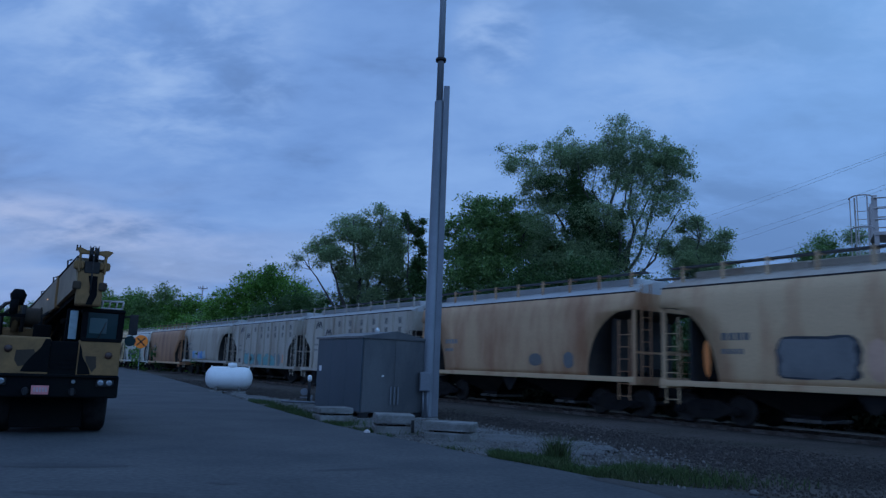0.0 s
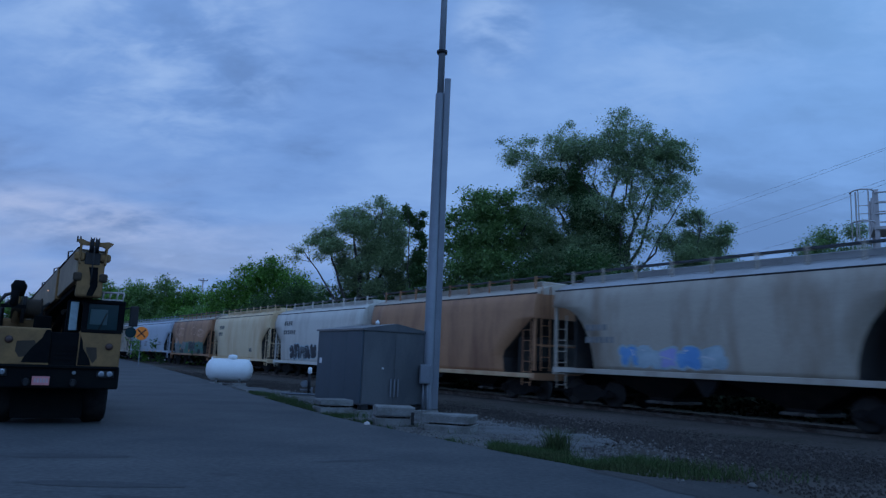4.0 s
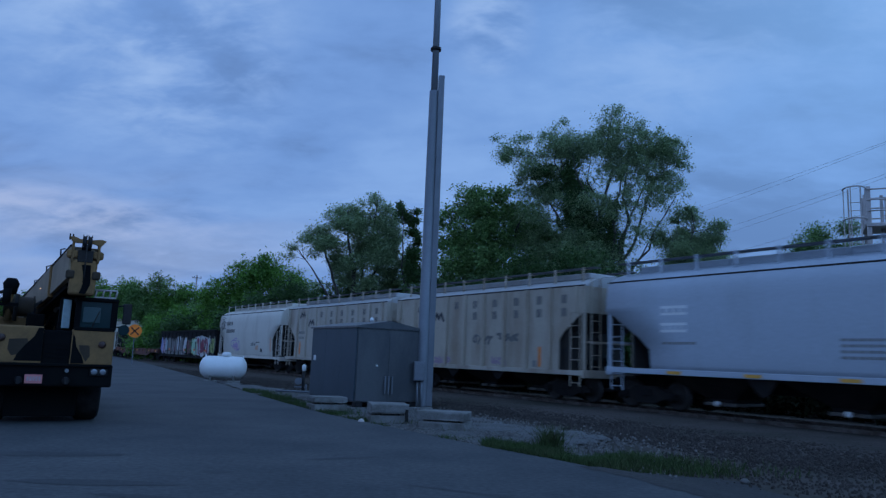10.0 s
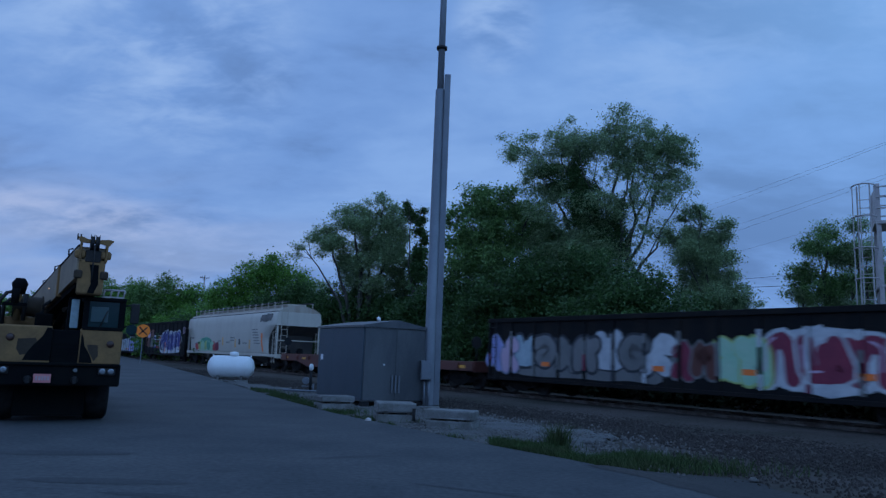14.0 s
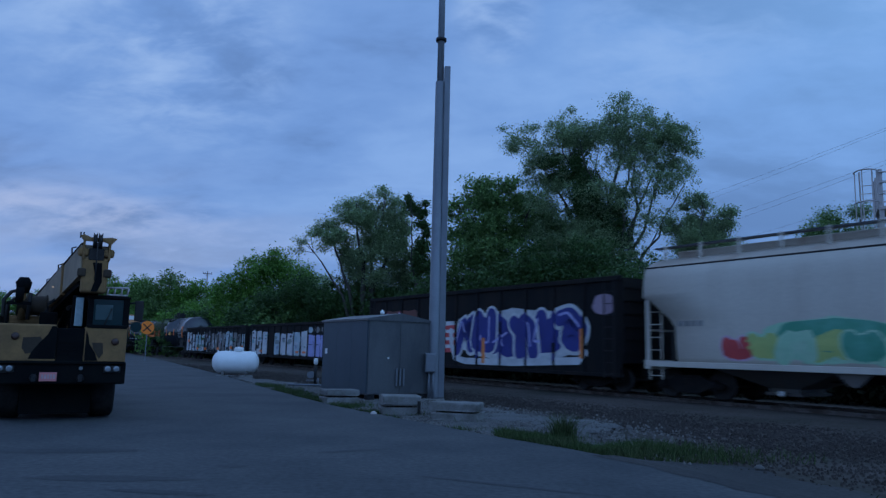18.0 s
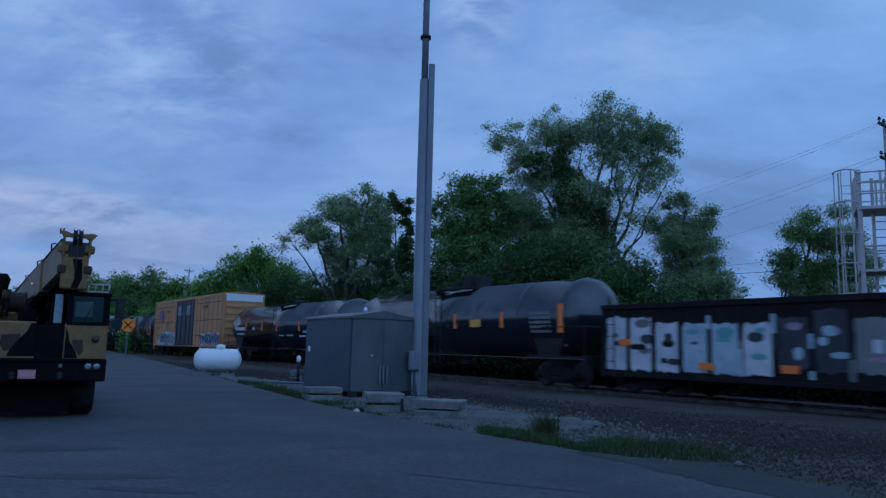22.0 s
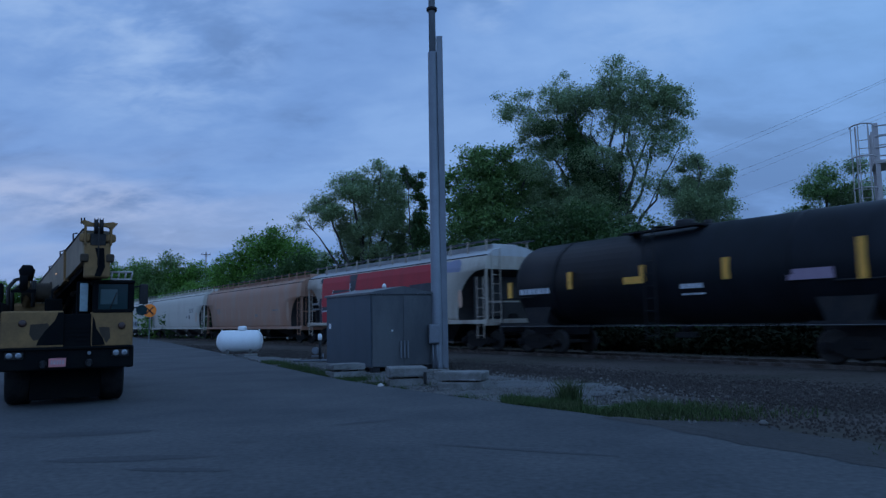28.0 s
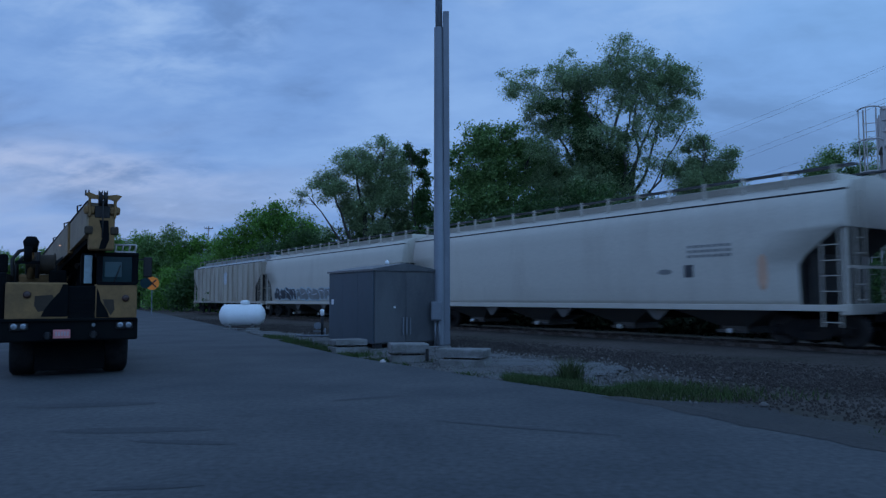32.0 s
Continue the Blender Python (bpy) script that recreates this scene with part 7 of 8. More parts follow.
def build_train():
    ends = [-2.0, -15.0, -28.33, -41.7, -54.85, -68.2, -81.56, -94.68, -107.9, -121.1, -139.9, -153.1, -166.17, -179.4, -197.3, -218.95, -241.3, -259.3, -277.45, -294.95,
            -312.2, -331.1, -352.66, -365.8, -381.65, -400.65, -422.25, -443.3, -463.2, -482.0]
    gap = [(a, b) for a, b in zip(ends, ends[1:])]

    def put(i, maker, *rest, **kw):
        return enrol(maker(*gap[i], *rest, **kw), *gap[i])
    serial = lambda x, z=2.95: [(x, z, 1.0, 0.2, 4), (x, z - 0.4, 1.3, 0.2, 6)]

    def spaced(c, w, h):
        panel = (2 * h - 0.7) / (max(8, int(2 * h / 1.15)) - 1)
        chevrons(c, -h + 0.35 + panel * 1.5, 3.5, 0.72, 0.4, INK, w)
        chevrons(c, -h + 0.35 + panel * 2.5, 3.04, 0.72, 0.4, INK, w)
        lettering(c, [(-h + 0.35 + panel * (k + 0.5) - 0.14, z, 0.28, 0.3, 2) for z, first in ((3.5, 3), (3.04, 4)) for k in range(first, 9)], INK_MID, w, "large spaced lettering")

    # 1 tan, slate patch
    c, w, h = put(0, hopper, "round", C_TAN, C_ROOFT, "tan covered hopper car with grey spray-painted patch", 2, C_TAN, low=1.06)
    blotch(c, -1.27, 1.9, 2.05, 1.06, G_DARK, w, 1, "", 0.006, True)
    blotch(c, -1.27, 1.88, 1.85, 0.96, G_SLATE, w, 301, "dull slate paint patch", 0.011, True)
    blotch(c, -4.35, 1.85, 0.22, 1.0, G_ORANGE, w, 2)
    blotch(c, 0.2, 1.85, 0.5, 1.0, G_PEACH, w, 3)
    lettering(c, [(-3.9, 2.45, 0.9, 0.2, 4), (-3.9, 2.05, 0.7, 0.14, 4)], INK_MID, w)
    # 2 rusty tan
    c, w, h = put(1, hopper, "round", C_TAN2, C_ROOF, "rusty tan covered hopper car with streaked sides", 2, C_TAN, low=1.1)
    lettering(c, [(-h + 2.0, 2.45, 0.9, 0.18, 4), (-h + 2.0, 2.1, 0.6, 0.12, 4)], INK_SOFT, w)
    blotch(c, 1.6, 1.75, 0.7, 0.45, INK_MID, w, 4)
    blotch(c, 3.3, 1.75, 0.5, 0.55, G_SLATE, w, 5)
    # 3, 4 grey ribbed
    for i in (2, 3):
        c, w, h = put(i, hopper, "rib", C_GREY, C_ROOF, "grey ribbed covered hopper car with spray paint low on its side", 3, C_GREY, low=0.92)
        spaced(c, w, h)
        lettering(c, [(-h + 1.75, 2.4, 0.5, 0.1, 4), (-h + 1.75, 2.1, 0.5, 0.1, 5), (-h + 2.8, 2.0, 0.5, 0.1, 4)], INK_SOFT, w)
        if i == 2:
            wild(c, -2.3, 4.5, 0.98, 2.2, 6, G_BLUE, G_DARK, w, 33, 0.24, 0.05)
        else:
            wild(c, -3.0, 3.6, 0.98, 1.95, 7, (G_FADED_TEAL, G_FADED_TEAL, G_TEAL, G_DULL), G_DULL, w, 34, 0.24, 0.04, G_FADED_TEAL)
            lettering(c, [(-h + 1.1, 1.35, 0.5, 0.3, 1), (-h + 1.75, 1.35, 0.5, 0.3, 1)], INK, w, "dark stencilled marks")
        tape(c, [(-h + 2.75, 1.55), (h - 2.0, 1.55)], w, G_ORANGE, 0.16, 0.5)
    # 5 warm grey
    c, w, h = put(4, hopper, "round", C_GREY2, C_ROOF, "warm grey covered hopper car with pale blue spray paint", 2, C_GREY, low=1.1)
    wild(c, -3.0, 0.6, 1.3, 2.15, 5, (G_BLUE, G_LILAC, G_ICE), G_ICE, w, 41, 0.22, 0.05, G_WHITE)
    lettering(c, serial(-h + 1.6, 2.6), INK_SOFT, w)
    # 6 orange brown
    c, w, h = put(5, hopper, "angled", C_BROWN, C_ROOFT, "rust-brown covered hopper car with stained sides", 2, C_TAN, low=0.84)
    lettering(c, serial(-h + 2.0, 2.5), INK_SOFT, w)
    # 7 white with dark lettering
    c, w, h = put(6, hopper, "straight", C_WHITE, C_WHITE, "white covered hopper car with black spray-painted lettering", 2, C_WHITE, low=0.8, top=4.3)
    lettering(c, [(-4.5, 3.25, 1.3, 0.28, 4), (-4.5, 2.7, 1.9, 0.26, 6), (1.5, 2.05, 0.8, 0.07, 5), (1.6, 1.85, 0.7, 0.07, 5)], INK_MID, w)
    wild(c, -3.3, 0.5, 0.98, 2.15, 5, (G_DARK, INK), G_ICE, w, 51, 0.24, 0.05, G_ICE)
    wild(c, 1.25, 2.15, 1.5, 1.8, 3, G_SLATE, G_DULL, w, 57, 0.2, 0.02)
    wild(c, 1.9, 3.3, 1.1, 1.32, 5, G_SLATE, G_DULL, w, 58, 0.2, 0.02)
    lettering(c, [(2.5, 1.7, 0.42, 0.36, 1)], INK, w, "small dark placard")
    blotch(c, 4.75, 1.7, 0.35, 1.0, G_PEACH, w, 9)
    # 8 cream
    c, w, h = put(7, hopper, "straight", C_CREAM, C_CREAM, "cream covered hopper car with dusty lower side", 2, C_CREAM, low=0.8)
    lettering(c, [(-h + 1.4, 3.2, 1.2, 0.28, 4), (-h + 1.4, 2.7, 0.9, 0.26, 4), (2.4, 1.55, 0.5, 0.25, 3)], INK_MID, w)
    # 9 brown with green
    c, w, h = put(8, hopper, "angled", C_BROWN, C_ROOFT, "brown covered hopper car with green and pink spray paint", 2, C_BROWN)
    wild(c, -4.5, -0.1, 1.12, 2.2, 6, (G_DULL, G_FADED_TEAL, C_TAN2, G_PINE), G_FADED_TEAL, w, 63, 0.26, 0.05, G_DARK)
    wild(c, -0.1, 4.3, 1.12, 2.3, 6, (G_PINE, G_PINE, G_DARK), G_PINE, w, 65, 0.28, 0.05, G_DULL)
    wild(c, -4.4, 4.2, 1.1, 1.5, 13, (G_DARK, G_SLATE, G_PINE), G_PINE, w, 64, 0.26, 0.03)
    sketch(c, -2.8, 3.0, 3.8, 1.25, G_PEACH, w, 61)
    sketch(c, 2.3, 3.0, 3.8, 1.2, G_PEACH, w, 62)
    tape(c, [(-2.6, 1.6), (0.2, 1.5), (3.9, 1.9)], w, G_ORANGE, 0.2, 0.5)
    blotch(c, -h + 2.0, 2.2, 0.6, 0.6, G_PEACH, w, 13)
    # 10 long pale blue-grey
    c, w, h = put(9, hopper, "angled", C_BLUE, C_BLUE, "long pale blue-grey covered hopper car, clean", 4, C_BLUE, low=1.08)
    lettering(c, [(-h + 2.0, 2.95, 1.25, 0.28, 1), (-h + 2.0, 2.45, 1.25, 0.28, 1)], WHITE, w, "white stencil panel")
    lettering(c, [(-h + 2.15, 2.95, 0.95, 0.12, 4), (-h + 2.15, 2.45, 0.95, 0.12, 5)], C_BLUE, lambda z: w(z) + 0.006)
    lettering(c, [(-1.5, 2.1 - 0.14 * k, 1.2, 0.07, 6) for k in range(4)] + [(-h + 2.2, 2.0, 1.2, 0.08, 6), (4.6, 2.05, 1.4, 0.1, 7), (4.6, 1.85, 1.4, 0.1, 7)], INK_SOFT, w)
    tape(c, [(-h + 2.6 + k * 2.5, 1.15) for k in range(6)], lambda z: 1.56, YELLOW, 0.5, 0.09)
    # 11, 12 grey ribbed
    for i in (10, 11):
        c, w, h = put(i, hopper, "rib", C_GREY2 if i == 10 else C_GREY, C_ROOF, "grey ribbed covered hopper car with dark lettering", 3, C_GREY, low=0.92)
        spaced(c, w, h)
        lettering(c, [(-h + 1.75, 2.5, 0.9, 0.14, 5), (-h + 1.75, 2.2, 0.9, 0.12, 5), (h - 2.6, 1.25, 0.5, 0.22, 2)], INK_SOFT, w)
        for k, (x, z, a, b) in enumerate(((0.5, 2.1, 1.2, 0.5), (2.1, 2.2, 1.2, 0.4), (1.6, 1.3, 0.9, 0.4), (-2.2, 1.25, 1.2, 0.4)) if i == 10 else ((1.2, 2.25, 0.8, 0.22), (h - 3.4, 1.9, 0.8, 0.3))):
            wild(c, x - a / 2, x + a / 2, z - b / 2, z + b / 2, 3, INK_MID if k < 2 else G_FADED_PINK, C_GREY, w, 700 + i * 9 + k, 0.14, 0.01, None, "worn painted marks")
        tape(c, [(-h + 2.0, 1.6), (h - 2.2, 1.5)], w, G_ORANGE, 0.16, 0.7)
    # 13 white, purple sketch
    c, w, h = put(12, hopper, "straight", C_WHITE, C_WHITE, "white covered hopper car with purple spray-painted outline", 2, C_WHITE, low=0.84)
    sketch(c, -5.15, 3.25, 1.4, 1.2, INK_MID, w, 71)
    sketch(c, -5.15, 3.25, 0.9, 0.9, INK_MID, w, 74)
    lettering(c, [(-4.4, 3.25, 1.3, 0.28, 4), (-4.4, 2.7, 1.9, 0.26, 6), (1.9, 1.9, 0.7, 0.07, 5)], INK_MID, w)
    sketch(c, -1.95, 1.75, 2.1, 1.1, G_PURPLE, w, 72)
    blotch(c, -2.1, 1.6, 1.2, 0.5, G_PINK, w, 73, "", 0.005)
    lettering(c, [(2.7, 1.45, 0.42, 0.36, 1)], INK, w, "small dark placard")
    wild(c, 1.0, 1.9, 1.6, 1.95, 3, INK_SOFT, C_WHITE, w, 75, 0.14, 0.01)
    wild(c, 1.9, 2.35, 1.35, 1.8, 1, G_PEACH, C_WHITE, w, 15, 0.2, 0.01)
    blotch(c, 4.6, 1.75, 0.32, 1.0, G_PEACH, w, 16)
    # 14 gondola, colourful
    c, w, h = put(13, gondola, 2.85, C_BLACK, "black gondola car covered in colourful spray paint")
    wild(c, -8.3, -6.7, 0.75, 2.4, 2, (G_PINK, G_LILAC), G_FADED, w, 80, 0.29, 0.06)
    blotch(c, -3.2, 1.2, 7.0, 0.9, G_SLATE, w, 78, "worn grey spray paint", 0.003, True)
    wild(c, -6.7, 0.4, 0.8, 2.45, 7, (G_WHITE, G_ICE, G_SLATE, G_DULL), G_DARK, w, 81, 0.26, 0.07)
    wild(c, 0.4, 1.9, 0.8, 2.3, 2, (G_MAROON, C_FLAT), G_SLATE, w, 82, 0.31, 0.04)
    wild(c, 1.9, 3.4, 0.75, 2.4, 2, (G_LIME, G_MINT), G_LIME, w, 86, 0.36, 0.04)
    blotch(c, 4.9, 1.55, 3.2, 1.7, G_WHITE, w, 87, "", 0.002)
    wild(c, 3.3, 6.5, 0.75, 2.5, 3, G_MAROON, G_WHITE, w, 83, 0.20, 0.1, G_PINK)
    wild(c, 6.4, 8.3, 0.75, 2.4, 2, (G_LIME, G_WHITE), G_SLATE, w, 84, 0.29, 0.05)
    paint_posts(c, h, 14, 0.75, 2.4, (G_WHITE, G_SLATE, G_MAROON, G_SLATE, G_DARK), 85, 0.6)
    for k, x in enumerate((-5.4, -0.4, 2.6, 5.6)):
        lettering(c, [(x, 1.2, 0.55, 0.16, 1)], ORANGE, lambda z: w(z) + 0.02, "orange reflective tape")
    # 15 flat car
    put(14, flatcar, C_FLAT, "empty red-brown flat car with reflective tape")
    # 16 long white
    c, w, h = put(15, hopper, "straight", C_WHITE2, C_ROOFT, "long white covered hopper car with green spray paint", 4, C_WHITE2, under=GATE)
    wild(c, 7.6, 9.7, 3.2, 3.85, 4, INK_MID, INK, w, 160, 0.24, 0.04, None, "large dark painted emblem")
    lettering(c, [(6.1 + 0.1 * k, 2.75 - 0.19 * k, 1.15, 0.09, 6) for k in range(6)] + [(-9.4, 2.2, 0.9, 0.16, 4), (-1.6, 1.95, 0.8, 0.1, 4), (0.4, 1.85, 0.8, 0.12, 5), (1.3, 2.2, 1.2, 0.1, 6), (1.4, 2.0, 0.9, 0.1, 5), (4.2, 1.8, 1.0, 0.1, 6)], INK_SOFT, w)
    lettering(c, [(3.3, 1.9, 0.45, 0.4, 1)], INK, w, "small dark placard")
    blotch(c, -5.0, 1.72, 3.6, 1.1, G_MINT, w, 16, "pale green paint patch", 0.005)
    blotch(c, -4.9, 1.85, 3.0, 0.8, G_GREEN, w, 159, "", 0.008)
    wild(c, -7.1, -2.9, 1.08, 2.1, 5, (G_GREEN, G_MINT, G_LIME), G_MINT, w, 161, 0.24, 0.05)
    wild(c, -7.9, -7.1, 1.08, 1.9, 1, G_RED, G_PINK, w, 17, 0.19, 0.04)
    wild(c, -2.9, -1.5, 1.1, 1.95, 2, (G_RED, G_MAROON), G_MAROON, w, 172, 0.29, 0.03)
    tape(c, [(-0.4, 1.95), (2.6, 1.8), (5.7, 1.75)], w, YELLOW, 0.2, 0.65)
    bm = B()
    ribbon(bm, [(8.1, 2.4), (8.12, 2.0), (8.2, 1.7), (8.35, 1.35)], 0.13, w, 0.008)
    part("reflector_tape", bm, ORANGE, c, "slanting orange stripe")
    # 17 tall black gondola
    c, w, h = put(16, gondola, 3.78, C_BLACK, "tall black gondola car with large blue and white spray-painted lettering", 12)
    blotch(c, 3.1, 1.9, 7.4, 2.0, G_WHITE, w, 90, "", 0.002)
    wild(c, -0.7, 6.9, 0.85, 3.1, 6, G_DEEP, G_WHITE, w, 91, 0.25, 0.1, G_LILAC)
    bm = B()
    ribbon(bm, [(-1.1, 2.1), (-1.05, 1.5), (-0.8, 0.98), (0, 0.86), (3, 0.88), (6.6, 1.02), (6.9, 1.3)], 0.13, w, 0.024)
    part("graffiti", bm, G_WHITE, c, "broad white sprayed line")
    tape(c, [(1.2, 1.3), (6.75, 1.6)], lambda z: w(z) + 0.02, G_ORANGE, 0.2, 1.0)
    for k, (m, x) in enumerate(((G_DEEP, -3.75), (G_RED, -2.6), (G_RED, -1.55))):
        for j in range(4):
            for z, q, deep in ((1.2 + j * 0.32, m, 0.012), (1.37 + j * 0.32, G_WHITE, 0.010)):
                bm = B()
                box(bm, x, x + 0.85, -(w(0) + deep), -1.46, z, z + 0.18)
                part("paint_stripe", bm, q, c, "painted stripe")
    blotch(c, -5.6, 2.2, 3.4, 1.8, C_FLAT, w, 92, "worn maroon paint", 0.003, True)
    wild(c, -7.1, -5.5, 2.1, 3.2, 1, G_PINK, G_MAROON, w, 94, 0.12, 0.04)
    wild(c, -5.4, -3.8, 1.1, 2.5, 2, (G_SLATE, G_DULL), G_DARK, w, 95, 0.24, 0.04)
    blotch(c, 7.75, 2.9, 1.0, 0.7, G_FADED_PINK, w, 19, "", 0.008)
    paint_posts(c, h, 12, 1.0, 2.75, (G_DEEP,), 93, 0.9, (-0.5, 6.6))
    # 18, 19 low gondolas
    c, w, h = put(17, gondola, 2.75, C_BLACK, "black gondola car with pale blue and white spray paint", 16)
    panels(c, h, 16, -8.6, -4.6, 0.72, 2.4, (G_WHITE, G_ICE, G_WHITE), (G_DARK, C_BLACK, G_DARK, G_TEAL), w, 101)
    panels(c, h, 16, -3.6, 1.3, 0.72, 2.35, (G_ICE, G_WHITE), (G_FADED, G_NAVY, G_WHITE, G_FADED_TEAL), w, 102)
    for k in range(3):
        x = 2.0 + k * 0.98
        blotch(c, x, 1.36, 0.96, 1.28, G_LILAC, w, 140 + k, "lilac spray paint", 0.004, True)
        blotch(c, x, 2.3, 0.7, 0.36, (G_ICE, G_DULL, G_SLATE)[k], w, 130 + k)
        blotch(c, x + 0.1, 1.42, 0.45, 0.06, G_NAVY, w, 150 + k, "", 0.009)
    wild(c, 4.8, 7.6, 0.72, 2.35, 3, (G_TEAL, G_TEAL, G_PINE), G_ICE, w, 106, 0.24, 0.12, G_WHITE)
    wild(c, 7.4, 8.4, 0.9, 2.3, 1, G_FADED_PINK, G_FADED, w, 107, 0.22, 0.06)
    paint_posts(c, h, 16, 0.72, 2.2, (G_ICE, G_SLATE, G_FADED), 105, 0.35, (-8.5, 1.3))
    for k, x in enumerate((-6.6, -0.2, 0.9)):
        lettering(c, [(x, 0.95, 0.55, 0.12, 1)], ORANGE, lambda z: w(z) + 0.04, "orange reflective tape")
    c, w, h = put(18, gondola, 2.75, C_BLACK, "black gondola car with white spray paint along its side", 18)
    panels(c, h, 18, -8.6, -5.2, 0.72, 2.45, (G_WHITE, G_WHITE, G_ICE), (C_BLACK, G_DARK, G_FADED_TEAL, G_SLATE), w, 111)
    panels(c, h, 18, -5.2, -2.0, 0.72, 2.2, (G_ICE, G_WHITE, G_ICE), (G_NAVY, G_DARK, G_TEAL), w, 115)
    panels(c, h, 18, -2.0, 2.0, 0.9, 2.45, (G_SLATE, G_DULL, G_DARK), (G_WHITE, G_ICE, G_FADED_PINK, G_DARK), w, 116)
    panels(c, h, 18, 2.0, 8.6, 0.72, 2.4, (G_WHITE, G_ICE, G_SLATE, G_ICE), (G_DARK, G_SLATE, G_PINE, C_BLACK), w, 112)
    paint_posts(c, h, 18, 0.72, 2.35, (G_SLATE, G_ICE, G_DARK), 114, 0.35)
    for k, (x, z) in enumerate(((-7.6, 1.6), (-4.7, 0.95), (-2.3, 0.95), (1.2, 1.0), (4.6, 1.1), (7.2, 1.2))):
        lettering(c, [(x, z, 0.6, 0.2, 1)], ORANGE, lambda q: w(q) + 0.05, "orange reflective tape")
    # 20, 21 tank cars
    c, w, h = put(19, tankcar, C_TANK, "black tank car with orange reflective tape and yellow placard", True, 1.45, 2.44)
    tape(c, [(-h + 0.25, 2.35), (-4.45, 2.35), (-2.2, 2.35), (1.0, 2.4), (4.0, 2.4), (h - 0.7, 2.4)], w, ORANGE, 0.16, 0.6)
    tape(c, [(h - 0.7, 2.4)], lambda z: w(z) + 0.004, ORANGE, 0.22, 1.0)
    lettering(c, [(1.9, 2.3, 0.9, 0.3, 1)], YELLOW, w, "yellow placard")
    lettering(c, [(-6.9, 2.12, 2.4, 0.26, 10)], ORANGE, w)
    lettering(c, [(h - 2.3, 2.6 - 0.16 * k, 1.1, 0.09, 6) for k in range(5)] + [(h - 1.6, 1.5, 0.9, 0.1, 5)], G_DULL, w)
    c, w, h = put(20, tankcar, C_TANK, "black tank car with pale stencilled lettering", False, 1.45, 2.42)
    tape(c, [(-5.45, 2.45), (-2.5, 2.45), (0.0, 2.4), (3.4, 2.4)], w, ORANGE, 0.15, 0.6)
    tape(c, [(h - 0.75, 2.25)], w, ORANGE, 0.16, 0.9)
    lettering(c, [(-7.6, 2.3, 1.9, 0.22, 8), (-7.4, 1.95, 1.4, 0.1, 7), (-4.2, 2.3, 0.4, 0.2, 2), (0.2, 1.85, 0.7, 0.1, 4), (1.4, 1.85, 0.9, 0.1, 5), (3.2, 1.8, 0.9, 0.1, 5), (5.0, 1.85, 0.4, 0.12, 2)], G_WHITE, w)
    lettering(c, [(3.9, 2.05, 0.9, 0.14, 5)], G_BLUE, w)
    lettering(c, [(6.0, 2.55 - 0.15 * k, 1.3, 0.09, 7) for k in range(5)], G_DULL, w)
    # 22 box car
    c, w, h = put(21, boxcar, C_BOX, "brown-tan high box car with dark double doors and white end top")
    wild(c, -8.4, -2.7, 0.85, 1.7, 7, (G_FADED, G_LILAC, G_ICE), G_FADED, w, 123, 0.3, 0.05)
    wild(c, -7.4, -2.75, 0.98, 2.3, 9, (G_WHITE, G_ICE), G_WHITE, lambda z: w(z) + 0.03, 128, 0.3, 0.07)
    wild(c, -7.35, -2.8, 1.05, 2.2, 8, (G_DARK, G_NAVY, G_SLATE), G_ICE, lambda z: w(z) + 0.06, 131, 0.17, 0.035, G_WHITE)
    wild(c, 4.8, h - 0.6, 1.0, 2.15, 7, (G_LILAC, G_FADED, G_ICE), G_WHITE, w, 121, 0.3, 0.06)
    wild(c, 4.9, h - 0.7, 1.05, 2.1, 8, (G_DARK, G_SLATE, G_NAVY), G_ICE, lambda z: w(z) + 0.03, 133, 0.16, 0.04)
    for a in (-1, 1):
        for off, wide, colour in ((0.034, 0.19, G_MAROON_PALE), (0.04, 0.13, G_VIOLET)):
            bm = B()
            ribbon(bm, [(-8.05, 3.72 - a * 0.38), (-7.6, 3.72), (-7.15, 3.72 + a * 0.38)], wide, w, off + 0.002 * a)
            part("graffiti", bm, colour, c, "crossed purple strokes with a red-brown rim")
    blotch(c, -9.4, 1.75, 0.4, 0.4, ORANGE, w, 126)
    lettering(c, [(-h + 0.8, 3.7, 0.8, 0.1, 4), (-5.9, 4.0, 1.0, 0.2, 4), (-5.9, 2.9, 0.9, 0.12, 5), (5.0, 4.1, 1.2, 0.26, 4), (-9.2, 2.55, 0.9, 0.1, 4), (-9.3, 3.35, 0.5, 0.07, 4), (-5.9, 2.7, 0.7, 0.06, 5)], BOX_INK, w)
    # 23, 24 tank cars
    c, w, h = put(22, tankcar, C_TANK3, "black tank car with orange tape marks")
    tape(c, [(-h + 0.3, 2.4), (-2.6, 2.4), (0.4, 2.4), (3.2, 2.5)], w, ORANGE, 0.2, 0.6)
    tape(c, [(h - 0.5, 2.3)], w, ORANGE, 0.18, 0.9)
    lettering(c, [(-h + 0.8, 2.35, 1.6, 0.22, 7), (-h + 0.8, 2.0, 1.2, 0.1, 6), (-0.7, 2.6, 0.6, 0.14, 3), (1.8, 1.9, 0.8, 0.12, 4)], G_WHITE, w)
    lettering(c, [(h - 2.2, 2.6 - 0.16 * k, 1.1, 0.1, 6) for k in range(4)], G_DULL, w)
    lettering(c, [(h - 2.2, 1.95, 1.3, 0.1, 6)], ORANGE, w)
    c, w, h = put(23, tankcar, C_TANK2, "black tank car with yellow tape marks")
    tape(c, [(-h + 0.25, 2.4), (-3.6, 2.6), (2.6, 2.6)], w, YELLOW, 0.22, 0.6)
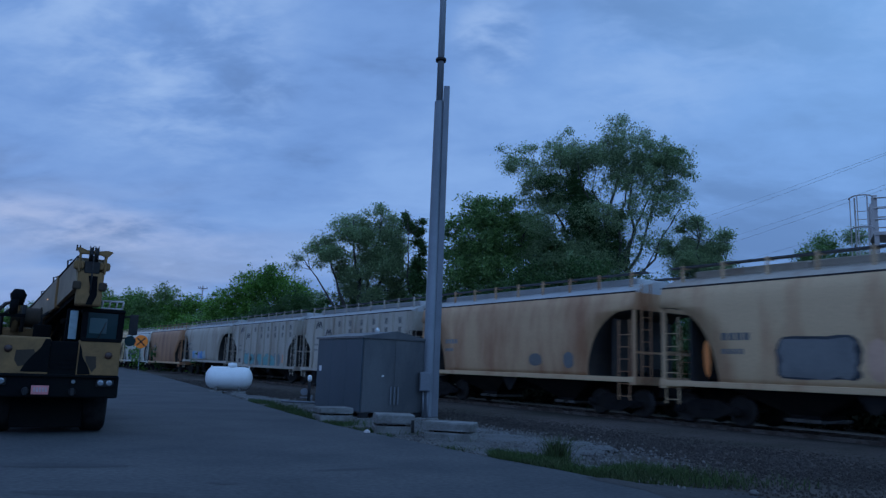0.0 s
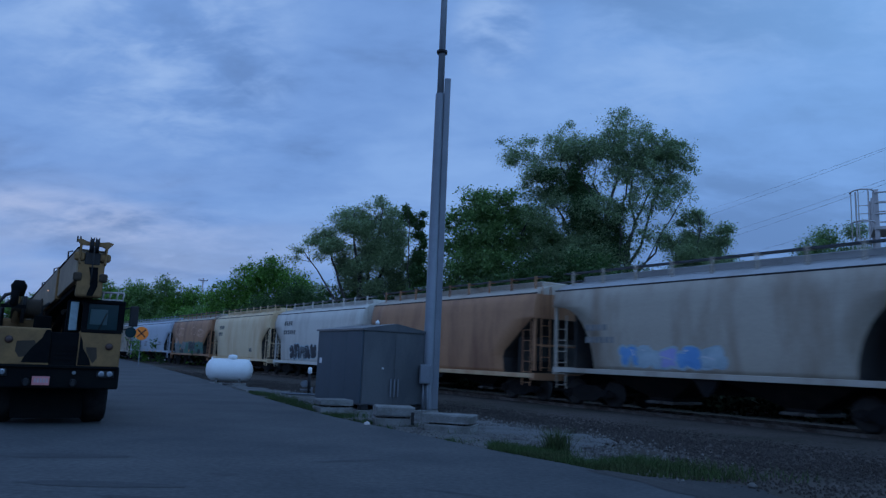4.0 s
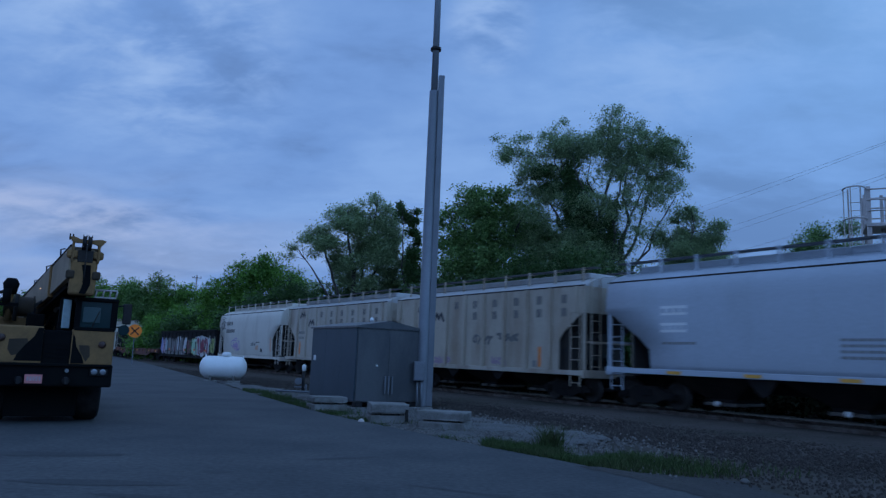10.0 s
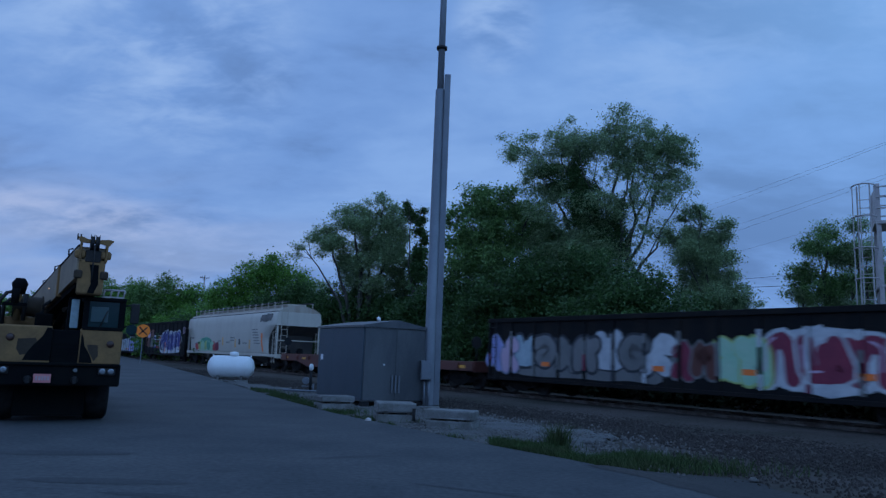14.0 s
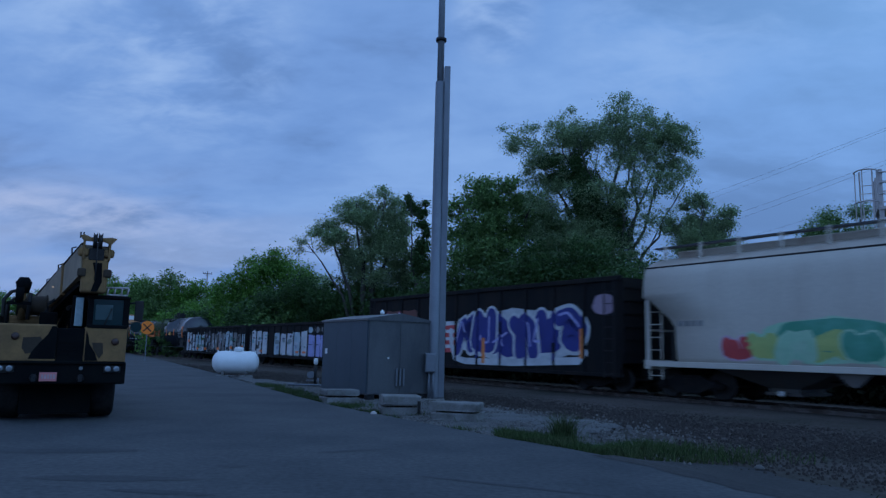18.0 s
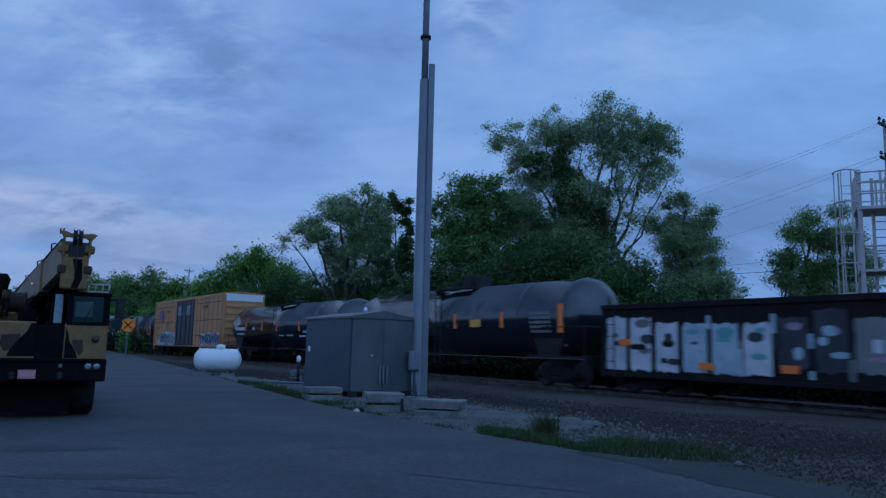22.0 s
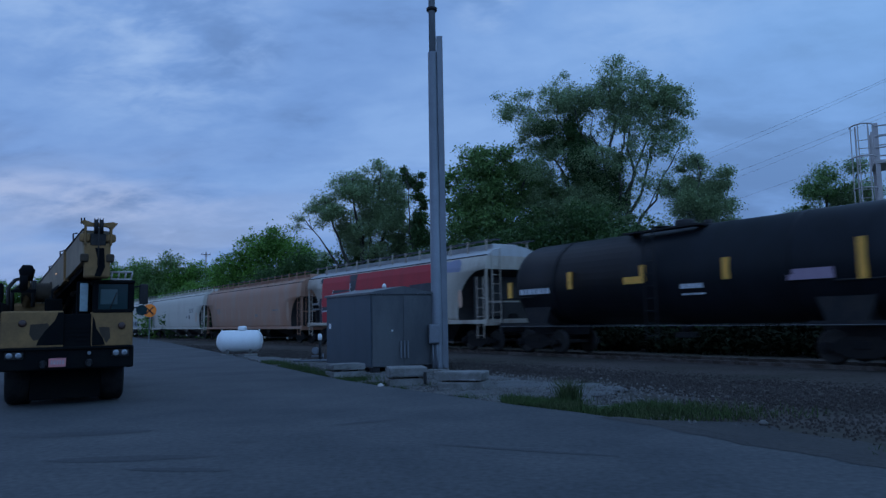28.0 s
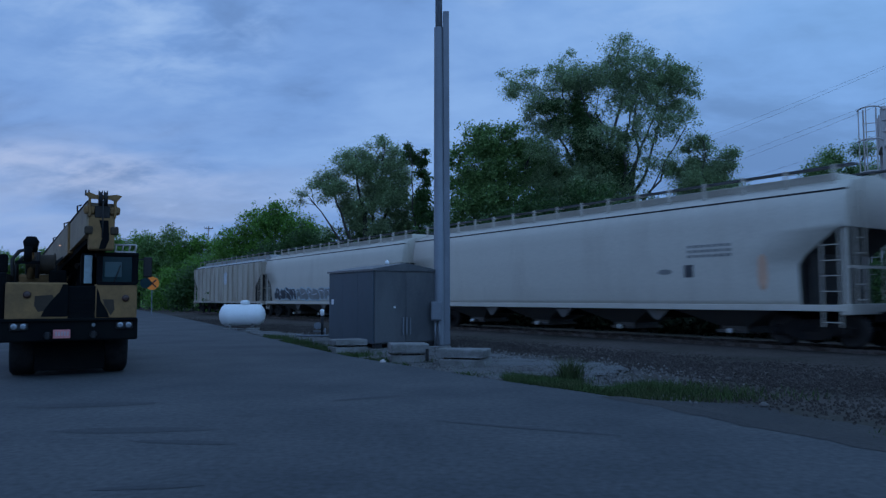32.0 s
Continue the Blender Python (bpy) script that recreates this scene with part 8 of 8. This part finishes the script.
    tape(c, [(-0.7, 2.45)], w, YELLOW, 0.9, 0.22)
    tape(c, [(-0.35, 2.65)], w, YELLOW, 0.22, 0.5)
    tape(c, [(h - 0.9, 2.6)], w, YELLOW, 0.2, 1.0)
    lettering(c, [(-h + 0.8, 2.3, 1.7, 0.2, 7), (1.0, 2.2, 0.8, 0.2, 4), (1.0, 1.95, 0.8, 0.08, 4)], G_WHITE, w)
    lettering(c, [(h - 3.0, 2.3, 1.6, 0.28, 1)], G_FADED_PINK, w, "faded pale placard")
    # 25 red and grey
    c, w, h = put(24, hopper, "round", C_GREY, C_ROOF, "grey covered hopper car with large red painted panel", 3, C_GREY, low=1.14)
    x0, x1, z0, z1 = -6.8, 6.03, 1.3, 3.86
    bm = B()
    rows_z = np.linspace(z0, z1, 9)
    cols = [[bm.verts.new((x, -(w(z) + 0.008), z)) for z in rows_z] for x in np.linspace(x0, x1, 8)]
    for a, b in zip(cols, cols[1:]):
        for i in range(8):
            bm.faces.new((a[i], b[i], b[i + 1], a[i + 1]))
    part("painted_panel", bm, C_RED, c, "red painted side panel")
    for outline in (((-3.3, 3.84), (-2.35, 3.84), (-2.5, 3.0), (-3.1, 2.9)), ((-3.1, 3.0), (-2.5, 3.05), (-5.3, 3.1), (-5.3, 2.92)), ((-2.6, 2.95), (-1.0, 3.0), (-1.0, 2.05), (-2.6, 2.02)),
                    ((0.2, 2.92), (1.75, 3.0), (1.75, 2.12), (0.2, 2.05)), ((3.1, 2.98), (6.0, 3.02), (6.0, 2.55), (3.1, 2.45)), ((3.1, 2.12), (6.0, 2.12), (6.0, 1.8), (3.1, 1.72)), ((-6.75, 2.2), (-4.0, 2.18), (-4.0, 2.05), (-6.75, 1.98))):
        bm = B()
        n = len(outline)
        (ax, az), (bx, bz), (cx, cz), (ex, ez) = outline
        rows = [[bm.verts.new((x, -(w(z) + 0.014), z)) for x, z in ((ax + (ex - ax) * k / 4, az + (ez - az) * k / 4), (bx + (cx - bx) * k / 4, bz + (cz - bz) * k / 4))] for k in range(5)]
        for a, b in zip(rows, rows[1:]):
            bm.faces.new((a[0], a[1], b[1], b[0]))
        part("paint_block", bm, G_DARK, c, "black painted block")
        bm = B()
        ribbon(bm, [(ex - 0.03, ez + (az - ez) * 0.5), (ex - 0.03, ez - 0.03), ((ex + cx) / 2, (ez + cz) / 2 - 0.03), (cx, cz - 0.03)], 0.04, w, 0.019)
        part("paint_line", bm, G_WHITE, c, "white painted line")
    blotch(c, 6.55, 3.6, 1.5, 0.5, G_FADED, w, 26, "faded lilac patch", 0.012, True)
    bm = B()
    ribbon(bm, [(x1 + 0.04, 1.32), (x1 + 0.06, 2.2), (x1 + 0.02, 3.2)], 0.1, w, 0.02)
    part("paint_line", bm, G_DARK, c, "black painted edge")
    bm = B()
    ribbon(bm, [(x0 - 0.2, 1.35), (x0 - 0.18, 2.4), (x0 - 0.1, 3.7)], 0.16, w, 0.02)
    part("paint_line", bm, G_DARK, c, "black painted edge")
    blotch(c, h - 1.75, 2.2, 0.3, 0.8, G_PEACH, w, 27)
    lettering(c, [(-h + 0.9, 2.4, 1.0, 0.14, 5), (-h + 0.9, 2.1, 1.0, 0.1, 5), (5.0, 1.45, 0.6, 0.2, 2)], INK_SOFT, w)
    # 26 rust-washed tan
    c, w, h = put(25, hopper, "round", C_RUSTTAN, C_RUSTTAN, "long rust-washed tan covered hopper car", 4, C_RUSTTAN, top=4.3, arch=2.95)
    rnd = random.Random(260)
    for k in range(11):
        x = -h + 2.4 + k * (2 * h - 4.6) / 10 + rnd.uniform(-0.4, 0.4)
        blotch(c, x, 1.95 + rnd.uniform(-0.15, 0.15), rnd.uniform(0.2, 0.45), rnd.uniform(0.7, 1.3), WASH, w, 261 + k, "pale streak down the side", 0.003 + 0.0004 * k)
    lettering(c, [(-h + 3.0, 2.5 - 0.15 * k, 1.0, 0.09, 5) for k in range(3)] + [(h - 5.0, 2.2, 1.2, 0.1, 5), (2.0, 1.9, 0.5, 0.2, 2)], INK_SOFT, w)
    # 27, 28 long white
    c, w, h = put(26, hopper, "straight", C_WHITE2, C_WHITE2, "long white covered hopper car with small dark placard", 4, C_WHITE2, under=GATE)
    lettering(c, [(h - 4.6, 2.75 - 0.14 * k, 1.5, 0.08, 7) for k in range(3)], INK_SOFT, w)
    lettering(c, [(h - 4.75, 2.05, 0.42, 0.36, 1)], INK, w, "small dark placard")
    blotch(c, h - 5.4, 2.05, 0.5, 0.16, INK_SOFT, w, 22)
    blotch(c, h - 2.2, 1.95, 0.3, 1.0, G_PEACH, w, 23)
    c, w, h = put(27, hopper, "straight", C_WHITE2, C_WHITE2, "long white covered hopper car with dark spray-painted lettering", 4, C_WHITE2, under=GATE)
    wild(c, -h + 2.0, 3.2, 1.12, 2.05, 12, (G_SLATE, G_DARK, G_DULL), G_ICE, w, 131, 0.24, 0.05, G_WHITE)
    # 29 grey ribbed
    c, w, h = put(28, hopper, "rib", C_GREY2, C_ROOF, "warm grey ribbed covered hopper car, the last of the train", 3, C_GREY)
    blotch(c, 0.5, 2.9, 0.9, 1.0, G_WHITE, w, 24)


def travel(t):
    return SPEED * t + 0.5 * GAIN * t * t


def motions():
    for car, u in CARS:
        rows = []
        for k in range(17):
            t = k * 2.0
            p = spot(u + travel(t))
            rows.append((t, pose(p.x, p.y, p.z, 0, 0, HEAD)))
        walk(car, rows)
    masters = {}
    for w, ax in WHEELSETS:
        if ax not in masters:
            walk(w, [(k / FPS, pose(ax, 0, 0.45, 0, math.degrees(travel(k / FPS) / 0.45), 0)) for k in range(32 * FPS + 1)])
            masters[ax] = w
        else:
            w.rotation_mode = "QUATERNION"
            keys = w.animation_data_create()
            keys.action = masters[ax].animation_data.action
            keys.action_slot = masters[ax].animation_data.action_slot


build_train()


motions()
